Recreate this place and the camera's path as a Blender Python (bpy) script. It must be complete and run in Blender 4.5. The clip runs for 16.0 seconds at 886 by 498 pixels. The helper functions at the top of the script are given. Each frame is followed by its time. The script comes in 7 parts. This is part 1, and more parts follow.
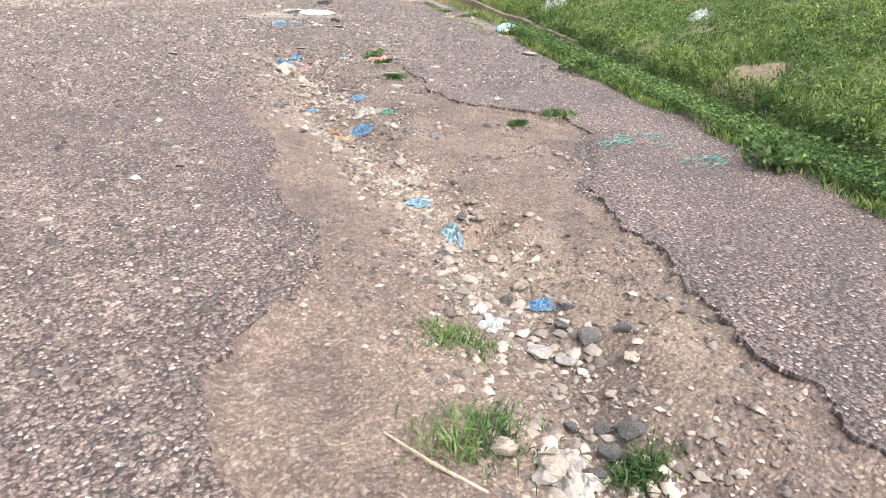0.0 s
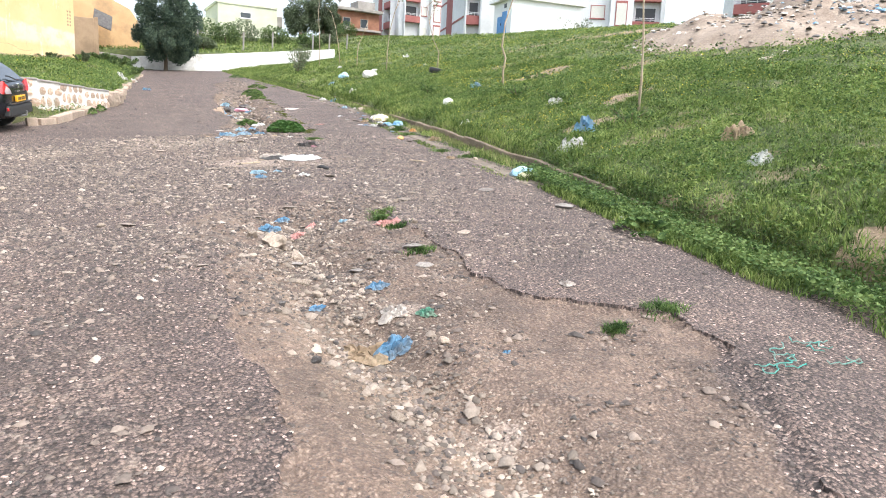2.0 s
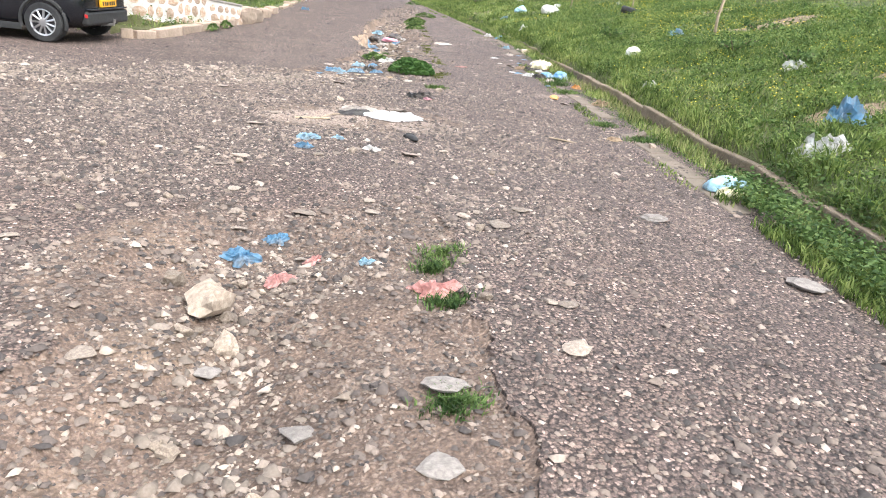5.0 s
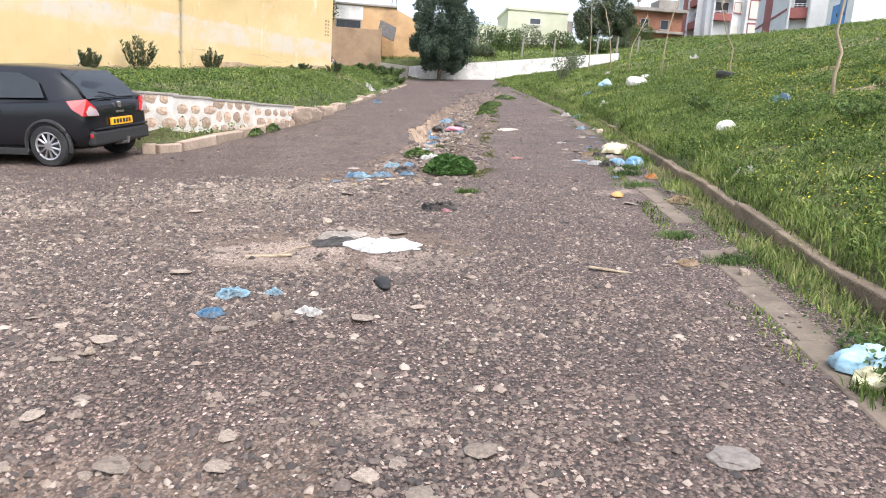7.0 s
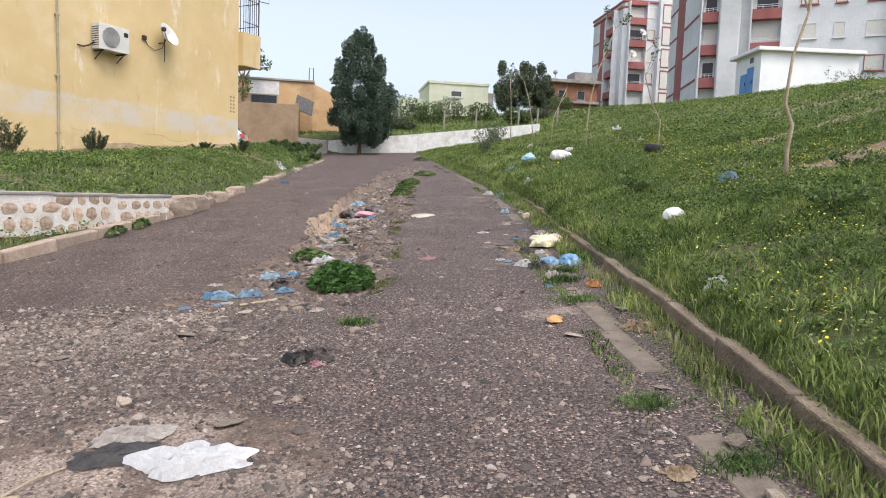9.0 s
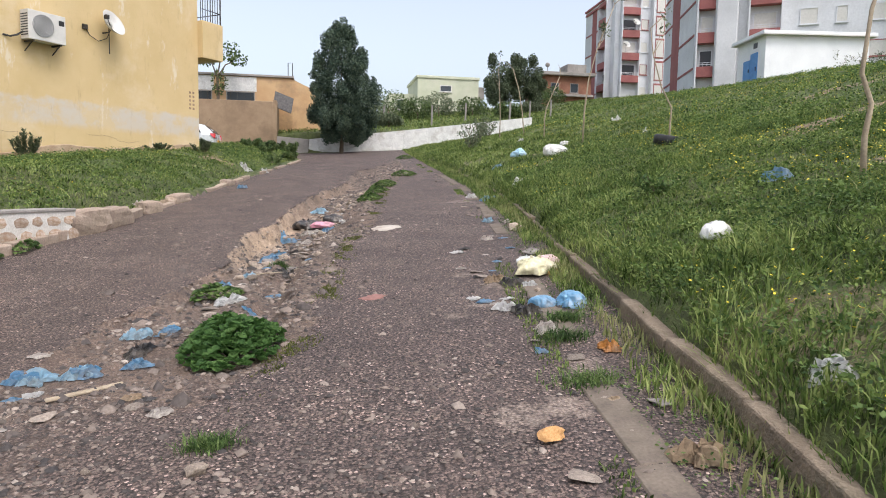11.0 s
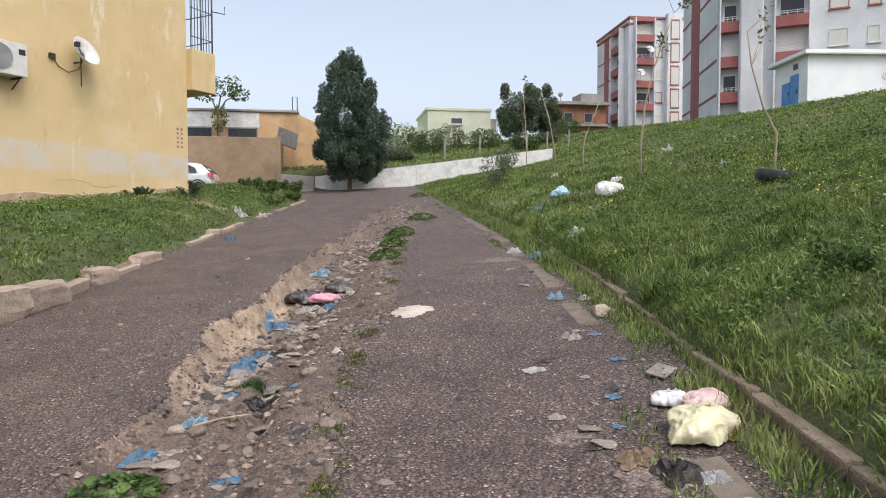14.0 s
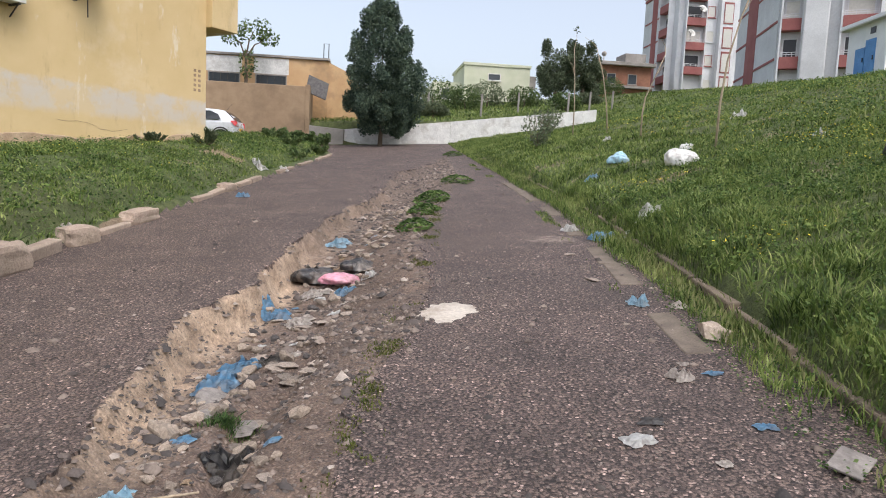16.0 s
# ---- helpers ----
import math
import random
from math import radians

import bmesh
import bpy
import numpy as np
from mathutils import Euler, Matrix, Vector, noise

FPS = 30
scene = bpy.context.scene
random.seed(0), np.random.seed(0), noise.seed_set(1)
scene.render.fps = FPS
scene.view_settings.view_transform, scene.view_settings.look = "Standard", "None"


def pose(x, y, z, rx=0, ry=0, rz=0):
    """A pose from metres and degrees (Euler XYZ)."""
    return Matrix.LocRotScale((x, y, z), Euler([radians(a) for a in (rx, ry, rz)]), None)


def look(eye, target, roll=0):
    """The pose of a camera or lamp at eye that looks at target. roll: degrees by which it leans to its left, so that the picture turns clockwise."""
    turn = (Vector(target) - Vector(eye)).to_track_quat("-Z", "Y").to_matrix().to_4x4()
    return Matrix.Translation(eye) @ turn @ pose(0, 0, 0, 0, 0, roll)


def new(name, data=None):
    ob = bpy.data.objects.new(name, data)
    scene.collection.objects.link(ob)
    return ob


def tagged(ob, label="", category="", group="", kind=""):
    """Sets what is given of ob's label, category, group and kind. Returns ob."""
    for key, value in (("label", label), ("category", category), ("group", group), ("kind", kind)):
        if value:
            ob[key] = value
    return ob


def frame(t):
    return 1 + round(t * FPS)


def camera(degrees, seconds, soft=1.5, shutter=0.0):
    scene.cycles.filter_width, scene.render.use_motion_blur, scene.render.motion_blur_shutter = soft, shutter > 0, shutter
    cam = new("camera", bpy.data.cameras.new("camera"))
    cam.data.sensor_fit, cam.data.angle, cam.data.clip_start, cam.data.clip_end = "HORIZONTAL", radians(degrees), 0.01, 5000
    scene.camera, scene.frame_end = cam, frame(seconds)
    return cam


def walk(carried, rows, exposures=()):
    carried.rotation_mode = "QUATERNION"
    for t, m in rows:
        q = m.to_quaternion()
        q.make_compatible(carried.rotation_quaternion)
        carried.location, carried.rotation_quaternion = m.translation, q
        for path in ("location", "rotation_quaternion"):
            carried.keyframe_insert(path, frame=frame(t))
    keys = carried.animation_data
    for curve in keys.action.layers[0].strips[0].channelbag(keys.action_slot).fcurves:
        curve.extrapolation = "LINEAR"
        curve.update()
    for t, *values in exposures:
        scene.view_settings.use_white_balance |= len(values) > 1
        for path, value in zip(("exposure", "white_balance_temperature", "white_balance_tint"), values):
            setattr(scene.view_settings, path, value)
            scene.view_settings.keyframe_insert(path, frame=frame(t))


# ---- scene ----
cam = camera(66.6, 16.0, soft=1.0)
METRES, EYE, TILT, LEAN, TURN = 20.8, 1.5, 0.0, 0.0, -22.7
PATH = [
    (0, (0.048, 0.726, 1.53), (0.885, 2.408, 0.846), 4.3),
    (0.5, (0.238, 1.313, 1.566), (1.114, 3.001, 0.946), 4.6),
    (1, (0.19, 1.808, 1.613), (1.075, 3.534, 1.128), 5.5),
    (1.5, (0.193, 2.284, 1.684), (1.122, 4.018, 1.321), 3.8),
    (2, (0.275, 2.84, 1.765), (1.231, 4.561, 1.414), 2.9),
    (2.5, (0.348, 3.386, 1.818), (1.377, 5.049, 1.398), 4.5),
    (3, (0.621, 3.907, 1.781), (1.567, 5.581, 1.232), 4.0),
    (3.5, (0.898, 4.403, 1.821), (1.776, 6.09, 1.202), 6.4),
    (3.7, (1.017, 4.597, 1.908), (1.834, 6.337, 1.355), 6.4),
    (5.8, (2.822, 6.517, 2.027), (3.266, 8.387, 1.474), 8.6),
    (6, (2.924, 6.675, 2.076), (3.413, 8.555, 1.6), 9.4),
    (6.5, (3.271, 7.152, 2.177), (3.446, 9.1, 1.762), 6.0),
    (7, (3.471, 7.711, 2.262), (3.634, 9.668, 1.882), 3.7),
    (7.5, (3.587, 8.202, 2.354), (3.817, 10.164, 2.04), 3.2),
    (8, (3.721, 8.728, 2.478), (3.848, 10.701, 2.177), 2.9),
    (8.5, (3.786, 9.253, 2.536), (4.102, 11.217, 2.327), 4.4),
    (8.7, (3.881, 9.439, 2.561), (4.247, 11.396, 2.373), 2.6),
    (10.8, (4.909, 11.836, 2.727), (5.175, 13.813, 2.576), -0.8),
    (11, (4.894, 12.073, 2.742), (5.26, 14.031, 2.561), 1.0),
    (11.5, (4.957, 12.718, 2.857), (5.266, 14.688, 2.696), -2.1),
    (12, (5.019, 13.212, 2.927), (5.192, 15.202, 2.821), -1.3),
    (12.5, (4.962, 13.757, 2.936), (5.305, 15.721, 2.78), -0.7),
    (13, (4.916, 14.298, 2.934), (5.188, 16.271, 2.751), -1.7),
    (13.5, (4.987, 14.779, 2.993), (5.346, 16.742, 2.866), -0.8),
    (14, (5.032, 15.264, 3.098), (5.371, 17.233, 3.011), -0.1),
    (14.5, (5.139, 15.74, 3.093), (5.298, 17.73, 2.983), 1.7),
    (15, (5.045, 16.211, 3.115), (5.288, 18.187, 2.928), -0.2),
    (15.5, (5.049, 16.648, 3.181), (5.229, 18.637, 3.066), -0.8),
    (16, (5.162, 17.1, 3.202), (5.421, 19.072, 2.991), 2.5),
]
walk(cam, [(t, look(eye, target, roll)) for t, eye, target, roll in PATH],
     exposures=[(0, 1.93, 6500, 12), (1.5, 1.8, 6500, 12), (5.0, 1.85, 6500, 12), (6.0, 1.88, 6500, 12), (6.6, 1.74, 6500, 14), (7.2, 1.38, 6500, 16), (8.5, 1.02, 6500, 16), (11, 0.95, 6500, 16), (12.8, 0.92, 6500, 16), (14.2, 0.82, 6500, 16), (15.5, 0.87, 6500, 16), (16, 0.84, 6500, 16)])

# ================= light =================
world = bpy.data.worlds.new("world")
scene.world = world
world.use_nodes = True
wn = world.node_tree
sky = wn.nodes.new("ShaderNodeTexSky")
sky.sky_type, sky.sun_disc = "NISHITA", False
sky.sun_elevation, sky.sun_rotation = radians(58), radians(156)
sky.air_density, sky.dust_density, sky.ozone_density = 1.0, 4.5, 1.5
# a thin overcast veil takes most of the blue out of the sky
veil = wn.nodes.new("ShaderNodeHueSaturation")
veil.inputs["Saturation"].default_value = 0.5
wn.links.new(sky.outputs[0], veil.inputs["Color"])
tone = wn.nodes.new("ShaderNodeMix")
tone.data_type, tone.blend_type = "RGBA", "MULTIPLY"
tone.inputs[0].default_value, tone.inputs[7].default_value = 1.0, (0.95, 1.0, 1.0, 1)
wn.links.new(veil.outputs[0], tone.inputs[6])
wn.links.new(tone.outputs[2], wn.nodes["Background"].inputs[0])
wn.nodes["Background"].inputs[1].default_value = 0.15
sun = new("sun", bpy.data.lights.new("sun", "SUN"))
sun.data.energy, sun.data.angle, sun.data.color = 0.38, radians(35), (1.0, 0.96, 0.9)
sun.matrix_world = look((0, 0, 0), (-0.2, 0.45, -0.8))

# ================= materials =================
def nodes_of(name):
    m = bpy.data.materials.new(name)
    m.use_nodes = True
    nt = m.node_tree
    return m, nt, nt.nodes["Principled BSDF"]


def tex(nt, kind, scale, vec, detail=4.0, rough=0.6):
    n = nt.nodes.new("ShaderNodeTex" + kind)
    n.inputs["Scale"].default_value = scale
    if kind == "Noise":
        n.inputs["Detail"].default_value, n.inputs["Roughness"].default_value = detail, rough
    nt.links.new(vec, n.inputs["Vector"])
    return n


def ramp(nt, fac, stops):
    r = nt.nodes.new("ShaderNodeValToRGB")
    els = r.color_ramp.elements
    while len(els) < len(stops):
        els.new(0.5)
    for e, (p, c) in zip(els, stops):
        e.position, e.color = p, (*c, 1)
    nt.links.new(fac, r.inputs[0])
    return r.outputs[0]


def mix(nt, fac, a, b, mode="MIX"):
    n = nt.nodes.new("ShaderNodeMix")
    n.data_type, n.blend_type = "RGBA", mode
    for sock, v in ((n.inputs[0], fac), (n.inputs[6], a), (n.inputs[7], b)):
        if isinstance(v, (int, float)):
            sock.default_value = v
        elif isinstance(v, tuple):
            sock.default_value = (*v, 1)
        else:
            nt.links.new(v, sock)
    return n.outputs[2]


def maths(nt, op, a, b=0.0, clamp=False):
    n = nt.nodes.new("ShaderNodeMath")
    n.operation, n.use_clamp = op, clamp
    for sock, v in ((n.inputs[0], a), (n.inputs[1], b)):
        if isinstance(v, (int, float)):
            sock.default_value = v
        else:
            nt.links.new(v, sock)
    return n.outputs[0]


def bump(nt, bsdf, height_out, strength, dist):
    b = nt.nodes.new("ShaderNodeBump")
    b.inputs["Strength"].default_value, b.inputs["Distance"].default_value = strength, dist
    nt.links.new(height_out, b.inputs["Height"])
    nt.links.new(b.outputs[0], bsdf.inputs["Normal"])


def surf(name, a, b, scale=3.0, rough=0.8, fine=40.0, relief=0.3, dist=0.01, metal=0.0, stain=None, stain_amt=0.5, island=0.0, per_object=0.0, grain=1.0):
    """A worn surface: two colours in broad patches, fine grain, stains and relief."""
    m, nt, bs = nodes_of(name)
    co = nt.nodes.new("ShaderNodeTexCoord").outputs["Object"]
    n1, n2 = tex(nt, "Noise", scale, co, 5), tex(nt, "Noise", fine, co, 3)
    col = ramp(nt, n1.outputs[0], [(0.35, a), (0.65, b)])
    g = ramp(nt, n2.outputs[0], [(0.3, (1 - 0.22 * grain,) * 3), (0.7, (1 + 0.12 * grain,) * 3)])
    col = mix(nt, 1.0, col, g, "MULTIPLY")
    if stain:
        n3 = tex(nt, "Noise", scale * 0.45, co, 6, 0.7)
        col = mix(nt, maths(nt, "MULTIPLY", ramp(nt, n3.outputs[0], [(0.52, (0, 0, 0)), (0.66, (1, 1, 1))]), stain_amt), col, stain)
    if island or per_object:
        src = nt.nodes.new("ShaderNodeNewGeometry").outputs["Random Per Island"] if island else nt.nodes.new("ShaderNodeObjectInfo").outputs["Random"]
        amt = island or per_object
        col = mix(nt, 1.0, col, ramp(nt, src, [(0, (1 - amt,) * 3), (1, (1 + amt,) * 3)]), "MULTIPLY")
    nt.links.new(col, bs.inputs["Base Color"])
    bs.inputs["Roughness"].default_value, bs.inputs["Metallic"].default_value = rough, metal
    if relief:
        bump(nt, bs, n2.outputs[0], relief, dist)
    return m


def road_material():
    m, nt, bs = nodes_of("worn_asphalt_and_earth")
    co = nt.nodes.new("ShaderNodeTexCoord").outputs["Object"]
    at = nt.nodes.new("ShaderNodeAttribute")
    at.attribute_name = "earth"
    big, mid, fine = tex(nt, "Noise", 0.5, co, 6), tex(nt, "Noise", 5, co, 6, 0.7), tex(nt, "Noise", 70, co, 3)
    v1, v2 = tex(nt, "Voronoi", 46, co), tex(nt, "Voronoi", 105, co)
    warp = tex(nt, "Noise", 16, co, 3)
    bent = mix(nt, 0.035, co, warp.outputs["Color"], "ADD")
    for v in (v1, v2):
        nt.links.new(bent, v.inputs["Vector"])
    v1.voronoi_dimensions = v2.voronoi_dimensions = "2D"
    # asphalt: dark binder with light aggregate showing
    binder = ramp(nt, big.outputs[0], [(0.3, (0.082, 0.066, 0.058)), (0.7, (0.145, 0.117, 0.101))])
    chips = ramp(nt, v1.outputs["Color"], [(0.1, (0.03, 0.025, 0.024)), (0.45, (0.125, 0.102, 0.09)), (0.78, (0.21, 0.175, 0.15)), (0.95, (0.64, 0.55, 0.49))])
    grit = ramp(nt, v2.outputs["Color"], [(0.2, (0.03, 0.025, 0.024)), (0.65, (0.105, 0.087, 0.078)), (1.0, (0.36, 0.31, 0.27))])
    show = ramp(nt, v1.outputs["Distance"], [(0.34, (1, 1, 1)), (0.46, (0, 0, 0))])
    # shade of the crevices between chips, painted into the colour by cell distance
    crevice_shade = mix(nt, 1.0, ramp(nt, v1.outputs["Distance"], [(0.38, (1.2, 1.2, 1.2)), (0.66, (0.26, 0.245, 0.24))]), ramp(nt, v2.outputs["Distance"], [(0.35, (1.2, 1.2, 1.2)), (0.68, (0.5, 0.49, 0.48))]), "MULTIPLY")
    crevice_shade = mix(nt, ramp(nt, mid.outputs[0], [(0.35, (0.45, 0.45, 0.45)), (0.6, (1, 1, 1))]), (0.95, 0.95, 0.95), crevice_shade)
    asphalt = mix(nt, show, mix(nt, 0.8, binder, grit), mix(nt, 0.9, binder, chips))
    dust = ramp(nt, mid.outputs[0], [(0.45, (0, 0, 0)), (0.75, (1, 1, 1))])
    wide = ramp(nt, big.outputs[0], [(0.45, (0.25, 0.25, 0.25)), (0.7, (1, 1, 1))])
    asphalt = mix(nt, maths(nt, "MULTIPLY", maths(nt, "MULTIPLY", dust, wide), 0.65), asphalt, (0.20, 0.16, 0.125))
    asphalt = mix(nt, 1.0, asphalt, crevice_shade, "MULTIPLY")
    asphalt = mix(nt, 1.0, asphalt, (1.05, 0.985, 0.975), "MULTIPLY")
    # earth with small stones
    soil = ramp(nt, mid.outputs[0], [(0.3, (0.125, 0.088, 0.064)), (0.5, (0.21, 0.15, 0.108)), (0.72, (0.31, 0.23, 0.168))])
    pebble = ramp(nt, v1.outputs["Color"], [(0.2, (0.09, 0.068, 0.056)), (0.6, (0.22, 0.164, 0.127)), (0.95, (0.44, 0.37, 0.30))])
    soil = mix(nt, maths(nt, "MULTIPLY", show, 0.6), soil, pebble)
    soil = mix(nt, 0.35, soil, grit)
    # the same painted crevice shade, fainter, between the stones in the earth
    soil = mix(nt, 0.3, soil, mix(nt, 1.0, soil, crevice_shade, "MULTIPLY"))
    edge = maths(nt, "ADD", at.outputs["Fac"], maths(nt, "MULTIPLY", maths(nt, "SUBTRACT", mid.outputs[0], 0.5), 0.7))
    sub = nt.nodes.new("ShaderNodeAttribute")
    sub.attribute_name = "subsoil"
    pale = ramp(nt, mid.outputs[0], [(0.3, (0.34, 0.255, 0.17)), (0.7, (0.56, 0.46, 0.34))])
    soil = mix(nt, maths(nt, "MULTIPLY", sub.outputs["Fac"], maths(nt, "ADD", mid.outputs[0], 0.3), True), soil, pale)
    k = ramp(nt, edge, [(0.3, (0, 0, 0)), (0.62, (1, 1, 1))])
    col = mix(nt, k, asphalt, soil)
    sp = nt.nodes.new("ShaderNodeAttribute")
    sp.attribute_name = "spill"
    crumb = tex(nt, "Noise", 11, co, 6, 0.75)
    ks = ramp(nt, maths(nt, "ADD", sp.outputs["Fac"], maths(nt, "MULTIPLY", maths(nt, "SUBTRACT", crumb.outputs[0], 0.5), 1.3)), [(0.42, (0, 0, 0)), (0.6, (0.85, 0.85, 0.85))])
    col = mix(nt, ks, col, mix(nt, show, (0.25, 0.205, 0.17), (0.40, 0.345, 0.29)))
    blot = tex(nt, "Noise", 1.3, co, 5, 0.65)
    col = mix(nt, 1.0, col, ramp(nt, blot.outputs[0], [(0.35, (0.64, 0.59, 0.575)), (0.65, (1.05, 0.965, 0.935))]), "MULTIPLY")
    col = mix(nt, 1.0, col, ramp(nt, fine.outputs[0], [(0.3, (0.72, 0.72, 0.72)), (0.7, (1.2, 1.2, 1.2))]), "MULTIPLY")
    nt.links.new(col, bs.inputs["Base Color"])
    clod = tex(nt, "Noise", 19, co, 7, 0.78)
    col = mix(nt, 1.0, col, ramp(nt, clod.outputs[0], [(0.34, (0.66, 0.645, 0.635)), (0.5, (1.0, 1.0, 1.0)), (0.68, (1.36, 1.34, 1.31))]), "MULTIPLY")
    nt.links.new(col, bs.inputs["Base Color"])
    bs.inputs["Roughness"].default_value = 0.72
    hgt = maths(nt, "ADD", maths(nt, "MULTIPLY", v1.outputs["Distance"], -0.7), maths(nt, "MULTIPLY", fine.outputs[0], 0.7))
    bump(nt, bs, hgt, 0.9, 0.013)
    return m


def gravel_material():
    """Mixed crushed stone: each stone has its own shade, from dark grey to pale limestone."""
    m, nt, bs = nodes_of("mixed_gravel")
    co = nt.nodes.new("ShaderNodeTexCoord").outputs["Object"]
    own = nt.nodes.new("ShaderNodeNewGeometry").outputs["Random Per Island"]
    col = ramp(nt, own, [(0.0, (0.05, 0.044, 0.042)), (0.38, (0.105, 0.084, 0.073)), (0.72, (0.195, 0.153, 0.126)), (0.92, (0.29, 0.23, 0.188)), (1.0, (0.42, 0.36, 0.305))])
    n = tex(nt, "Noise", 55, co, 4)
    col = mix(nt, 1.0, col, ramp(nt, n.outputs[0], [(0.3, (0.75, 0.75, 0.75)), (0.7, (1.15, 1.15, 1.15))]), "MULTIPLY")
    nt.links.new(col, bs.inputs["Base Color"])
    bs.inputs["Roughness"].default_value = 0.9
    bump(nt, bs, n.outputs[0], 0.4, 0.005)
    return m


def bank_material():
    m, nt, bs = nodes_of("grassy_soil")
    co = nt.nodes.new("ShaderNodeTexCoord").outputs["Object"]
    at = nt.nodes.new("ShaderNodeAttribute")
    at.attribute_name = "bare"
    big, mid, fine = tex(nt, "Noise", 0.25, co, 6), tex(nt, "Noise", 4, co, 6, 0.7), tex(nt, "Noise", 35, co, 4, 0.7)
    green = ramp(nt, mid.outputs[0], [(0.3, (0.042, 0.062, 0.02)), (0.55, (0.105, 0.138, 0.042)), (0.75, (0.19, 0.2, 0.075))])
    green = mix(nt, ramp(nt, big.outputs[0], [(0.4, (0, 0, 0)), (0.7, (0.6, 0.6, 0.6))]), green, (0.115, 0.105, 0.045))
    soil = ramp(nt, mid.outputs[0], [(0.3, (0.19, 0.135, 0.085)), (0.7, (0.36, 0.27, 0.18))])
    k = ramp(nt, maths(nt, "ADD", at.outputs["Fac"], maths(nt, "MULTIPLY", maths(nt, "SUBTRACT", mid.outputs[0], 0.5), 0.8)), [(0.42, (0, 0, 0)), (0.68, (1, 1, 1))])
    col = mix(nt, k, green, soil)
    col = mix(nt, 1.0, col, ramp(nt, fine.outputs[0], [(0.3, (0.6, 0.6, 0.6)), (0.7, (1.3, 1.3, 1.3))]), "MULTIPLY")
    nt.links.new(col, bs.inputs["Base Color"])
    bs.inputs["Roughness"].default_value = 0.95
    bump(nt, bs, fine.outputs[0], 1.0, 0.05)
    return m


def leaf_material(name, dark, mid_c, light, scale=0.8):
    """Foliage: colour varies leaf by leaf and in patches; thin leaves let some light through."""
    m, nt, bs = nodes_of(name)
    geo = nt.nodes.new("ShaderNodeNewGeometry")
    co = nt.nodes.new("ShaderNodeTexCoord").outputs["Object"]
    n, n2 = tex(nt, "Noise", scale, co, 4), tex(nt, "Noise", scale * 6.5, co, 2)
    patch = maths(nt, "ADD", maths(nt, "MULTIPLY", maths(nt, "SUBTRACT", n.outputs[0], 0.5), 1.1), maths(nt, "MULTIPLY", maths(nt, "SUBTRACT", n2.outputs[0], 0.5), 0.9))
    v = maths(nt, "ADD", maths(nt, "MULTIPLY", geo.outputs["Random Per Island"], 0.5), maths(nt, "ADD", patch, 0.3))
    col = ramp(nt, v, [(0.25, dark), (0.55, mid_c), (0.9, light)])
    nt.links.new(col, bs.inputs["Base Color"])
    bs.inputs["Roughness"].default_value = 0.65
    bs.inputs["Specular IOR Level"].default_value = 0.25
    thin, both = nt.nodes.new("ShaderNodeBsdfTranslucent"), nt.nodes.new("ShaderNodeMixShader")
    nt.links.new(col, thin.inputs["Color"])
    both.inputs[0].default_value = 0.38
    nt.links.new(bs.outputs[0], both.inputs[1])
    nt.links.new(thin.outputs[0], both.inputs[2])
    nt.links.new(both.outputs[0], nt.nodes["Material Output"].inputs["Surface"])
    return m


def gloss(name, c, rough=0.3, metal=0.0, coat=0.0, alpha=1.0):
    m, nt, bs = nodes_of(name)
    co = nt.nodes.new("ShaderNodeTexCoord").outputs["Object"]
    n = tex(nt, "Noise", 6, co, 6)
    nt.links.new(ramp(nt, n.outputs[0], [(0.3, tuple(v * 0.9 for v in c)), (0.7, tuple(min(1, v * 1.06) for v in c))]), bs.inputs["Base Color"])
    nt.links.new(ramp(nt, n.outputs[0], [(0.3, (rough,) * 3), (0.8, (min(1, rough + 0.12),) * 3)]), bs.inputs["Roughness"])
    bs.inputs["Metallic"].default_value, bs.inputs["Coat Weight"].default_value = metal, coat
    return m


def plastic_film(name, c):
    """Thin crumpled plastic: slightly shiny and creased."""
    m, nt, bs = nodes_of(name)
    co = nt.nodes.new("ShaderNodeTexCoord").outputs["Object"]
    n, n2 = tex(nt, "Noise", 14, co, 4), tex(nt, "Noise", 26, co, 2)
    nt.links.new(ramp(nt, n.outputs[0], [(0.3, tuple(v * 0.72 for v in c)), (0.55, c), (0.8, tuple(min(0.9, v * 1.15 + 0.04) for v in c))]), bs.inputs["Base Color"])
    grime = tex(nt, "Noise", 5, co, 6, 0.7)
    src = bs.inputs["Base Color"].links[0].from_socket
    nt.links.new(mix(nt, maths(nt, "MULTIPLY", ramp(nt, grime.outputs[0], [(0.42, (0, 0, 0)), (0.66, (1, 1, 1))]), 0.7), src, (0.24, 0.20, 0.165)), bs.inputs["Base Color"])
    bs.inputs["Roughness"].default_value = 0.38
    bump(nt, bs, n2.outputs[0], 0.35, 0.01)
    return m


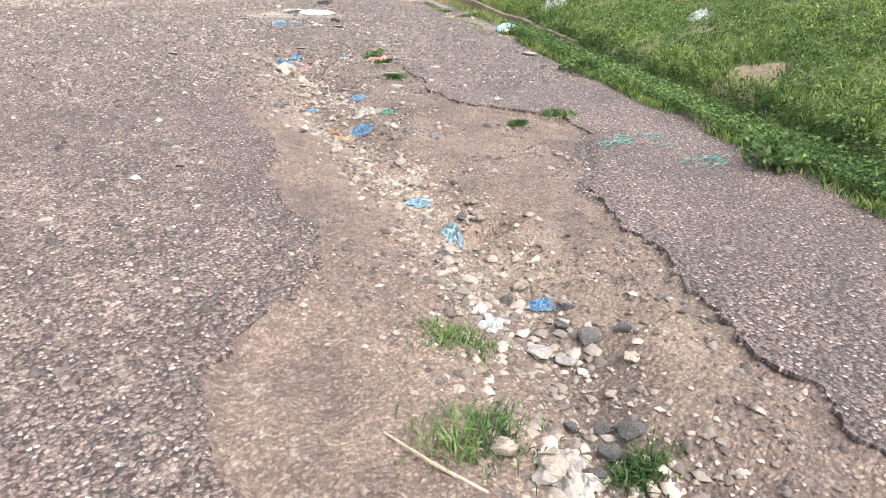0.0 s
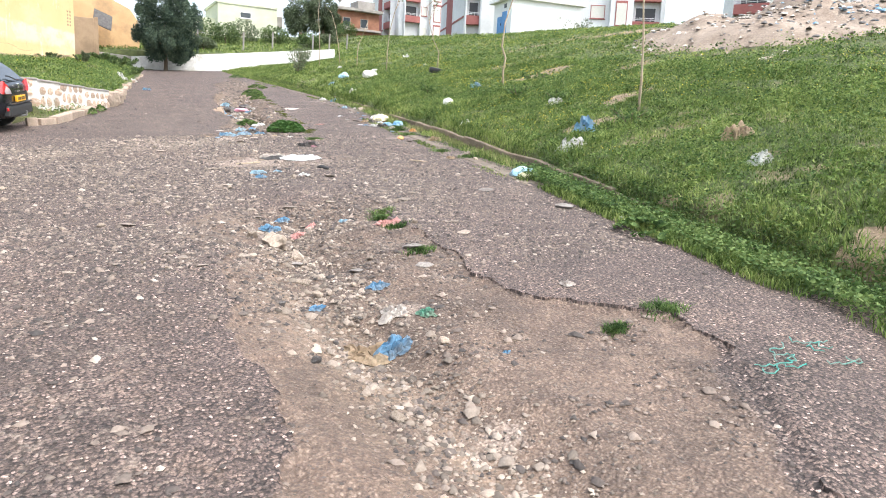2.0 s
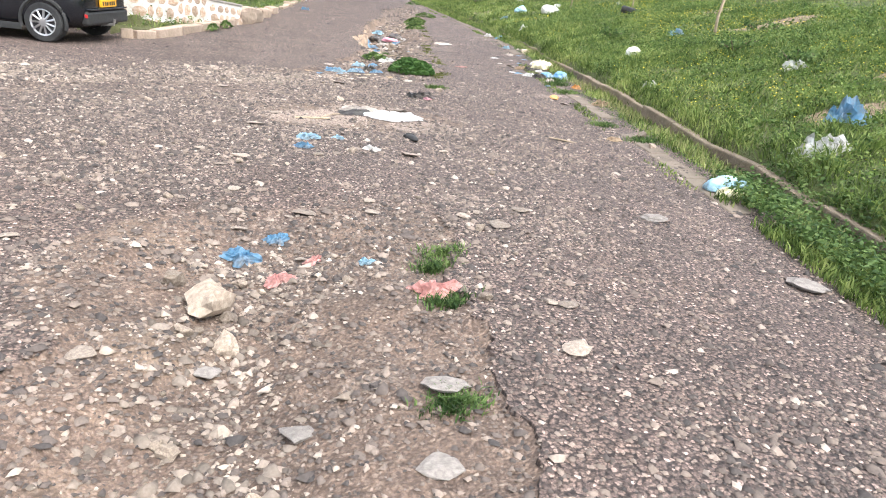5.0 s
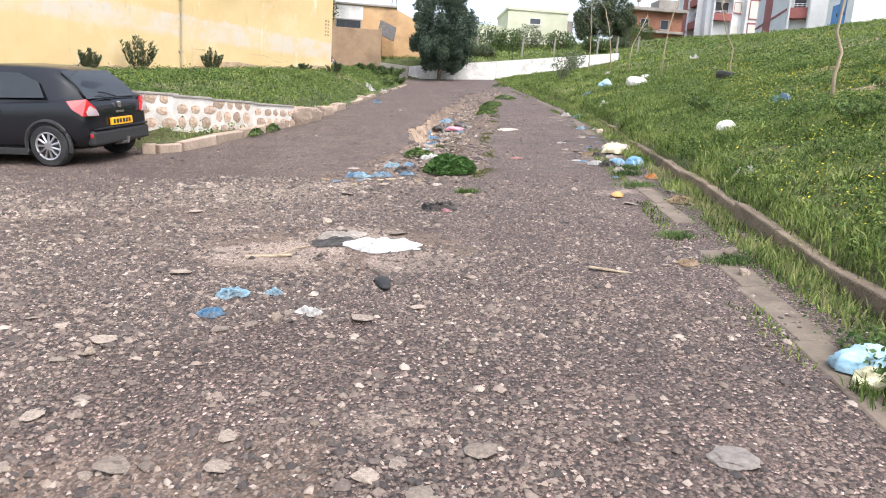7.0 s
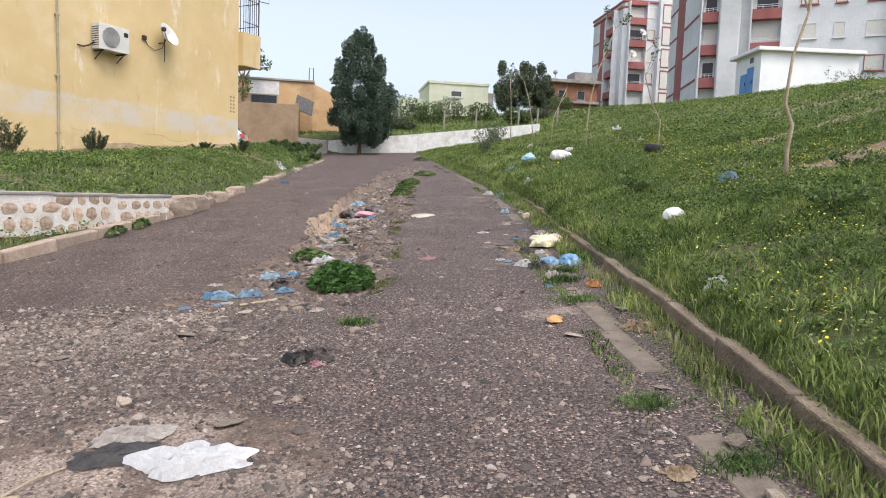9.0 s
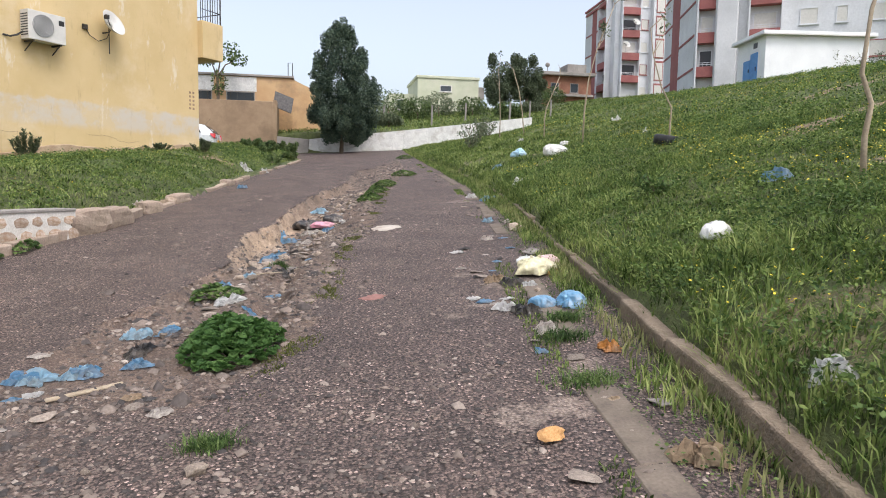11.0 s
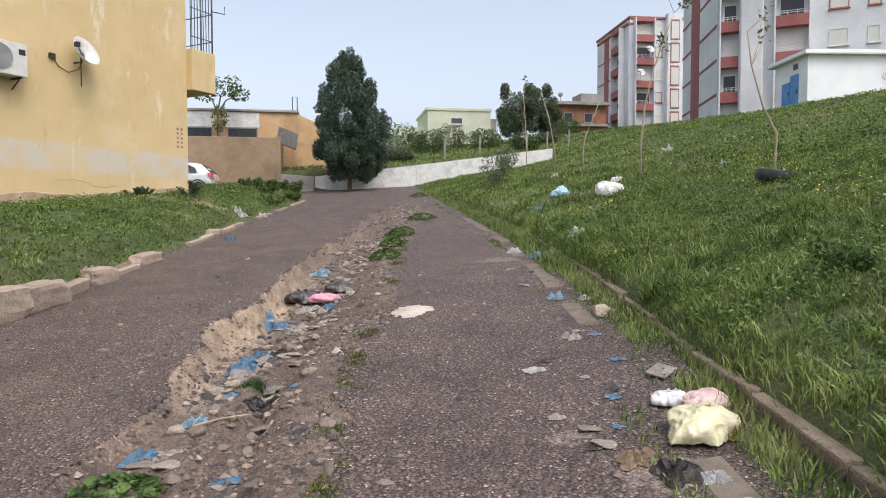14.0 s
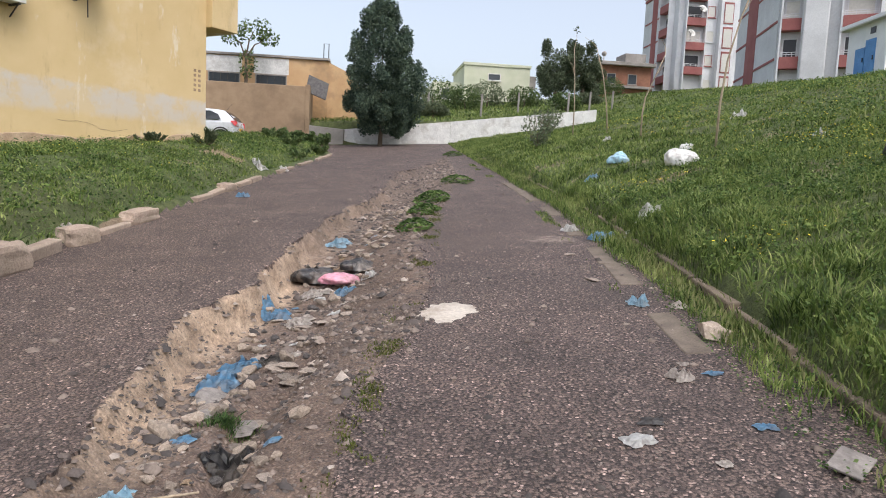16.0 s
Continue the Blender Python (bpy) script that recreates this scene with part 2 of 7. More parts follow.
def yellow_material():
    """Flaking yellow render with a band of patched pale plaster at breast height."""
    m = surf("yellow_render", (0.58, 0.43, 0.215), (0.64, 0.485, 0.26), 0.7, 0.85, 50, 0.25, 0.006, stain=(0.70, 0.58, 0.40), stain_amt=0.6, grain=0.25)
    nt = m.node_tree
    bs = nt.nodes["Principled BSDF"]
    co = nt.nodes.new("ShaderNodeTexCoord").outputs["Object"]
    sep = nt.nodes.new("ShaderNodeSeparateXYZ")
    nt.links.new(co, sep.inputs[0])
    n, n2 = tex(nt, "Noise", 1.6, co, 6, 0.7), tex(nt, "Noise", 0.9, co, 5, 0.7)
    zz = maths(nt, "ADD", maths(nt, "MULTIPLY", maths(nt, "SUBTRACT", sep.outputs[2], 4.0), 0.5), maths(nt, "MULTIPLY", maths(nt, "SUBTRACT", n.outputs[0], 0.5), 0.22))
    band = ramp(nt, zz, [(0.16, (0, 0, 0)), (0.26, (0.8, 0.8, 0.8)), (0.54, (1, 1, 1)), (0.59, (0, 0, 0))])
    holes = ramp(nt, n2.outputs[0], [(0.42, (0.25, 0.25, 0.25)), (0.55, (0.9, 0.9, 0.9))])
    src = bs.inputs["Base Color"].links[0].from_socket
    nt.links.new(mix(nt, maths(nt, "MULTIPLY", band, holes), src, (0.55, 0.51, 0.46)), bs.inputs["Base Color"])
    # sun-bleached paint peeling in upright streaks high on the wall
    mp = nt.nodes.new("ShaderNodeMapping")
    mp.inputs["Scale"].default_value = (1.5, 1.5, 0.4)
    nt.links.new(co, mp.inputs["Vector"])
    peel, fray = tex(nt, "Noise", 0.9, mp.outputs[0], 7, 0.72), tex(nt, "Noise", 9, co, 4, 0.7)
    hi = maths(nt, "MULTIPLY", maths(nt, "SUBTRACT", sep.outputs[2], 7.2), 0.3, True)
    pv = maths(nt, "ADD", peel.outputs[0], maths(nt, "ADD", maths(nt, "MULTIPLY", hi, 0.10), maths(nt, "MULTIPLY", maths(nt, "SUBTRACT", fray.outputs[0], 0.5), 0.08)))
    src = bs.inputs["Base Color"].links[0].from_socket
    nt.links.new(mix(nt, ramp(nt, pv, [(0.60, (0, 0, 0)), (0.66, (0.75, 0.75, 0.75))]), src, (0.70, 0.63, 0.50)), bs.inputs["Base Color"])
    # thin brown weathering and hairline stains
    drip = tex(nt, "Noise", 2.2, mp.outputs[0], 6, 0.75)
    src = bs.inputs["Base Color"].links[0].from_socket
    nt.links.new(mix(nt, ramp(nt, drip.outputs[0], [(0.56, (0, 0, 0)), (0.72, (0.45, 0.45, 0.45))]), src, (0.36, 0.25, 0.13)), bs.inputs["Base Color"])
    return m


M = dict(
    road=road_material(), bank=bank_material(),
    kerb=surf("kerb_concrete", (0.15, 0.112, 0.078), (0.25, 0.195, 0.14), 4, 0.92, 45, 1.0, 0.016, stain=(0.075, 0.066, 0.038), stain_amt=0.85, per_object=0.25),
    kerb_pale=surf("pale_kerb_concrete", (0.29, 0.215, 0.165), (0.47, 0.37, 0.29), 3, 0.92, 40, 0.9, 0.014, stain=(0.15, 0.115, 0.075), stain_amt=0.7, per_object=0.18),
    footing=surf("bare_pink_plaster", (0.34, 0.235, 0.15), (0.48, 0.36, 0.24), 2.5, 0.92, 35, 0.8, 0.012, stain=(0.22, 0.16, 0.10), stain_amt=0.6),
    gutter=surf("gutter_concrete", (0.125, 0.098, 0.075), (0.205, 0.163, 0.127), 5, 0.9, 60, 0.5, 0.006, stain=(0.18, 0.15, 0.11)),
    yellow=yellow_material(),
    orange=surf("orange_render", (0.54, 0.335, 0.17), (0.62, 0.41, 0.22), 1.0, 0.88, 40, 0.3, 0.01, stain=(0.30, 0.20, 0.12), stain_amt=0.6, grain=0.4),
    brownwall=surf("bare_brown_render", (0.27, 0.185, 0.115), (0.37, 0.26, 0.165), 1.0, 0.9, 30, 0.4, 0.01, stain=(0.16, 0.11, 0.07), grain=0.4),
    white=surf("whitewash", (0.62, 0.61, 0.585), (0.78, 0.77, 0.74), 2.5, 0.85, 14, 0.8, 0.03, stain=(0.38, 0.345, 0.30), stain_amt=0.7, grain=0.7),
    shed=surf("shed_whitewash", (0.78, 0.79, 0.79), (0.86, 0.87, 0.87), 0.8, 0.85, 20, 0.1, 0.006, stain=(0.62, 0.64, 0.66), stain_amt=0.4, grain=0.4),
    whitestone=surf("whitewashed_mortar", (0.62, 0.59, 0.54), (0.76, 0.73, 0.68), 3, 0.88, 40, 0.6, 0.012, stain=(0.38, 0.33, 0.27), stain_amt=0.6),
    stone=surf("field_stone", (0.40, 0.255, 0.16), (0.60, 0.50, 0.41), 3.5, 0.88, 30, 0.6, 0.015, per_object=0.25),
    apt_white=surf("apartment_white", (0.60, 0.61, 0.625), (0.74, 0.75, 0.765), 0.3, 0.85, 6, 0.05, 0.01, stain=(0.50, 0.50, 0.51), stain_amt=0.6, grain=0.4),
    apt_red=surf("apartment_red", (0.29, 0.095, 0.088), (0.36, 0.135, 0.125), 0.6, 0.85, 12, 0.1, 0.01, stain=(0.24, 0.09, 0.08), grain=0.4),
    apt_pink=surf("apartment_grey", (0.52, 0.52, 0.53), (0.66, 0.66, 0.67), 0.35, 0.85, 12, 0.1, 0.01, grain=0.4),
    green=surf("pale_green_render", (0.50, 0.52, 0.38), (0.58, 0.60, 0.45), 0.5, 0.85, 20, 0.15, 0.01, stain=(0.66, 0.64, 0.54), grain=0.4),
    brick=surf("brown_brick", (0.24, 0.105, 0.065), (0.34, 0.16, 0.10), 1.2, 0.9, 15, 0.3, 0.01),
    darkconc=surf("grey_concrete", (0.24, 0.22, 0.20), (0.36, 0.33, 0.30), 1.0, 0.9, 30, 0.3, 0.01),
    shutter=gloss("pale_shutter", (0.62, 0.60, 0.55), 0.55), blue=surf("blue_door_paint", (0.06, 0.22, 0.50), (0.09, 0.28, 0.58), 2, 0.5, 30, 0.1, 0.004),
    dark=gloss("dark_opening", (0.03, 0.03, 0.035), 0.35), glass=gloss("window_glass", (0.05, 0.06, 0.07), 0.06, 0.0),
    iron=surf("black_iron", (0.03, 0.03, 0.03), (0.07, 0.055, 0.045), 5, 0.6, 60, 0.2, 0.003, metal=0.4),
    ac=gloss("off_white_sheet_metal", (0.62, 0.60, 0.56), 0.45), ac_grill=surf("grey_grille", (0.20, 0.20, 0.20), (0.28, 0.28, 0.28), 30, 0.6, 200, 0.5, 0.004),
    pipe=surf("grey_pipe", (0.30, 0.25, 0.18), (0.42, 0.36, 0.26), 3, 0.7, 50, 0.2, 0.003),
    bark=surf("bark", (0.11, 0.08, 0.055), (0.20, 0.155, 0.11), 4, 0.95, 30, 0.9, 0.03), sapwood=surf("pale_sapling_bark", (0.30, 0.235, 0.16), (0.44, 0.36, 0.26), 3, 0.9, 40, 0.5, 0.01),
    leaf_dark=leaf_material("dark_tree_leaves", (0.036, 0.062, 0.048), (0.08, 0.12, 0.084), (0.165, 0.215, 0.14)),
    leaf_feather=leaf_material("feathery_tree_leaves", (0.05, 0.07, 0.042), (0.105, 0.135, 0.08), (0.19, 0.225, 0.13)),
    leaf_mid=leaf_material("garden_leaves", (0.045, 0.075, 0.03), (0.095, 0.145, 0.05), (0.19, 0.24, 0.09)),
    leaf_plant=leaf_material("mallow_leaves", (0.035, 0.085, 0.022), (0.065, 0.14, 0.036), (0.11, 0.20, 0.055), 6),
    leaf_grey=leaf_material("grey_green_shrub_leaves", (0.065, 0.09, 0.05), (0.12, 0.15, 0.085), (0.21, 0.235, 0.14), 3),
    leaf_weed=leaf_material("weed_leaves", (0.055, 0.10, 0.026), (0.145, 0.225, 0.056), (0.31, 0.375, 0.12), 0.9),
    leaf_clump=leaf_material("dark_weed_clump_leaves", (0.032, 0.066, 0.02), (0.09, 0.155, 0.045), (0.21, 0.285, 0.095), 1.6),
    grass=leaf_material("grass_blades", (0.036, 0.064, 0.015), (0.145, 0.215, 0.052), (0.37, 0.42, 0.145), 1.0),
    straw=leaf_material("seeding_grass", (0.14, 0.17, 0.06), (0.26, 0.28, 0.11), (0.40, 0.38, 0.19), 1.5),
    flower=gloss("yellow_petals", (0.80, 0.62, 0.03), 0.6),
    moss=leaf_material("short_moss_grass", (0.05, 0.07, 0.015), (0.11, 0.13, 0.03), (0.19, 0.19, 0.06), 5),
    grit=surf("asphalt_grit", (0.08, 0.066, 0.059), (0.22, 0.18, 0.155), 1.2, 0.9, 60, 0.4, 0.005, island=0.6),
    gravel=gravel_material(),
    pale_rubble=surf("pale_rubble", (0.165, 0.132, 0.105), (0.30, 0.245, 0.2), 2, 0.9, 60, 0.4, 0.005, island=0.6),
    rock=surf("pale_rock", (0.24, 0.188, 0.145), (0.41, 0.335, 0.265), 6, 0.9, 50, 0.7, 0.006, per_object=0.38),
    rock_dark=surf("asphalt_lump", (0.075, 0.067, 0.063), (0.165, 0.147, 0.137), 8, 0.92, 70, 0.9, 0.008, per_object=0.2),
    slate=surf("flat_grey_stone", (0.17, 0.15, 0.135), (0.28, 0.25, 0.225), 5, 0.9, 50, 0.5, 0.004, per_object=0.15),
    crust=surf("broken_concrete", (0.20, 0.162, 0.13), (0.35, 0.29, 0.238), 7, 0.92, 60, 0.6, 0.005, per_object=0.35),
    cement=surf("spilled_cement", (0.40, 0.34, 0.28), (0.56, 0.50, 0.43), 4, 0.9, 40, 0.5, 0.006, stain=(0.27, 0.22, 0.17)),
    redstain=surf("brick_dust_stain", (0.24, 0.115, 0.095), (0.34, 0.17, 0.145), 9, 0.9, 60, 0.3, 0.003),
    p_blue=plastic_film("blue_film", (0.13, 0.33, 0.52)), p_cyan=plastic_film("pale_blue_film", (0.33, 0.55, 0.68)), p_white=plastic_film("white_film", (0.74, 0.74, 0.72)),
    p_yellow=plastic_film("pale_yellow_film", (0.74, 0.68, 0.43)), p_black=plastic_film("black_film", (0.02, 0.02, 0.022)), p_pink=plastic_film("pink_film", (0.76, 0.33, 0.42)),
    p_rose=plastic_film("pale_pink_film", (0.74, 0.50, 0.47)), p_green=plastic_film("green_film", (0.10, 0.34, 0.22)), p_teal=plastic_film("teal_cord", (0.03, 0.27, 0.225)), p_orange=plastic_film("orange_peel", (0.72, 0.30, 0.05)),
    cloth=surf("white_cotton", (0.72, 0.72, 0.72), (0.84, 0.84, 0.84), 5, 0.85, 80, 0.4, 0.004, stain=(0.5, 0.46, 0.42), stain_amt=0.4, grain=0.5), sack=surf("grey_sacking", (0.085, 0.08, 0.08), (0.15, 0.14, 0.135), 8, 0.9, 90, 0.5, 0.004),
    card=surf("wet_cardboard", (0.34, 0.24, 0.15), (0.46, 0.35, 0.24), 4, 0.9, 60, 0.3, 0.003), paper=surf("dirty_paper", (0.44, 0.385, 0.34), (0.60, 0.545, 0.49), 7, 0.85, 60, 0.3, 0.003),
    pinkpaper=surf("pink_paper", (0.60, 0.30, 0.27), (0.72, 0.42, 0.38), 7, 0.85, 60, 0.3, 0.003),
    wood=surf("grey_wood", (0.32, 0.25, 0.17), (0.48, 0.39, 0.28), 6, 0.9, 60, 0.4, 0.003), rubber=surf("black_rubber", (0.015, 0.015, 0.016), (0.04, 0.04, 0.04), 6, 0.75, 60, 0.4, 0.004),
    carpaint=gloss("black_car_paint", (0.008, 0.009, 0.012), 0.16, 0.0, 0.1), cartrim=surf("black_plastic_trim", (0.02, 0.02, 0.02), (0.035, 0.035, 0.035), 20, 0.6, 200, 0.1, 0.001),
    carglass=gloss("tinted_glass", (0.03, 0.035, 0.04), 0.05), alloy=gloss("silver_wheel", (0.55, 0.55, 0.56), 0.3, 0.9), red_light=gloss("red_lamp_glass", (0.50, 0.02, 0.02), 0.12, 0.0, 1.0), clear_light=gloss("clear_lamp_glass", (0.46, 0.38, 0.38), 0.12, 0.0, 1.0),
    plate=gloss("orange_plate", (0.85, 0.42, 0.02), 0.4), ink=gloss("black_ink", (0.02, 0.02, 0.02), 0.5), chrome=gloss("chrome", (0.75, 0.75, 0.76), 0.12, 1.0), whitecar=gloss("silver_white_paint", (0.62, 0.64, 0.67), 0.25, 0.0, 0.6),
)

# ================= terrain =================
def vnoise(x, y, seed=0):
    """Smooth value noise between 0 and 1."""
    x, y = np.asarray(x, float), np.asarray(y, float)
    xi, yi = np.floor(x), np.floor(y)
    fx, fy = x - xi, y - yi
    fx, fy = fx * fx * (3 - 2 * fx), fy * fy * (3 - 2 * fy)

    def h(a, b):
        s = np.sin(a * 127.1 + b * 311.7 + seed * 74.7) * 43758.5453
        return s - np.floor(s)
    a, b = h(xi, yi), h(xi + 1, yi)
    c, d = h(xi, yi + 1), h(xi + 1, yi + 1)
    return (a + (b - a) * fx) * (1 - fy) + (c + (d - c) * fx) * fy


def fbm(x, y, seed=0, n=3):
    v, amp, tot = 0.0, 1.0, 0.0
    for k in range(n):
        v = v + amp * vnoise(x * 2 ** k + 17 * k, y * 2 ** k - 9 * k, seed + k)
        tot, amp = tot + amp, amp * 0.5
    return v / tot


def smooth(a, b, v):
    t = np.clip((v - a) / (b - a), 0, 1)
    return t * t * (3 - 2 * t)


def plane(x, y):
    """The sloping street."""
    return -0.0964 + 0.0631 * np.clip(x, -60, 60) + 0.0811 * np.clip(y, -60, 130)


def kerb_r(y):
    return np.interp(y, [-60, 0, 4.8, 11.4, 17.9, 23, 28, 34, 47, 58], [-5, 4.4, 5.3, 6.43, 7.42, 8.3, 8.95, 9.35, 10.1, 10.9])


def kerb_l(y):
    return np.interp(y, [18.7, 19.2, 20.6, 23.2, 25.4, 30, 36, 42, 46.5, 48, 50, 56], [-0.35, 0.0, 0.41, 1.1, 1.5, 2.0, 2.7, 3.5, 4.1, 3.6, 0.0, -8])


def edge_l(x, y):
    """Metres into the bank on the far side of the side street, or left of the street; negative on the road."""
    side = y - np.interp(x, [-60, -6, -1.2, -0.3, 0.2], [40, 21.2, 19.45, 19.2, 19.5])
    return np.where(x < 0.2, np.minimum(side, np.where(y < 19.2, side, kerb_l(y) - x)), np.where(y > 19.2, kerb_l(y) - x, -1.0))


def gully(x, y):
    """Depth of the washed-out channel, and how much the surface is earth rather than asphalt."""
    wob = wobble(x, y)
    xw = x + wob
    L, R = channel_left(y), channel_right(y)
    w = np.maximum(R - L, 0.2)
    t = (xw - L) / w
    on = smooth(15.0, 17.5, y) * (1 - smooth(40, 46, y))
    big = np.interp(y, [15, 18, 20, 22, 24, 27, 31, 40, 46], [0.03, 0.07, 0.12, 0.31, 0.36, 0.25, 0.18, 0.07, 0.0])
    d1 = on * big * smooth(0.0, 0.11, t) * (1 - smooth(0.25, 0.98, t))
    m1 = on * smooth(-0.01, 0.02, t) * (1 - smooth(0.94, 1.0, t))
    # a narrow cut along the right side of the channel
    cut = np.abs(xw - np.interp(y, [16, 19, 21, 23], [4.25, 4.5, 4.6, 4.9]))
    d1 = d1 + on * 0.14 * (1 - smooth(0.05, 0.2, cut)) * smooth(16.5, 18, y) * (1 - smooth(21, 23, y))
    # lower stretch
    L2, R2 = lower_left(y), lower_right(y)
    C2 = np.interp(y, [-8, 2.2, 3.05, 3.7, 4.3, 5, 6.3, 7.1, 8.1, 9.6, 11], [1.3, 1.47, 1.74, 1.83, 1.94, 1.91, 1.86, 1.8, 1.97, 2.15, 2.3])
    on2 = 1 - smooth(9.2, 11.2, y)
    a, b = xw - L2, R2 - xw
    m2 = on2 * smooth(-0.015, 0.03, a) * smooth(-0.015, np.interp(y, [3.9, 4.4, 5.2, 5.6], [0.03, 0.35, 0.35, 0.03]), b) * np.where(x < C2 - 0.75, 0.35 + 0.65 * (1 - smooth(5.6, 6.8, y)), 1)
    m2 = np.maximum(m2, 0.3 * on2 * smooth(-0.02, 0.1, -a))
    d2 = on2 * (0.035 * smooth(0, 0.05, a) * smooth(0, 0.04, b) + 0.13 * np.exp(-((xw - C2) / 0.34) ** 2) + 0.06 * smooth(0, 0.5, a) * smooth(0, 0.8, b))
    hole = np.hypot((x - 2.06) / 0.26, (y - 4.25) / 0.17)
    d2 = d2 + 0.16 * (1 - smooth(0.35, 1.1, hole + 0.5 * wob))
    # loose rubble over the mouth of the side street
    up = np.interp(x, [-8, -0.15, 0.8, 2.9, 3.6], [15.0, 15.4, 15.9, 16.9, 17.3]) + 2 * wob
    lo = np.interp(x, [-8, 0.8, 2.5, 3.8], [13.4, 13.0, 12.4, 12.6]) + 2 * wob
    m3 = smooth(0, 0.25, up - y) * smooth(0, 0.5, y - lo) * (1 - smooth(3.4, 4.3, x)) * 0.42
    p4 = np.hypot((x - 3.0) / 1.25, (y - 13.2) / 0.75) + 1.5 * wob
    m4 = 0.95 * (1 - smooth(0.8, 1.0, p4))
    p5 = np.hypot((x - 1.9) / 0.9, (y - 9.3) / 0.9) + wob
    m5 = 0.8 * (1 - smooth(0.8, 1.1, p5)) * (y > 6)
    return d1 + d2, np.clip(np.maximum.reduce([m1, m2, m3, m4, m5]), 0, 1)


def channel_left(y):
    return np.interp(y, [15.4, 17, 18, 19.3, 20.7, 22.6, 23.8, 25.4, 29, 31, 36.9, 40.3, 46], [1.0, 2.9, 3.1, 3.6, 3.8, 3.73, 4.14, 4.35, 4.9, 5.6, 6.3, 7.8, 8.6])


def channel_right(y):
    return np.interp(y, [13, 15.6, 16.6, 17.3, 19.4, 20.8, 22, 24, 26.5, 28.6, 35.5, 37.7, 46], [4.0, 4.2, 4.54, 4.82, 5.1, 5.26, 5.6, 5.94, 6.1, 6.6, 7.9, 8.15, 8.9])


def lower_left(y):
    return np.interp(y, [-8, 2.5, 3.1, 3.4, 3.8, 4.8, 5.7, 7, 9, 11], [0.3, 0.25, 0.3, 0.6, 0.95, 1.0, 1.08, 1.15, 1.4, 1.8])


def lower_right(y):
    return np.interp(y, [-8, 1.8, 3, 3.7, 4.4, 5.4, 5.9, 6.4, 6.8, 8, 9.4, 11], [2.1, 2.31, 2.5, 2.73, 3.0, 3.66, 3.75, 3.25, 3.05, 3.1, 3.22, 3.3])


def wobble(x, y):
    return 0.32 * (fbm(x * 2.1, y * 2.1, 5) - 0.5) + 0.06 * (fbm(x * 6, y * 6, 8) - 0.5)


def subsoil(x, y):
    """Pale limestone subsoil laid bare on the cut face of the channel."""
    d = x + wobble(x, y) - channel_left(y)
    a = smooth(-0.05, 0.02, d) * (1 - smooth(0.2, 0.5, d)) * smooth(19.6, 21.2, y) * (1 - 0.65 * smooth(24.5, 27, y)) * (1 - smooth(30, 36, y))
    b = 0.3 * np.exp(-((x - np.interp(y, [1, 4, 5, 9.5], [2.1, 2.15, 1.7, 1.7])) / 0.3) ** 2) * smooth(0.45, 0.6, fbm(x * 1.5, y * 1.5, 91)) * (y < 10)
    return np.maximum(a, b)


SPILLS = [(2.6, 13.05, 0.85, 0.5), (3.7, 12.8, 0.55, 0.4), (3.2, 13.6, 0.6, 0.3), (2.0, 13.9, 0.5, 0.25), (5.96, 15.46, 0.3, 0.3), (6.25, 15.5, 0.25, 0.3), (6.7, 18.4, 0.4, 0.4), (6.35, 17.7, 0.35, 0.25), (6.6, 16.1, 0.2, 0.3), (7.7, 25.6, 0.6, 0.45), (6.4, 18.95, 0.25, 0.2), (6.0, 17.4, 0.2, 0.15), (2.65, 8.26, 0.25, 0.14), (2.3, 6.95, 0.2, 0.3), (2.05, 5.4, 0.25, 0.3), (1.6, 3.4, 0.2, 0.4), (3.5, 10.4, 0.3, 0.2)]


def spills(x, y):
    """Dried cement and stains on the street."""
    m = 0.5 * smooth(0, 0.5, np.interp(x, [-8, -0.15, 0.8, 2.9, 3.6], [15.0, 15.4, 15.9, 16.9, 17.3]) - y) * smooth(14.4, 15.2, y) * (1 - smooth(2.6, 3.4, x))
    m = np.maximum(m, 0.38 * (1 - smooth(0.4, 1.2, x)) * (1 - smooth(6.5, 9.5, y)))
    for cx, cy, rx, ry in SPILLS:
        m = np.maximum(m, (0.95 if 12.5 < cy < 13.7 else 0.6) * (1 - smooth(0.2, 1.3, np.hypot((x - cx) / rx, (y - cy) / ry))))
    return m


BARE = [(5.62, 5.68, 0.6, 0.32), (5.7, 8.1, 0.4, 0.25), (7.9, 11.6, 0.7, 0.3), (11.4, 17.9, 1.0, 0.5), (13.3, 21.5, 1.6, 0.6), (12.0, 15.2, 0.9, 0.4), (17.0, 25.0, 2.0, 0.7), (9.5, 12.6, 0.6, 0.25), (20.0, 24.0, 3, 0.8), (3.0, 33.5, 0.5, 0.9), (1.9, 27.2, 0.35, 1.0), (1.6, 36.2, 0.7, 0.5)]


def bare(x, y):
    """Bare-earth patches in the grass."""
    m = 0.55 * smooth(0.61, 0.76, fbm(x * 0.8 + 3, y * 0.8, 31, 4))
    for cx, cy, rx, ry in BARE:
        m = np.maximum(m, 1 - smooth(0.75, 1.15, np.hypot((x - cx) / rx, (y - cy) / ry) + 0.9 * (fbm(x * 3, y * 3, 12) - 0.5)))
    return m


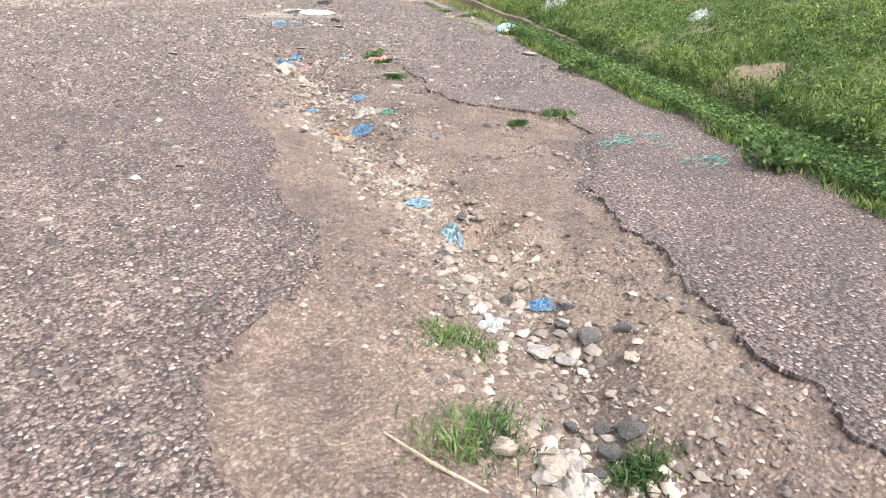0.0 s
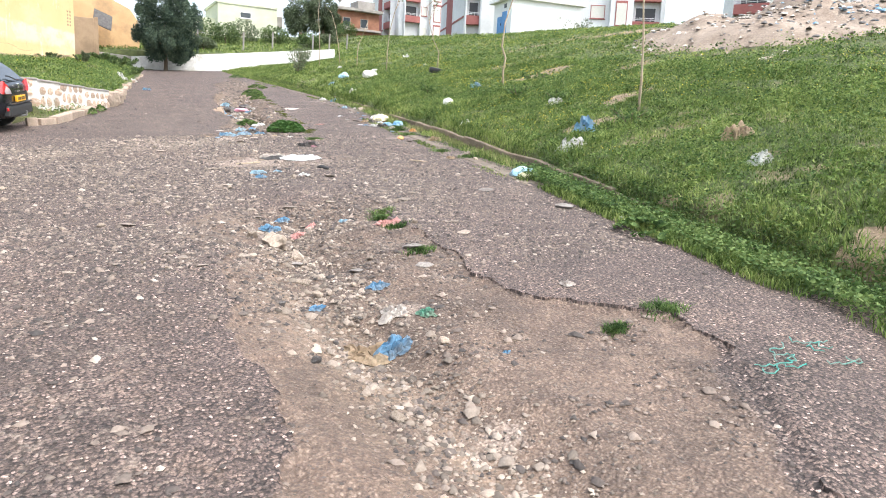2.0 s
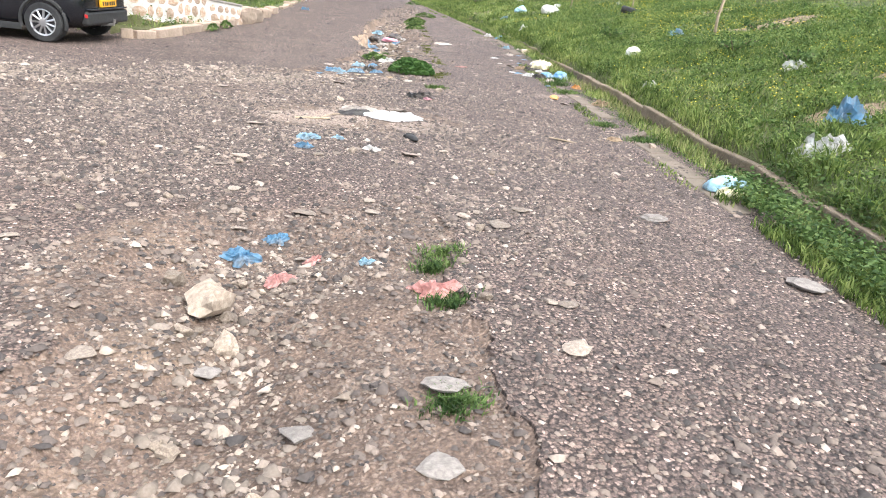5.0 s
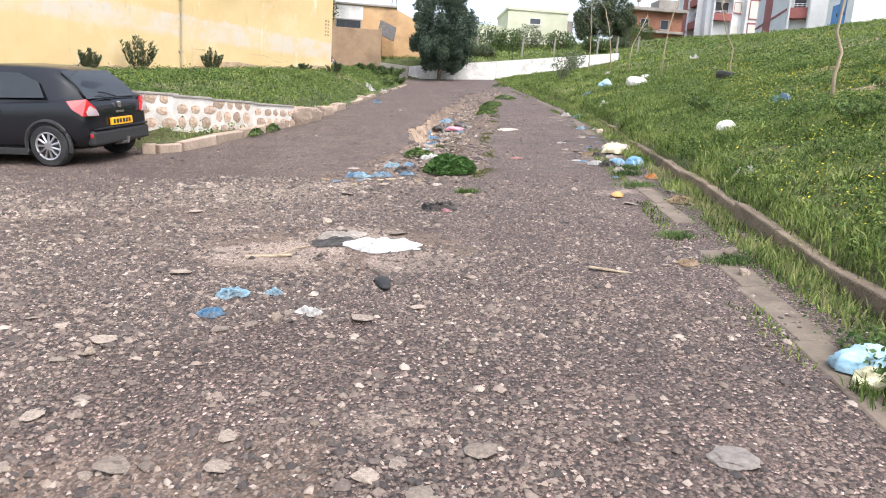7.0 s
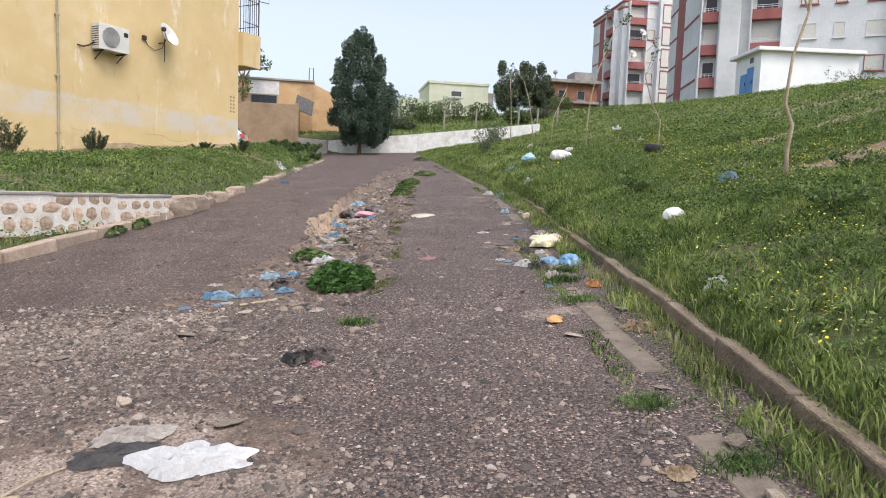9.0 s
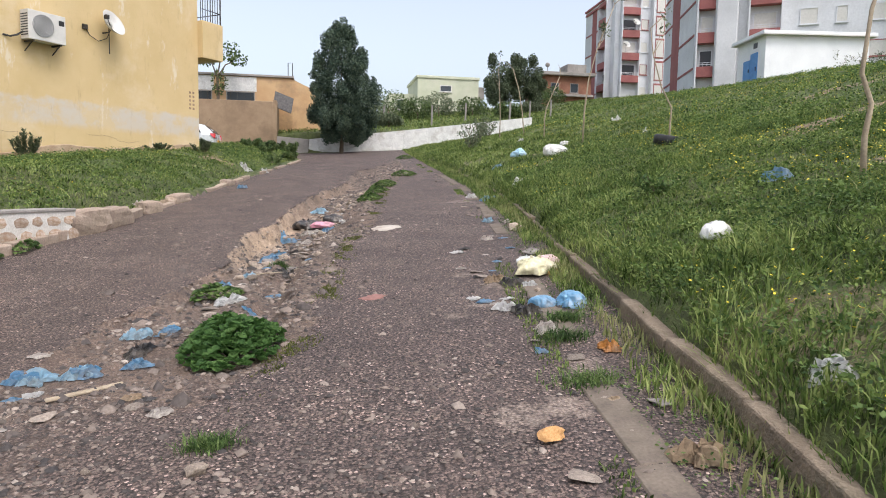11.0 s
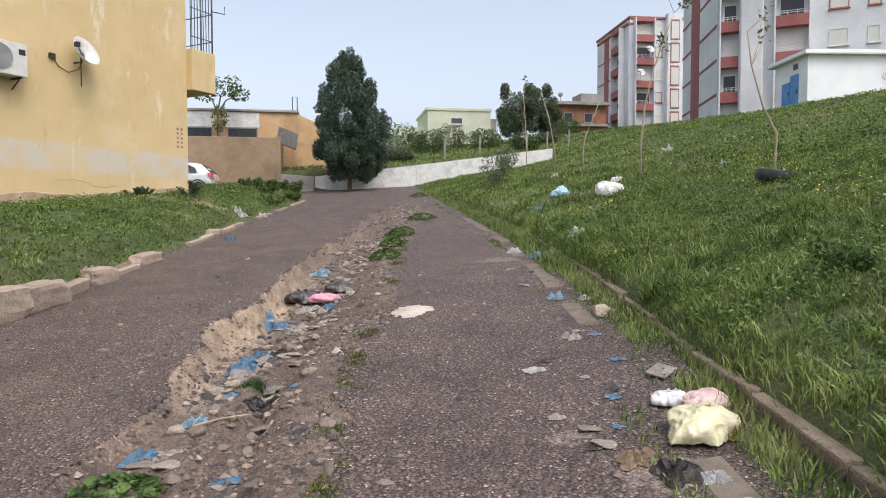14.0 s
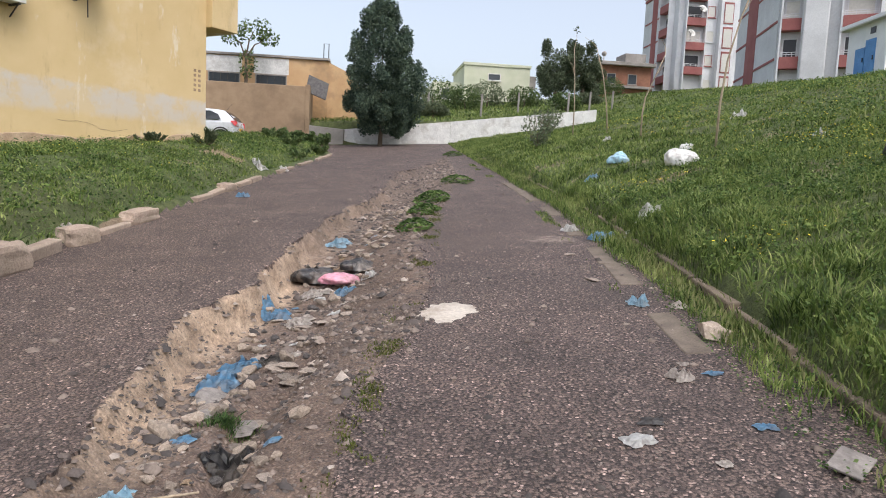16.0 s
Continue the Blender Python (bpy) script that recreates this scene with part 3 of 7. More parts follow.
def height(x, y):
    """Ground height, and the masks earth (on the road) and grass bank (0 on the road)."""
    x, y = np.asarray(x, float), np.asarray(y, float)
    p = plane(x, y)
    d_r = x - kerb_r(y)
    d_l = edge_l(x, y)
    dep, earth = gully(x, y)
    near = smooth(0, 6, 40 - y)
    rough = 0.05 * (fbm(x * 0.7, y * 0.7, 2) - 0.5) + near * (0.012 + 0.05 * earth) * (fbm(x * 6, y * 6, 3) - 0.5)
    asph = near * (1 - earth) * 0.006 * (fbm(x * 14, y * 14, 6, 2) - 0.5)
    road = p + rough + asph - dep
    hump = 0.16 * (fbm(x * 0.9, y * 0.9, 21) - 0.5) + 0.7 * (fbm(x * 0.13, y * 0.13, 22) - 0.5) * smooth(2, 14, d_r)
    h_r = np.interp(d_r, [0, 0.12, 0.3, 0.8, 2.4, 3.2, 8, 14, 20, 30, 60], [0.0, 0.2, 0.3, 0.45, 0.9, 1.08, 2.2, 3.1, 3.6, 4.0, 4.4])
    h_r = h_r * (1 - 0.5 * smooth(38, 53, y) * (1 - smooth(12, 24, d_r)))
    h_l = np.interp(d_l, [0, 0.1, 0.35, 0.6, 2.4, 6, 10], [0.0, 0.12, 0.14, 0.42, 0.95, 1.02, 1.1])
    h_l = np.where(y < 24.5, np.maximum(h_l, (2.33 - p) * smooth(0.66, 0.85, d_l)), h_l)
    h_f = 1.25 * smooth(57.05, 57.6, y + 0.11 * (x - 8)) + np.clip((y - 57) * 0.06, 0, 2.2)
    z = road
    z = np.where(d_r > 0, p + h_r + hump * smooth(0.1, 1.2, d_r), z)
    z = np.where(d_l > 0, p + h_l + hump * smooth(0.3, 1.5, d_l), z)
    z = z - 0.35 * smooth(44, 48, y) * smooth(0.5, 2.5, d_l) * (1 - smooth(55, 56, y))
    z = np.where(y > 56, np.maximum(z, p + h_f), z)
    bank = np.maximum(np.maximum(smooth(-0.05, 0.1, d_r), smooth(-0.05, 0.1, d_l)), smooth(56.75, 56.95, y + 0.11 * (x - 8)))
    return z, earth, bank

# ================= building blocks =================
def mesh_object(name, verts, faces, mat, parent=None, flat=True):
    me = bpy.data.meshes.new(name)
    me.from_pydata(verts, [], faces)
    me.materials.append(mat)
    if not flat:
        me.polygons.foreach_set("use_smooth", [True] * len(me.polygons))
    ob = new(name, me)
    ob.parent = parent
    return ob


def quads_object(name, co, quads, mat, tris=False):
    """A mesh straight from arrays of corners and faces of equal size."""
    me = bpy.data.meshes.new(name)
    k = quads.shape[1]
    me.vertices.add(len(co))
    me.vertices.foreach_set("co", np.ascontiguousarray(co, dtype=np.float32).ravel())
    me.loops.add(quads.size)
    me.loops.foreach_set("vertex_index", np.ascontiguousarray(quads, dtype=np.int32).ravel())
    me.polygons.add(len(quads))
    me.polygons.foreach_set("loop_start", np.arange(0, quads.size, k, dtype=np.int32))
    me.update(calc_edges=True)
    me.materials.append(mat)
    return new(name, me)


def part(name, bm, material, parent=None, label="", smooth_shade=False):
    me = bpy.data.meshes.new(name)
    bm.to_mesh(me)
    bm.free()
    me.materials.append(material)
    if smooth_shade:
        me.polygons.foreach_set("use_smooth", [True] * len(me.polygons))
    ob = new(name, me)
    ob.parent = parent
    if label:
        ob["label"] = label
    return ob


def thing(name, m, label, category, group="", kind=""):
    ob = new(name)
    ob.empty_display_size = 0.1
    ob.matrix_world = m
    return tagged(ob, label, category, group, kind)


def box(bm, x0, y0, z0, x1, y1, z1, bev=0.0):
    r = bmesh.ops.create_cube(bm, size=1, matrix=Matrix.LocRotScale(((x0 + x1) / 2, (y0 + y1) / 2, (z0 + z1) / 2), None, (abs(x1 - x0), abs(y1 - y0), abs(z1 - z0))))
    if bev:
        edges = {e for v in r["verts"] for e in v.link_edges}
        bmesh.ops.bevel(bm, geom=list(edges), offset=bev, segments=2, affect="EDGES", profile=0.5)
    return bm


def boxed(x0, y0, z0, x1, y1, z1, bev=0.0):
    return box(bmesh.new(), x0, y0, z0, x1, y1, z1, bev)


def tube(bm, pts, radii, sides=8, cap=True):
    """A round bar along points; radii one number or one a point."""
    pts = [Vector(p) for p in pts]
    if isinstance(radii, (int, float)):
        radii = [radii] * len(pts)
    rings, up = [], Vector((0.31, 0.17, 0.93))
    for i, p in enumerate(pts):
        d = (pts[min(i + 1, len(pts) - 1)] - pts[max(i - 1, 0)]).normalized()
        a = d.cross(up if abs(d.dot(up)) < 0.95 else Vector((1, 0, 0))).normalized()
        b = d.cross(a)
        rings.append([bm.verts.new(p + radii[i] * (math.cos(t) * a + math.sin(t) * b)) for t in (2 * math.pi * k / sides for k in range(sides))])
    for r0, r1 in zip(rings, rings[1:]):
        for k in range(sides):
            bm.faces.new((r0[k], r0[(k + 1) % sides], r1[(k + 1) % sides], r1[k]))
    if cap:
        bm.faces.new(rings[0][::-1])
        bm.faces.new(rings[-1])
    return bm


# ================= ground and road =================
def spread(fine_lo, fine_hi, step, lo, hi, grow=1.14, most=60.0):
    """Coordinates even between fine_lo and fine_hi, and ever wider outwards."""
    c = list(np.arange(fine_lo, fine_hi, step))
    s, v = step, c[-1]
    while v < hi:
        s = min(s * grow, most)
        v += s
        c.append(v)
    s, v = step, fine_lo
    while v > lo:
        s = min(s * grow, most)
        v -= s
        c.insert(0, v)
    return np.array(c)


gx = spread(-1.0, 10.0, 0.06, -700, 800)
gy = spread(1.2, 27.5, 0.06, -700, 1200, 1.05)
gy = np.unique(np.concatenate([gy[(gy < 55) | (gy > 58.5)], np.arange(55, 58.6, 0.12)]))
GX, GY = np.meshgrid(gx, gy)
GZ, EARTH, BANK = height(GX, GY)
BAREM = bare(GX, GY)
cx, cy = (GX[:-1, :-1] + GX[1:, 1:]) / 2, (GY[:-1, :-1] + GY[1:, 1:]) / 2
is_bank = height(cx, cy)[2] > 0.5
idx = np.arange(GX.size).reshape(GX.shape)
quads = np.stack([idx[:-1, :-1], idx[:-1, 1:], idx[1:, 1:], idx[1:, :-1]], -1).reshape(-1, 4)
ALL = np.stack([GX, GY, GZ], -1).reshape(-1, 3)
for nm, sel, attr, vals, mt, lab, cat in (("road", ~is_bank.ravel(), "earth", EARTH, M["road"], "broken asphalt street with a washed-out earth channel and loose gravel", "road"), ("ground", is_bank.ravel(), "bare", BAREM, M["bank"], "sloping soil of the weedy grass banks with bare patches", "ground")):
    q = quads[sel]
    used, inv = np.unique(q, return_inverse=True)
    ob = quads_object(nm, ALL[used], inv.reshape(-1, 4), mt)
    a = ob.data.attributes.new(attr, "FLOAT", "POINT")
    a.data.foreach_set("value", vals.ravel()[used].astype(np.float32))
    if nm == "road":
        for extra, fun in (("subsoil", subsoil), ("spill", spills)):
            a = ob.data.attributes.new(extra, "FLOAT", "POINT")
            a.data.foreach_set("value", fun(ALL[used][:, 0], ALL[used][:, 1]).astype(np.float32))
    ob.data.polygons.foreach_set("use_smooth", [True] * len(ob.data.polygons))
    tagged(ob, lab, cat, kind="structure")


def ground(x, y):
    """The height of the ground sheet at one place."""
    i = min(max(int(np.searchsorted(gx, x)) - 1, 0), len(gx) - 2)
    j = min(max(int(np.searchsorted(gy, y)) - 1, 0), len(gy) - 2)
    u, v = (x - gx[i]) / (gx[i + 1] - gx[i]), (y - gy[j]) / (gy[j + 1] - gy[j])
    return float((GZ[j, i] * (1 - u) + GZ[j, i + 1] * u) * (1 - v) + (GZ[j + 1, i] * (1 - u) + GZ[j + 1, i + 1] * u) * v)


# kerbs: one stone after another
def kerb_line(name, label, path, lengths, top, width, depth=0.25, skip=()):
    root = thing(name, Matrix(), label, "kerb", kind="structure")
    rnd = random.Random(len(name))
    bm = boxed(-0.5, -width / 2, -depth, 0.5, width / 2, 0.0, 0.018)
    first = part("kerb_stone", bm, M["kerb" if name == "kerb_1" else "kerb_pale"], root)
    used = 0
    for i, (p, q) in enumerate(zip(path, path[1:])):
        if i in skip:
            continue
        a = Vector((p[0], p[1], float(plane(*p)) + top + rnd.uniform(-0.025, 0.02)))
        b = Vector((q[0], q[1], float(plane(*q)) + top + rnd.uniform(-0.025, 0.02)))
        if name == "kerb_2" and p[1] < 26:
            a.z += 0.06
            b.z += 0.06
        if name == "kerb_1":
            for e in (a, b):
                e.z -= float(np.interp(e.y, [0, 6.5, 9, 11, 16, 20, 26], [0.24, 0.16, 0.07, 0.02, 0.03, 0.09, 0.12])) + rnd.uniform(0, 0.03)
                e.x += rnd.uniform(-0.025, 0.025)
        d = b - a
        m = Matrix.Translation((a + b) / 2) @ d.to_track_quat("X", "Z").to_matrix().to_4x4() @ Matrix.Rotation(radians(rnd.uniform(-5, 5)), 4, "X") @ Matrix.Diagonal((d.length - 0.015, 1, 1, 1))
        ob = first if not used else new("kerb_stone", first.data)
        ob.parent, ob.matrix_basis = root, m
        used += 1
    return root


right = [(float(kerb_r(y)) + 0.05, y) for y in np.arange(3.0, 57, 1.0)]
kerb_line("kerb_1", "weathered brown concrete kerb half hidden in grass", right, 1.0, 0.20, 0.14)
left = [(-0.5, 18.85), (-0.3, 18.9)] + [(float(kerb_l(y)) - 0.02, y) for y in np.arange(19.2, 47, 0.95)]
kerb_line("kerb_2", "broken earthy concrete kerb edging the grass verge", left, 1.0, 0.09, 0.18, skip=(9, 12, 13, 16, 19, 20, 23, 26))


# broken lips of the asphalt along the channel
edges_root = thing("road_edge", Matrix(), "dark broken lip of asphalt along the washed-out channel", "road edge", kind="structure")


def asphalt_lip(line, y0, y1, side, thick, seed):
    """The ragged edge of the asphalt layer, in pieces; side +1: earth lies to its right."""
    rnd_ = random.Random(seed)
    y = y0
    while y < y1:
        n = rnd_.randint(8, 22)
        ys = np.arange(n) * 0.045 + y
        y = ys[-1]
        if rnd_.random() < 0.12:
            continue
        x = line(ys)
        for _ in range(12):
            x = 0.5 * x + 0.5 * (line(ys) - wobble(x, ys))
        x = x + np.array([rnd_.uniform(-0.022, 0.022) for _ in ys])
        up = height(x - side * 0.07, ys)[0]
        bm = bmesh.new()
        rows = []
        for xx, yy, zz in zip(x, ys, up):
            e = rnd_.uniform(0, 0.015)
            rows.append([bm.verts.new(q) for q in ((xx - side * 0.045, yy, zz - 0.012), (xx - side * 0.02, yy, zz + 0.001), (xx + side * e, yy, zz + 0.002), (xx + side * (e + 0.004), yy, zz - thick), (xx - side * 0.05, yy, zz - thick - 0.03))])
        for a, b in zip(rows, rows[1:]):
            for k in range(4):
                bm.faces.new((a[k], a[k + 1], b[k + 1], b[k]))
        bm.faces.new(rows[0])
        bm.faces.new(rows[-1][::-1])
        bmesh.ops.recalc_face_normals(bm, faces=bm.faces)
        part("asphalt_lip", bm, M["road"], edges_root)


asphalt_lip(channel_left, 17.0, 38, 1, 0.06, 1)
asphalt_lip(channel_right, 15.8, 34, -1, 0.03, 2)
asphalt_lip(lower_right, 5.3, 9.6, -1, 0.022, 3)
asphalt_lip(lower_right, 1.3, 4.1, -1, 0.016, 5)
asphalt_lip(lower_left, 2.4, 5.6, 1, 0.015, 4)

# ================= buildings =================
def wall_frame(p, q, z):
    """A frame with x along the wall from p to q, y into the building, z up."""
    d = Vector((q[0] - p[0], q[1] - p[1], 0)).normalized()
    n = Vector((-d.y, d.x, 0))
    return Matrix(((d.x, n.x, 0, p[0]), (d.y, n.y, 0, p[1]), (0, 0, 1, z), (0, 0, 0, 1)))


def window(root, x, z, w, h, y=0.0, frame_mat=None, pane_mat=None, name="window", bars=0, sill=True):
    """A window set into a wall: frame, recessed pane or shutter with slats, sill."""
    fm, pm = frame_mat or M["apt_white"], pane_mat or M["glass"]
    bm = bmesh.new()
    for a in ((x - w / 2, z, x - w / 2 + 0.07, z + h), (x + w / 2 - 0.07, z, x + w / 2, z + h), (x - w / 2 + 0.07, z, x + w / 2 - 0.07, z + 0.07), (x - w / 2 + 0.07, z + h - 0.07, x + w / 2 - 0.07, z + h)):
        box(bm, a[0], y - 0.06, a[1], a[2], y + 0.04, a[3])
    win = part(name, bm, fm, root)
    part("pane", boxed(x - w / 2 + 0.07, y - 0.02, z + 0.07, x + w / 2 - 0.07, y + 0.02, z + h - 0.07), pm, win)
    if sill:
        part("sill", boxed(x - w / 2 - 0.08, y - 0.14, z - 0.08, x + w / 2 + 0.08, y + 0.04, z - 0.002, 0.01), fm, win)
    if bars:
        bm = bmesh.new()
        for k in range(bars):
            xx = x - w / 2 + 0.07 + (w - 0.14) * (k + 0.5) / bars
            box(bm, xx - 0.012, y - 0.05, z + 0.07, xx + 0.012, y - 0.025, z + h - 0.07)
        part("bars", bm, M["iron"] if pm is not M["shutter"] else M["apt_pink"], win)
    return win


# --- yellow house on the bank ---
YB = wall_frame((-12.0, 21.23), (0.627, 38.29), 0.0)
YL = math.hypot(12.627, 17.06)
yb = thing("yellow_house", YB, "two-storey house with blank flaking yellow rendered gable wall", "house")
yb_z = 2.2
bm = boxed(0, 0, yb_z - 1, YL, 9.0, 12.5)
part("wall", bm, M["yellow"], yb)
part("roof_slab", boxed(-0.1, -0.15, 12.5, YL + 0.15, 9.2, 12.75, 0.03), M["darkconc"], yb)
bal = part("balcony", boxed(YL, 1.0e-3 - 0.25, 7.28, YL + 1.0, 4.0, 8.6, 0.02), M["yellow"], yb, "rendered balcony parapet")
for k in range(8):
    for (ax, ay) in ((YL + 0.06 + 0.12 * k, -0.2), (YL + 0.94, -0.2 + 0.5 * k)):
        part("cage_bar", tube(bmesh.new(), [(ax, ay, 8.6), (ax, ay, 11.2)], 0.014, 5), M["iron"], bal, "black iron bar")
for zz in (9.0, 9.9, 10.8, 11.2):
    part("cage_rail", tube(bmesh.new(), [(YL + 0.02, -0.2, zz), (YL + 0.94, -0.2, zz), (YL + 0.94, 3.6, zz)], 0.016, 5), M["iron"], bal, "black iron rail")
part("cage_arm", tube(bmesh.new(), [(YL + 0.94, -0.2, 10.0), (YL + 1.35, -0.35, 10.0), (YL + 1.35, -0.35, 10.25)], 0.016, 5), M["iron"], bal, "black iron arm")
# exposed footing where the plaster has fallen off the foot of the wall
bm = bmesh.new()
cols = []
for k in range(140):
    u = 5.0 + k * (YL - 5.3) / 139
    w = YB @ Vector((u, -0.3, 0))
    g = ground(w.x, w.y)
    top = g + 0.10 + 0.22 * max(0.0, noise.noise(Vector((u * 0.35, 4.0, 0))) + 0.25) + 0.12 * noise.noise(Vector((u * 2.1, 9.0, 0)))
    cols.append([bm.verts.new((u, dy, z)) for dy, z in ((0.0, top + 0.02), (-0.035, top), (-0.05, g - 0.3))])
for a, b in zip(cols, cols[1:]):
    for k in range(2):
        bm.faces.new((a[k], b[k], b[k + 1], a[k + 1]))
bmesh.ops.recalc_face_normals(bm, faces=bm.faces)
part("footing", bm, M["footing"], yb, "bare pinkish footing under fallen plaster")
# cracked plaster lines and a small stencilled mark
rnd = random.Random(4)
for s in range(9):
    bm = bmesh.new()
    xx, zz = rnd.uniform(4, YL - 2), rnd.uniform(3.9, 5.6)
    if s < 3:
        xx, zz = 11.5 + 2.6 * s, 4.0 + 0.1 * s
    for k in range(7):
        nx, nz = xx + rnd.uniform(0.06, 0.2), zz + rnd.uniform(-0.05, 0.04)
        tube(bm, [(xx, -0.004, zz), (nx, -0.004, nz)], 0.004, 4)
        xx, zz = nx, nz
    part("crack", bm, M["brownwall"], yb, "long crack in the plaster")
for k in range(5):
    for j in range(2):
        part("stencil_mark", boxed(YL - 0.45 + 0.16 * j, -0.004, 5.95 - 0.14 * k, YL - 0.36 + 0.16 * j, 0.0, 6.03 - 0.14 * k), M["brownwall"], yb)


def ac_unit(m):
    t = thing("air_conditioner", m, "off-white outdoor air conditioner unit bracketed to a yellow wall", "air conditioner")
    body = part("body", boxed(-0.55, -0.42, 0, 0.55, -0.06, 0.8, 0.015), M["ac"], t)
    bm = bmesh.new()
    bmesh.ops.create_cone(bm, cap_ends=True, segments=32, radius1=0.31, radius2=0.31, depth=0.02, matrix=pose(-0.12, -0.428, 0.41, 90))
    fan = part("fan_guard", bm, M["ac_grill"], body)
    bm = bmesh.new()
    for r in (0.06, 0.1, 0.14, 0.18, 0.22, 0.26, 0.3):
        tube(bm, [(-0.12 + r * math.cos(a), -0.445, 0.41 + r * math.sin(a)) for a in np.linspace(0, 2 * math.pi, 25)], 0.004, 4, False)
    part("guard_ring", bm, M["ac"], fan)
    bm = bmesh.new()
    for k in range(9):
        box(bm, -0.556, -0.40, 0.1 + 0.07 * k, -0.549, -0.1, 0.13 + 0.07 * k)
    part("side_vent", bm, M["dark"], body)
    part("badge", boxed(0.34, -0.427, 0.52, 0.5, -0.42, 0.66), M["ink"], body, "dark plain badge")
    for x in (-0.4, 0.4):
        bm = boxed(x - 0.02, -0.42, -0.05, x + 0.02, 0, -0.005)
        tube(bm, [(x, -0.36, -0.03), (x, -0.0, -0.28)], 0.018, 5)
        part("bracket", bm, M["iron"], t)
    bm = bmesh.new()
    tube(bm, [(-0.56, -0.2, 0.2), (-0.7, -0.16, 0.08), (-0.85, -0.08, 0.02), (-1.0, 0.0, 0.05)], 0.025, 6)
    part("pipe", bm, M["rubber"], t)
    return t


def dish(m, r=0.42, label="small white satellite dish on a wall bracket", group=""):
    t = thing("satellite_dish", m, label, "satellite dish", group)
    bm = bmesh.new()
    rings = []
    for k in range(5):
        rr = r * k / 4
        rings.append([bm.verts.new((rr * math.cos(a), rr * rr * 0.5 / r, rr * math.sin(a))) for a in (2 * math.pi * j / 20 for j in range(20))])
    for a, b in zip(rings[1:], rings[2:]):
        for j in range(20):
            bm.faces.new((a[j], a[(j + 1) % 20], b[(j + 1) % 20], b[j]))
    bm.faces.new(rings[1])
    bmesh.ops.delete(bm, geom=rings[0], context="VERTS")
    d = part("reflector", bm, M["ac"], t, smooth_shade=True)
    d.matrix_basis = pose(0, -0.3, 0.1, -28, 0, 14) @ Matrix.Diagonal((1, -1, 1, 1))
    sm = d.modifiers.new("thick", "SOLIDIFY")
    sm.thickness = 0.012
    bm = bmesh.new()
    tube(bm, [(0, 0, -0.1), (0, -0.28, -0.1), (0, -0.3, 0.1)], 0.022, 6)
    tube(bm, [(0, -0.28, -0.1), (0, -0.28, -0.75)], 0.016, 6)
    part("bracket", bm, M["iron"], t)
    bm = bmesh.new()
    tube(bm, [(0, -0.3, -0.06), (-0.18, -0.55, 0.1), (-0.32, -0.62, 0.25)], 0.012, 5)
    box(bm, -0.38, -0.68, 0.2, -0.28, -0.56, 0.32)
    part("receiver_arm", bm, M["iron"], t)
    return t


ac_unit(YB @ pose(15.27, 0, 6.64))
dish(YB @ pose(17.35, 0, 7.45))
bm = bmesh.new()
tube(bm, [(0, 0, 0), (0.02, -0.02, 3), (-0.01, 0, 6), (0.03, 0, 9.5)], 0.035, 8)
for z in (0.9, 2.6, 4.4, 6.2):
    box(bm, -0.07, -0.04, z, 0.07, 0.04, z + 0.05)
pp = part("drain_pipe", bm, M["pipe"])
pp.matrix_world = YB @ pose(13.6, -0.045, 3.0)
tagged(pp, "thin weathered drain pipe clipped to a yellow wall", "pipe")
bm = bmesh.new()
tube(bm, [(0, 0, 0), (0.12, -0.03, -0.22), (0.4, -0.04, -0.34), (0.7, -0.03, -0.2), (0.85, -0.1, 0.2)], 0.012, 5)
box(bm, -0.12, -0.06, -0.06, 0.04, 0.0, 0.08)
cb = part("cable", bm, M["iron"])
cb.matrix_world = YB @ pose(16.75, -0.01, 7.4)
tagged(cb, "loose black aerial cable sagging on a yellow wall", "cable")

# --- orange house behind a brown yard wall ---
oh = thing("orange_house", pose(0, 0, 0), "long low orange rendered house with white window panels", "house")
part("wall", boxed(-9, 60.5, 4.5, 3.2, 70, 10.05), M["orange"], oh)
part("roof_edge", boxed(-9.15, 60.35, 10.05, 3.3, 70, 10.2, 0.02), M["darkconc"], oh)
for x in (-4.0, -1.2):
    part("white_panel", boxed(x - 0.1, 60.44, 9.05, x + 2.0, 60.5, 10.0), M["white"], oh)
    window(oh, x + 0.95, 7.7, 1.9, 1.33, 60.47, M["darkconc"], M["glass"], bars=4, sill=False)
bm = bmesh.new()
vs = [bm.verts.new(v) for v in ((3.2, 60.6, 5), (5.2, 60.9, 5), (5.2, 60.9, 8.5), (4.6, 60.8, 9.4), (3.2, 60.6, 10.0))]
f = bm.faces.new(vs)
r = bmesh.ops.extrude_face_region(bm, geom=[f])
bmesh.ops.translate(bm, vec=(0, 5, 0), verts=[v for v in r["geom"] if isinstance(v, bmesh.types.BMVert)])
bmesh.ops.recalc_face_normals(bm, faces=bm.faces)
part("end_wall", bm, M["orange"], oh, "sloping flaking end wall")
bm = bmesh.new()
tube(bm, [(2.9, 60.6, 10.1), (2.9, 60.6, 11.1), (3.2, 60.6, 11.1), (3.2, 60.6, 10.1)], 0.03, 5)
part("roof_ladder", bm, M["iron"], oh)
yw = thing("yard_wall", pose(0, 0, 0), "stained brown rendered yard wall before an orange house", "wall")
part("wall", boxed(-9, 57.6, 4.0, 2.05, 57.85, 8.1, 0.03), M["brownwall"], yw)
part("return_wall", boxed(2.05, 57.6, 4.5, 2.3, 60.4, 8.2, 0.03), M["brownwall"], yw)
bm = bmesh.new()
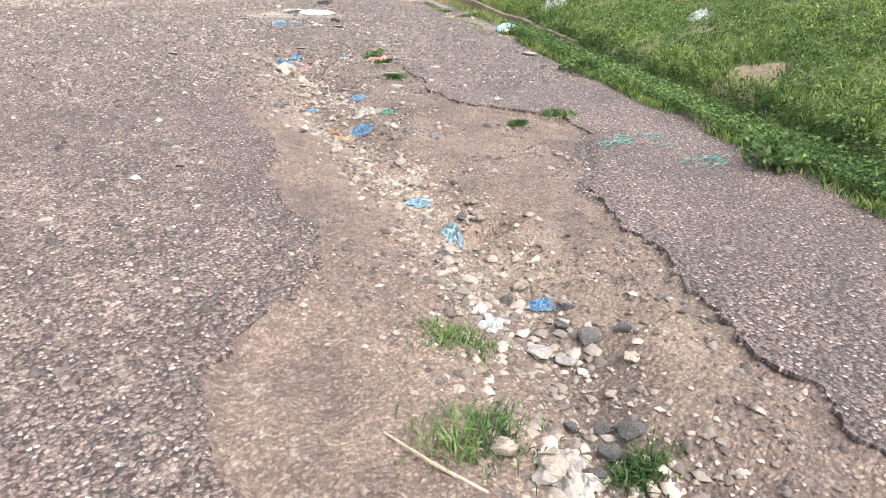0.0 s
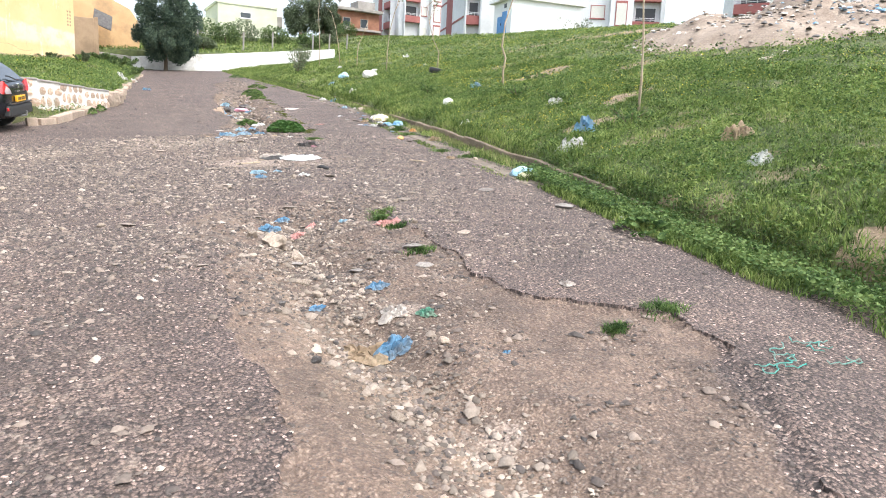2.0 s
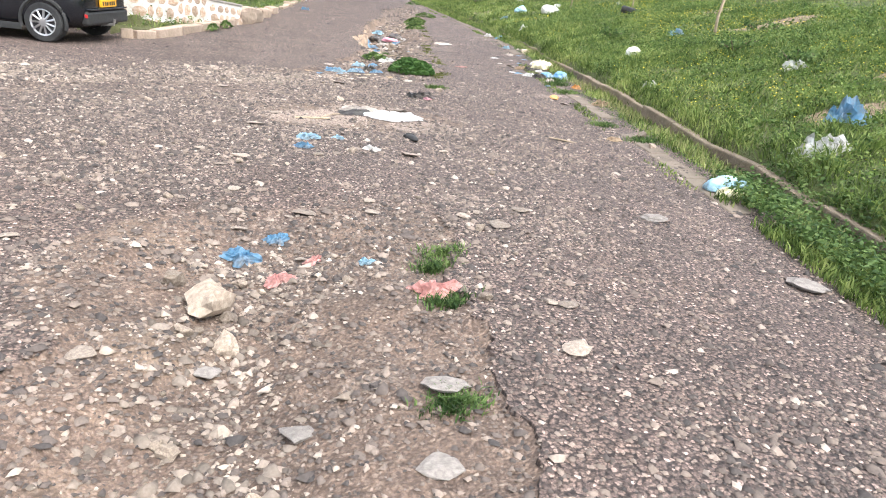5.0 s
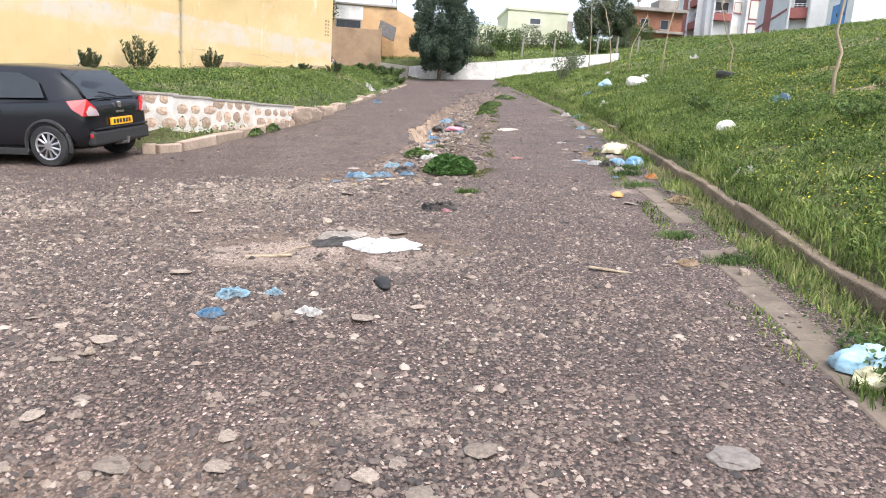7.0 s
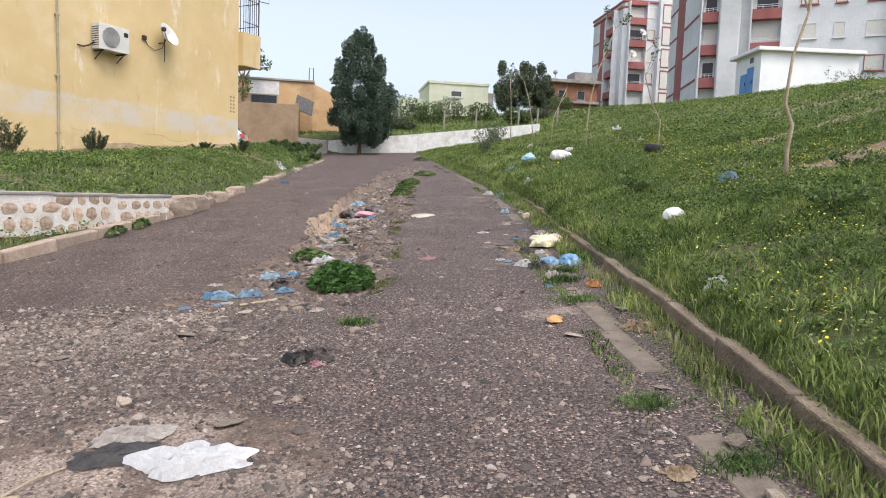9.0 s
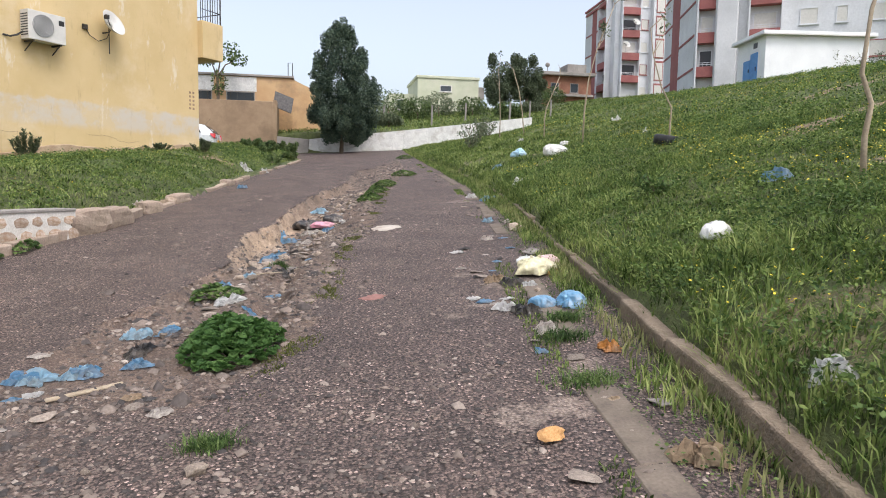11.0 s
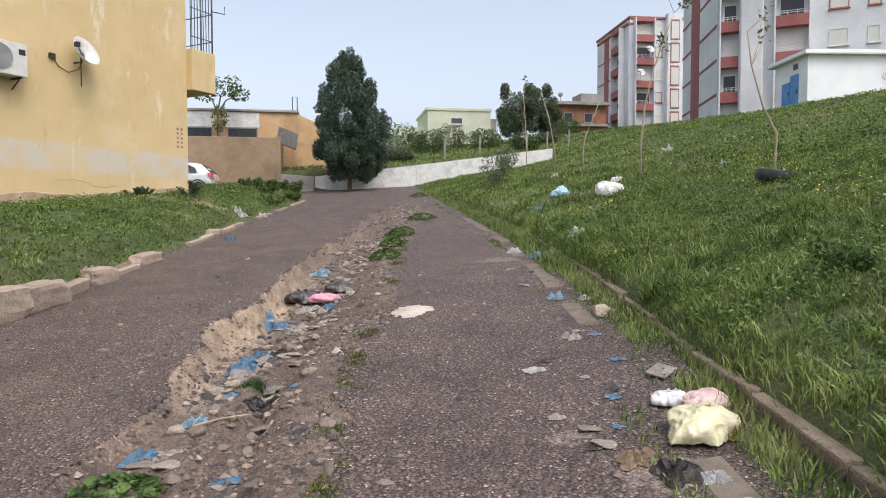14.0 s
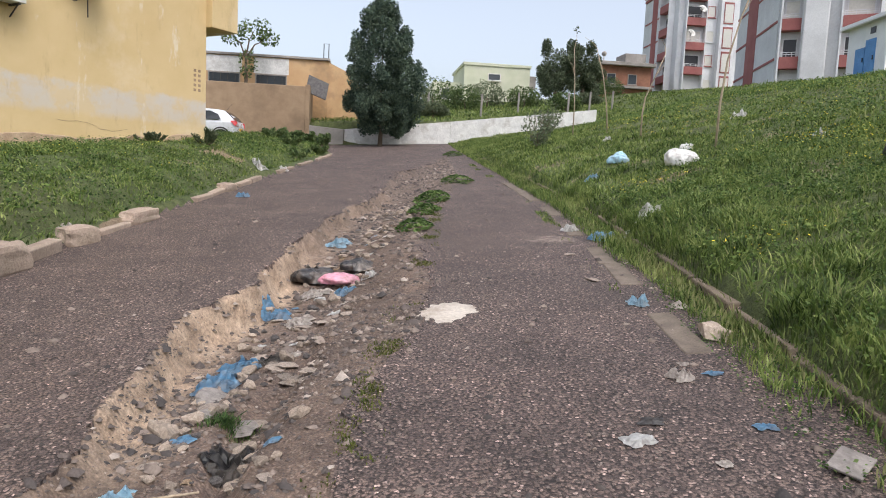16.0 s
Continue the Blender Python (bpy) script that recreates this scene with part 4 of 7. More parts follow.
box(bm, 0, -0.03, 0, 1.3, 0.03, 1.2)
ps = part("awning_sheet", bm, M["sack"])
ps.matrix_world = pose(2.0, 58.4, 7.9, -25, 18, 20)
tagged(ps, "rusty sheet leaning as an awning on a yard wall", "awning")

# --- white end wall of the street ---
ww = thing("retaining_wall", Matrix(), "long whitewashed retaining wall with flaking stained paint", "wall", kind="structure")
wp = [(4.3, 57.6), (7.0, 57.0), (10.5, 56.7), (14.5, 56.2), (18.9, 55.6)]
top = [5.75, 6.05, 6.45, 6.95, 7.5]
for (p, q, t0, t1) in zip(wp, wp[1:], top, top[1:]):
    m = wall_frame(p, q, 0)
    L = math.hypot(q[0] - p[0], q[1] - p[1])
    bm = bmesh.new()
    vs = [bm.verts.new(v) for v in ((0, 0, 3.5), (L - 0.012, 0, 3.5), (L - 0.012, 0, t1), (0, 0, t0))]
    f = bm.faces.new(vs)
    r = bmesh.ops.extrude_face_region(bm, geom=[f])
    bmesh.ops.translate(bm, vec=(0, 0.3, 0), verts=[v for v in r["geom"] if isinstance(v, bmesh.types.BMVert)])
    bmesh.ops.recalc_face_normals(bm, faces=bm.faces)
    s = part("wall_bay", bm, M["white"], ww)
    s.matrix_basis = m
bm = boxed(-2.5, -0.1, -1.5, 0, 0.15, 0.75, 0.04)
s = part("grey_wing", bm, M["darkconc"], ww, "unpainted grey wing wall")
s.matrix_basis = pose(4.3, 57.55, 5.0, 0, 4, -6)

# --- pale green house ---
gh = thing("green_house", pose(0, 0, 0), "pale green flat-roofed house above the gardens", "house")
part("wall", boxed(15.6, 86, 7, 22.4, 94, 14.6), M["green"], gh)
part("parapet", boxed(15.45, 85.9, 14.6, 22.5, 94.1, 14.9, 0.03), M["green"], gh)
part("wing", boxed(12.6, 87.5, 7, 15.6, 94, 13.0), M["green"], gh)
window(gh, 18.7, 13.2, 1.3, 0.7, 85.97, M["white"], M["glass"])
window(gh, 13.9, 11.3, 0.9, 1.1, 87.47, M["white"], M["glass"])
part("side_balcony", boxed(22.4, 86.2, 12.6, 23.1, 89, 13.9, 0.03), M["darkconc"], gh)

# --- brown brick house ---
bh = thing("brick_house", pose(0, 0, 0), "brown brick house with projecting flat roof slabs", "house")
part("wall", boxed(33.4, 95.5, 9, 39.5, 103, 17.2), M["brick"], bh)
part("roof_slab", boxed(32.6, 94.8, 17.2, 39.8, 103.5, 17.6, 0.03), M["darkconc"], bh)
part("floor_slab", boxed(32.9, 94.9, 14.6, 39.6, 95.5, 14.9, 0.03), M["darkconc"], bh)
part("porch", boxed(31.6, 94.2, 9, 33.4, 97, 14.6), M["brick"], bh)
for x in (34.6, 37.2):
    window(bh, x, 15.1, 1.1, 1.2, 95.47, M["darkconc"], M["glass"])
part("roof_hut", boxed(36.8, 97, 17.6, 39.4, 100, 19.0), M["darkconc"], bh)
ts = bmesh.new()
tube(ts, [(33.6, 95.6, 17.6), (33.6, 95.6, 18.4)], 0.05, 6)
bmesh.ops.create_uvsphere(ts, u_segments=10, v_segments=6, radius=0.3, matrix=pose(33.6, 95.6, 18.5))
part("roof_dish", ts, M["darkconc"], bh)


# --- apartment blocks ---
def balcony_bay(root, x, w, base, floors, depth=0.8, y=0.0, h=2.9, closed=(), first=1):
    """A recessed loggia column: red parapets, rails, dark doors behind."""
    for k in range(first, floors):
        z = base + k * h
        b = part("balcony", boxed(x - w / 2, y - depth, z - 0.15, x + w / 2, y, z + 0.75, 0.02), M["apt_red"], root, "red painted balcony parapet")
        bm = bmesh.new()
        for zz in (0.92, 1.08):
            tube(bm, [(x - w / 2 + 0.05, y - depth + 0.06, z + zz), (x + w / 2 - 0.05, y - depth + 0.06, z + zz)], 0.025, 5)
        for j in range(4):
            xx = x - w / 2 + 0.1 + (w - 0.2) * j / 3
            tube(bm, [(xx, y - depth + 0.06, z + 0.74), (xx, y - depth + 0.06, z + 1.09)], 0.02, 5)
        part("rail", bm, M["apt_white"], b)
        window(root, x, z + 0.1, w * 0.78, 2.15, y - 0.001, M["apt_white"], M["dark"] if k % 2 else M["shutter"], name="balcony_door", sill=False)


def apartment(name, m, label, length, depth, base, floors, plan, h=2.9):
    """plan: pieces along the front, as (kind, width)."""
    t = thing(name, m, label, "apartment building", "apartment blocks on the hill")
    topz = base + floors * h
    part("wall", boxed(0, 0, base - 3, length, depth, topz), M["apt_white"], t)
    part("roof_edge", boxed(-0.15, -0.2, topz, length + 0.15, depth + 0.2, topz + 0.3, 0.03), M["apt_red"], t)
    x = 0.0
    for kind, w in plan:
        c = x + w / 2
        if kind == "stripe":
            part("red_stripe", boxed(x, -0.05, base, x + w, 0, topz), M["apt_red"], t)
        elif kind == "panel":
            for k in range(1, floors):
                part("floor_band", boxed(x, -0.06, base + k * h - 0.14, x + w, 0, base + k * h + 0.05), M["apt_red"], t)
        elif kind == "win":
            for k in range(floors):
                window(t, c, base + k * h + 1.0, w * 0.62, 1.35, -0.001, M["apt_red"] if k % 2 else M["apt_white"], M["shutter"])
        elif kind == "balc":
            part("loggia_back", boxed(x + 0.05, -0.012, base, x + w - 0.05, 0, topz), M["apt_pink"], t)
            for e in (x, x + w - 0.12):
                part("loggia_side", boxed(e, -0.78, base - 1, e + 0.12, 0, topz - 0.01), M["apt_white"], t)
            part("loggia_head", boxed(x + 0.12, -0.78, topz - 0.5, x + w - 0.12, 0, topz - 0.02), M["apt_red"], t)
            balcony_bay(t, c, w - 0.26, base, floors)
        elif kind == "stair":
            part("stair_tower", boxed(x, -0.9, base - 2, x + w, 0, topz + 0.6), M["apt_white"], t)
            for k in range(floors):
                part("stair_frame", boxed(c - 0.6, -0.97, base + k * h + 0.15, c + 0.6, -0.9, base + k * h + 2.7), M["apt_red"], t)
                part("stair_screen", boxed(c - 0.5, -1.0, base + k * h + 0.3, c + 0.5, -0.972, base + k * h + 2.45), M["shutter"], t)
        elif kind == "pilaster":
            part("pilaster", boxed(x, -1.3, base - 2, x + w, 0, topz + 0.2, 0.1), M["apt_pink"], t)
        x += w
    return t


# far block: receding left face and front
a1 = apartment("apartment_block", wall_frame((43.4, 97.2), (51.0, 96.8), 0), "white and red five-storey apartment block with loggias", 7.7, 12, 14.2, 5, [("plain", 0.5), ("balc", 2.6), ("win", 1.6), ("stair", 1.9), ("plain", 1.1)])
a1s = apartment("apartment_block", wall_frame((43.7, 108.0), (43.3, 97.3), 0), "receding white wing of an apartment block with red stripes", 10.7, 6, 13.4, 5, [("panel", 2.4), ("stripe", 1.6), ("panel", 2.6), ("balc", 2.8), ("plain", 1.3)])
# near block
a2s = apartment("apartment_block", wall_frame((41.3, 80.2), (37.7, 68.2), 0), "near white gable of an apartment block with red bands", 12.5, 14, 10.8, 6, [("panel", 3.6), ("stripe", 3.0), ("panel", 5.9)])
a2 = apartment("apartment_block", wall_frame((37.8, 68.0), (55.0, 56.4), 0), "grey-white six-storey apartment block with red balconies", 20.7, 10, 10.0, 6, [("balc", 1.6), ("pilaster", 1.7), ("plain", 0.8), ("balc", 2.6), ("plain", 0.9), ("win", 2.2), ("plain", 0.6), ("win", 1.4), ("plain", 0.8), ("win", 2.4), ("stair", 2.2), ("balc", 3.0)])
a3 = apartment("apartment_block", wall_frame((56.0, 50.0), (68.0, 24.0), 0), "long white apartment block with red balconies above a waste heap", 28.6, 10, 11.0, 5, [("plain", 1.0), ("balc", 3.4), ("win", 2.4), ("pilaster", 2.0), ("win", 2.4), ("balc", 3.4), ("stair", 2.2), ("plain", 1.2), ("win", 2.4), ("pilaster", 2.0), ("balc", 3.4), ("win", 2.8)])
a4 = apartment("apartment_block", wall_frame((70.0, 20.0), (74.0, -8.0), 0), "far end of a white and red apartment row", 28.3, 10, 11.0, 5, [("balc", 3.4), ("win", 2.4), ("pilaster", 2.0), ("win", 2.4), ("balc", 3.4), ("stair", 2.2), ("win", 2.4), ("plain", 3.0), ("balc", 3.4), ("win", 3.7)])
dish(wall_frame((37.8, 68.0), (55.0, 56.4), 0) @ pose(6.3, -1.5, 24.6), 0.55, "white satellite dish on an apartment balcony", "apartment dishes")
for (x, z) in ((1.0, 21.5), (2.2, 24.4)):
    dish(wall_frame((43.4, 97.2), (51.0, 96.8), 0) @ pose(x, -0.8, z), 0.5, "white satellite dish on an apartment balcony", "apartment dishes")

# --- white utility shed ---
sm = wall_frame((29.0, 46.0), (34.8, 45.2), 0)
sh = thing("utility_shed", sm, "small white flat-roofed utility building with blue doors", "shed")
part("wall", boxed(0, 0, 7.4, 5.85, 3.1, 11.4), M["shed"], sh)
part("roof_slab", boxed(-0.3, -0.3, 11.4, 6.1, 3.4, 11.58, 0.02), M["shed"], sh)
part("roof_trim", boxed(-0.32, -0.32, 11.36, 6.12, 3.42, 11.42), M["ac"], sh, "grey roof edge")
for j in range(2):
    d = part("door", boxed(-0.05, 0.8 + j * 0.8, 8.6, 0.0, 1.55 + j * 0.8, 10.6 - 0.3 * j), M["blue"], sh, "blue painted metal door")
    part("handle", boxed(-0.09, 0.86 + j * 0.8, 9.6, -0.05, 0.9 + j * 0.8, 9.8), M["iron"], d)
part("vent", boxed(-0.03, 0.9, 10.85, 0.0, 1.3, 11.15), M["dark"], sh)

# ================= low stone wall and gutter =================
rw = thing("stone_wall", Matrix(), "low whitewashed rubble-stone retaining wall with grey coping", "wall", kind="structure")
swp = [(1.22, 23.35), (0.62, 21.95), (0.1, 20.7), (-0.3, 19.75), (-1.3, 19.8), (-4.0, 20.7), (-9.0, 22.9)]
stone_meshes = []
rnd = random.Random(11)
for k in range(6):
    bm = bmesh.new()
    bmesh.ops.create_icosphere(bm, subdivisions=2, radius=0.5)
    for v in bm.verts:
        c = v.co
        s = max(abs(c.x), abs(c.z)) / (0.5 * max(0.001, math.hypot(c.x, c.z) / 0.5)) if math.hypot(c.x, c.z) > 0.01 else 1
        v.co = Vector((c.x * (1.25 - 0.25 * s), c.y, c.z * (1.25 - 0.25 * s))) * (0.88 + 0.3 * noise.noise(c * 3 + Vector((k * 7, 0, 0))))
    me = bpy.data.meshes.new("stone")
    bm.to_mesh(me)
    bm.free()
    me.materials.append(M["stone"])
    stone_meshes.append(me)
for i, (p, q) in enumerate(zip(swp, swp[1:])):
    m = wall_frame(q, p, 0)
    L = math.hypot(q[0] - p[0], q[1] - p[1])
    zt = 2.33 + 0.02 * i
    zb = float(plane(*p)) - 0.25
    body = part("wall_body", boxed(0, 0, zb, L, 0.3, zt - 0.045), M["whitestone"], rw)
    body.matrix_basis = m
    cop = part("coping", boxed(0, -0.02, zt - 0.045, L, 0.33, zt, 0.01), M["darkconc"], rw)
    cop.matrix_basis = m
    z = float(plane(*q)) + 0.12
    row = 0
    while z < zt - 0.18:
        x = rnd.uniform(0.0, 0.15)
        h = rnd.uniform(0.15, 0.24)
        while x < L - 0.15:
            w = rnd.uniform(0.16, 0.38)
            st = new("stone", rnd.choice(stone_meshes))
            st.parent = rw
            st.matrix_basis = m @ pose(x + w / 2, 0.0, z + h / 2, 0, rnd.uniform(-9, 9), 0) @ Matrix.Diagonal((w * 1.02, 0.035, h * 1.0, 1))
            x += w + rnd.uniform(0.02, 0.06)
        z += h + 0.03

def broken_block(x, y, l, w, h, turn, seed):
    """A worn lump of concrete with knocked-off corners."""
    bm = bmesh.new()
    bmesh.ops.create_cube(bm, size=1)
    bmesh.ops.subdivide_edges(bm, edges=bm.edges[:], cuts=4, use_grid_fill=True)
    for v in bm.verts:
        c = v.co * 2
        r = 1 - 0.30 * max(0, c.length - 1.1) + 0.16 * noise.noise(c * 1.3 + Vector((seed * 4, 0, 0))) + 0.05 * noise.noise(c * 4 + Vector((seed, 3, 0)))
        v.co = Vector((c.x * l / 2, c.y * w / 2, c.z * h / 2)) * r
    ob = part("concrete_block", bm, M["kerb_pale"])
    ob.matrix_world = pose(x, y, float(plane(x, y)) + h * 0.5 - 0.06, 3, -4, turn)
    return tagged(ob, "worn lump of pinkish broken concrete at the verge edge", "block", "broken blocks at the verge")


for k, (x, y, l, w, h, turn) in enumerate(((1.2, 23.75, 0.95, 0.4, 0.46, 66), (1.42, 24.6, 0.8, 0.32, 0.38, 72), (1.62, 26.3, 0.5, 0.3, 0.3, 60), (1.8, 28.2, 0.8, 0.3, 0.26, 75), (2.3, 32.6, 0.6, 0.3, 0.24, 80))):
    broken_block(x, y, l, w, h, turn, k)

gut = thing("gutter", Matrix(), "broken sloping concrete gutter strip along the kerb", "gutter", kind="structure")
rnd = random.Random(5)
for y in np.arange(10.2, 33, 0.92):
    if rnd.random() < (0.18 if y < 18.5 else 0.45):
        continue
    y1 = y + 0.915
    bm = bmesh.new()
    o = rnd.uniform(-0.03, 0.03)
    cs = [(kerb_r(y) - 0.65 + o, y), (kerb_r(y) - 0.44 + o, y), (kerb_r(y1) - 0.44 - o, y1), (kerb_r(y1) - 0.65 - o, y1)]
    vs = [bm.verts.new((a, b, max(ground(a, b), float(plane(a, b)) - 0.01) + 0.008)) for a, b in cs]
    f = bm.faces.new(vs)
    r = bmesh.ops.extrude_face_region(bm, geom=[f])
    bmesh.ops.translate(bm, vec=(0, 0, -0.12), verts=[v for v in r["geom"] if isinstance(v, bmesh.types.BMVert)])
    bmesh.ops.recalc_face_normals(bm, faces=bm.faces)
    bmesh.ops.bevel(bm, geom=bm.edges[:], offset=0.008, segments=1, affect="EDGES")
    part("gutter_slab", bm, M["gutter"], gut)


# ================= cars =================
def ring_loft(bm, rings, close=False):
    vs = [[bm.verts.new(p) for p in r] for r in rings]
    for a, b in zip(vs, vs[1:]):
        for k in range(len(a) - 1):
            bm.faces.new((a[k], a[k + 1], b[k + 1], b[k]))
    return vs


def wheel_mesh(side):
    bm = bmesh.new()
    prof = [(0.20, 0.10), (0.285, 0.095), (0.31, 0.07), (0.31, -0.07), (0.285, -0.095), (0.20, -0.10)]
    n = 28
    rings = [[bm.verts.new((r * math.cos(a), w, r * math.sin(a))) for r, w in prof] for a in (2 * math.pi * k / n for k in range(n))]
    for k in range(n):
        a, b = rings[k], rings[(k + 1) % n]
        for j in range(5):
            bm.faces.new((a[j], a[j + 1], b[j + 1], b[j]))
    return bm


def make_car(name, m, label, paint, writing=True):
    """A small five-door hatchback: x forward from the rear axle, y to its left, z up."""
    t = thing(name, m, label, "car")
    # stations: x, half width, sill z, shoulder z
    st = [(-0.62, 0.60, 0.42, 0.78), (-0.60, 0.74, 0.34, 0.90), (-0.50, 0.82, 0.26, 0.96), (-0.2, 0.85, 0.22, 0.97), (0.4, 0.86, 0.20, 0.95), (1.3, 0.86, 0.20, 0.93), (2.1, 0.86, 0.20, 0.91), (2.6, 0.84, 0.24, 0.86), (3.05, 0.78, 0.28, 0.76), (3.3, 0.66, 0.34, 0.66), (3.38, 0.5, 0.4, 0.56)]
    bm = bmesh.new()
    rings = []
    for x, w, z0, z1 in st:
        half = [(w * 0.55, z0 - 0.02), (w * 0.93, z0 + 0.02), (w, z0 + 0.2), (w * 0.995, z0 + (z1 - z0) * 0.6), (w * 0.955, z1 - 0.05), (w * 0.90, z1), (w * 0.5, z1 + 0.03)]
        rings.append([(x, -y, z) for y, z in half] + [(x, y, z) for y, z in half[::-1]])
    vs = ring_loft(bm, rings)
    bm.faces.new(vs[0])
    bm.faces.new(vs[-1][::-1])
    for a, b in zip(vs, vs[1:]):
        bm.faces.new((a[0], b[0], b[-1], a[-1]))
    bmesh.ops.recalc_face_normals(bm, faces=bm.faces)
    body = part("body", bm, paint, t, smooth_shade=True)
    md = body.modifiers.new("smooth", "SUBSURF")
    md.levels = md.render_levels = 2
    # greenhouse
    cabs = [(-0.56, 0.60, 0.93, 0.95), (-0.36, 0.60, 0.93, 1.17), (-0.08, 0.58, 0.93, 1.38), (0.25, 0.58, 0.92, 1.44), (0.9, 0.60, 0.92, 1.47), (1.5, 0.61, 0.91, 1.45), (1.95, 0.63, 0.9, 1.24), (2.5, 0.66, 0.88, 0.92)]
    bm = bmesh.new()
    rings = []
    for x, w, z0, z1 in cabs:
        wb = 0.79 - 0.05 * abs(x - 1) / 1.5
        half = [(wb, z0), (wb - 0.02, z0 + 0.04), (w + 0.03, max(z0 + 0.03, z1 - 0.10)), (w - 0.03, z1 - 0.02), (w * 0.5, z1 + 0.01)]
        rings.append([(x, -y, z) for y, z in half] + [(x, y, z) for y, z in half[::-1]])
    ring_loft(bm, rings)
    bmesh.ops.recalc_face_normals(bm, faces=bm.faces)
    part("roof", bm, paint, t, smooth_shade=True)
    # panes laid proud of the cabin
    def pane(nm, pts, mat_, lab=""):
        b = bmesh.new()
        f = b.faces.new([b.verts.new(p) for p in pts])
        r = bmesh.ops.extrude_face_region(b, geom=[f])
        n = f.normal if f.normal.length else Vector((0, 0, 1))
        f.normal_update()
        bmesh.ops.translate(b, vec=f.normal * 0.012, verts=[v for v in r["geom"] if isinstance(v, bmesh.types.BMVert)])
        bmesh.ops.recalc_face_normals(b, faces=b.faces)
        return part(nm, b, mat_, t, lab)
    pane("rear_window", [(-0.545, -0.60, 0.975), (-0.545, 0.60, 0.975), (-0.372, 0.57, 1.165), (-0.115, 0.53, 1.365), (-0.115, -0.53, 1.365), (-0.372, -0.57, 1.165)], M["carglass"], "tinted rear window")
    for s in (1, -1):
        pane("side_window", [(0.02, s * 0.775, 1.0), (0.95, s * 0.785, 0.99), (0.95, s * 0.650, 1.36), (0.45, s * 0.645, 1.345), (0.15, s * 0.68, 1.22)][::s], M["carglass"])
        pane("side_window", [(1.03, s * 0.785, 0.99), (2.05, s * 0.765, 0.97), (1.75, s * 0.70, 1.22), (1.5, s * 0.665, 1.37), (1.03, s * 0.655, 1.385)][::s], M["carglass"])
        b = bmesh.new()
        hull = [(-0.655, 0.53, 0.735), (-0.655, 0.58, 0.85), (-0.60, 0.69, 0.985), (-0.40, 0.868, 0.965), (-0.47, 0.866, 0.85), (-0.585, 0.80, 0.745), (-0.44, 0.6, 0.86)]
        bmesh.ops.convex_hull(b, input=[b.verts.new((x, s * y, z)) for x, y, z in hull])
        tl = part("tail_light", b, M["red_light"], t, "red tail lamp")
        b = bmesh.new()
        hull = [(-0.672, 0.545, 0.745), (-0.668, 0.59, 0.83), (-0.635, 0.69, 0.895), (-0.622, 0.765, 0.80), (-0.632, 0.75, 0.752), (-0.54, 0.6, 0.8)]
        bmesh.ops.convex_hull(b, input=[b.verts.new((x, s * y, z)) for x, y, z in hull])
        part("reverse_lamp", b, M["clear_light"], tl, "clear reversing lamp")
        part("mirror", boxed(1.95, s * 0.84 - 0.09, 0.95, 2.1, s * 0.84 + 0.09, 1.1, 0.03), M["cartrim"], t)
        part("sill_trim", boxed(0.35, s * 0.845 - 0.02, 0.17, 2.25, s * 0.845 + 0.02, 0.27, 0.01), M["cartrim"], t)
        part("bumper_lamp", boxed(-0.64, s * 0.62 - 0.1, 0.42, -0.60, s * 0.62 + 0.1, 0.48, 0.01), M["red_light"], t)
        part("door_handle", boxed(0.75, s * 0.862 - 0.012, 0.80, 0.95, s * 0.862 + 0.012, 0.83, 0.008), M["cartrim"], t)
        for x in (0.0, 2.59):
            wh = part("wheel", wheel_mesh(s), M["rubber"], t)
            wh.matrix_basis = pose(x, s * 0.765, 0.31)
            bm = bmesh.new()
            bmesh.ops.create_cone(bm, cap_ends=True, segments=24, radius1=0.2, radius2=0.2, depth=0.05, matrix=pose(0, s * 0.04, 0, 90))
            part("hub_well", bm, M["dark"], wh)
            bm = bmesh.new()
            for k in range(11):
                a = 2 * math.pi * k / 11
                tube(bm, [(0.05 * math.cos(a), s * 0.085, 0.05 * math.sin(a)), (0.195 * math.cos(a), s * 0.082, 0.195 * math.sin(a))], 0.017, 5)
            tube(bm, [(0.2 * math.cos(a), s * 0.085, 0.2 * math.sin(a)) for a in np.linspace(0, 2 * math.pi, 29)], 0.018, 6, False)
            bmesh.ops.create_cone(bm, cap_ends=True, segments=16, radius1=0.06, radius2=0.05, depth=0.03, matrix=pose(0, s * 0.085, 0, 90))
            part("rim", bm, M["alloy"], wh, "silver many-spoked wheel trim")
            bm = bmesh.new()
            tube(bm, [(x + 0.365 * math.cos(a), s * 0.845, 0.31 + 0.365 * math.sin(a)) for a in np.linspace(-0.25, math.pi + 0.25, 17)], 0.03, 6)
            part("wheel_arch", bm, M["cartrim"], t)
    bp = part("rear_bumper", boxed(-0.66, -0.70, 0.30, -0.52, 0.70, 0.52, 0.04), M["cartrim"], t, "black plastic bumper")
    part("bumper_lip", boxed(-0.672, -0.66, 0.53, -0.60, 0.66, 0.56, 0.01), paint, bp)
    pl = part("number_plate", boxed(-0.668, -0.26, 0.575, -0.628, 0.26, 0.685, 0.004), M["plate"], t, "orange number plate")
    for k, (a, w) in enumerate(((-0.2, 0.05), (-0.13, 0.05), (-0.06, 0.05), (0.03, 0.045), (0.1, 0.045), (0.18, 0.045))):
        part("plate_digit_bar", boxed(-0.671, a, 0.6, -0.667, a + w, 0.66), M["ink"], pl)
    part("boot_emblem", boxed(-0.655, -0.03, 0.83, -0.61, 0.03, 0.92, 0.01), M["chrome"], t, "plain chrome emblem")
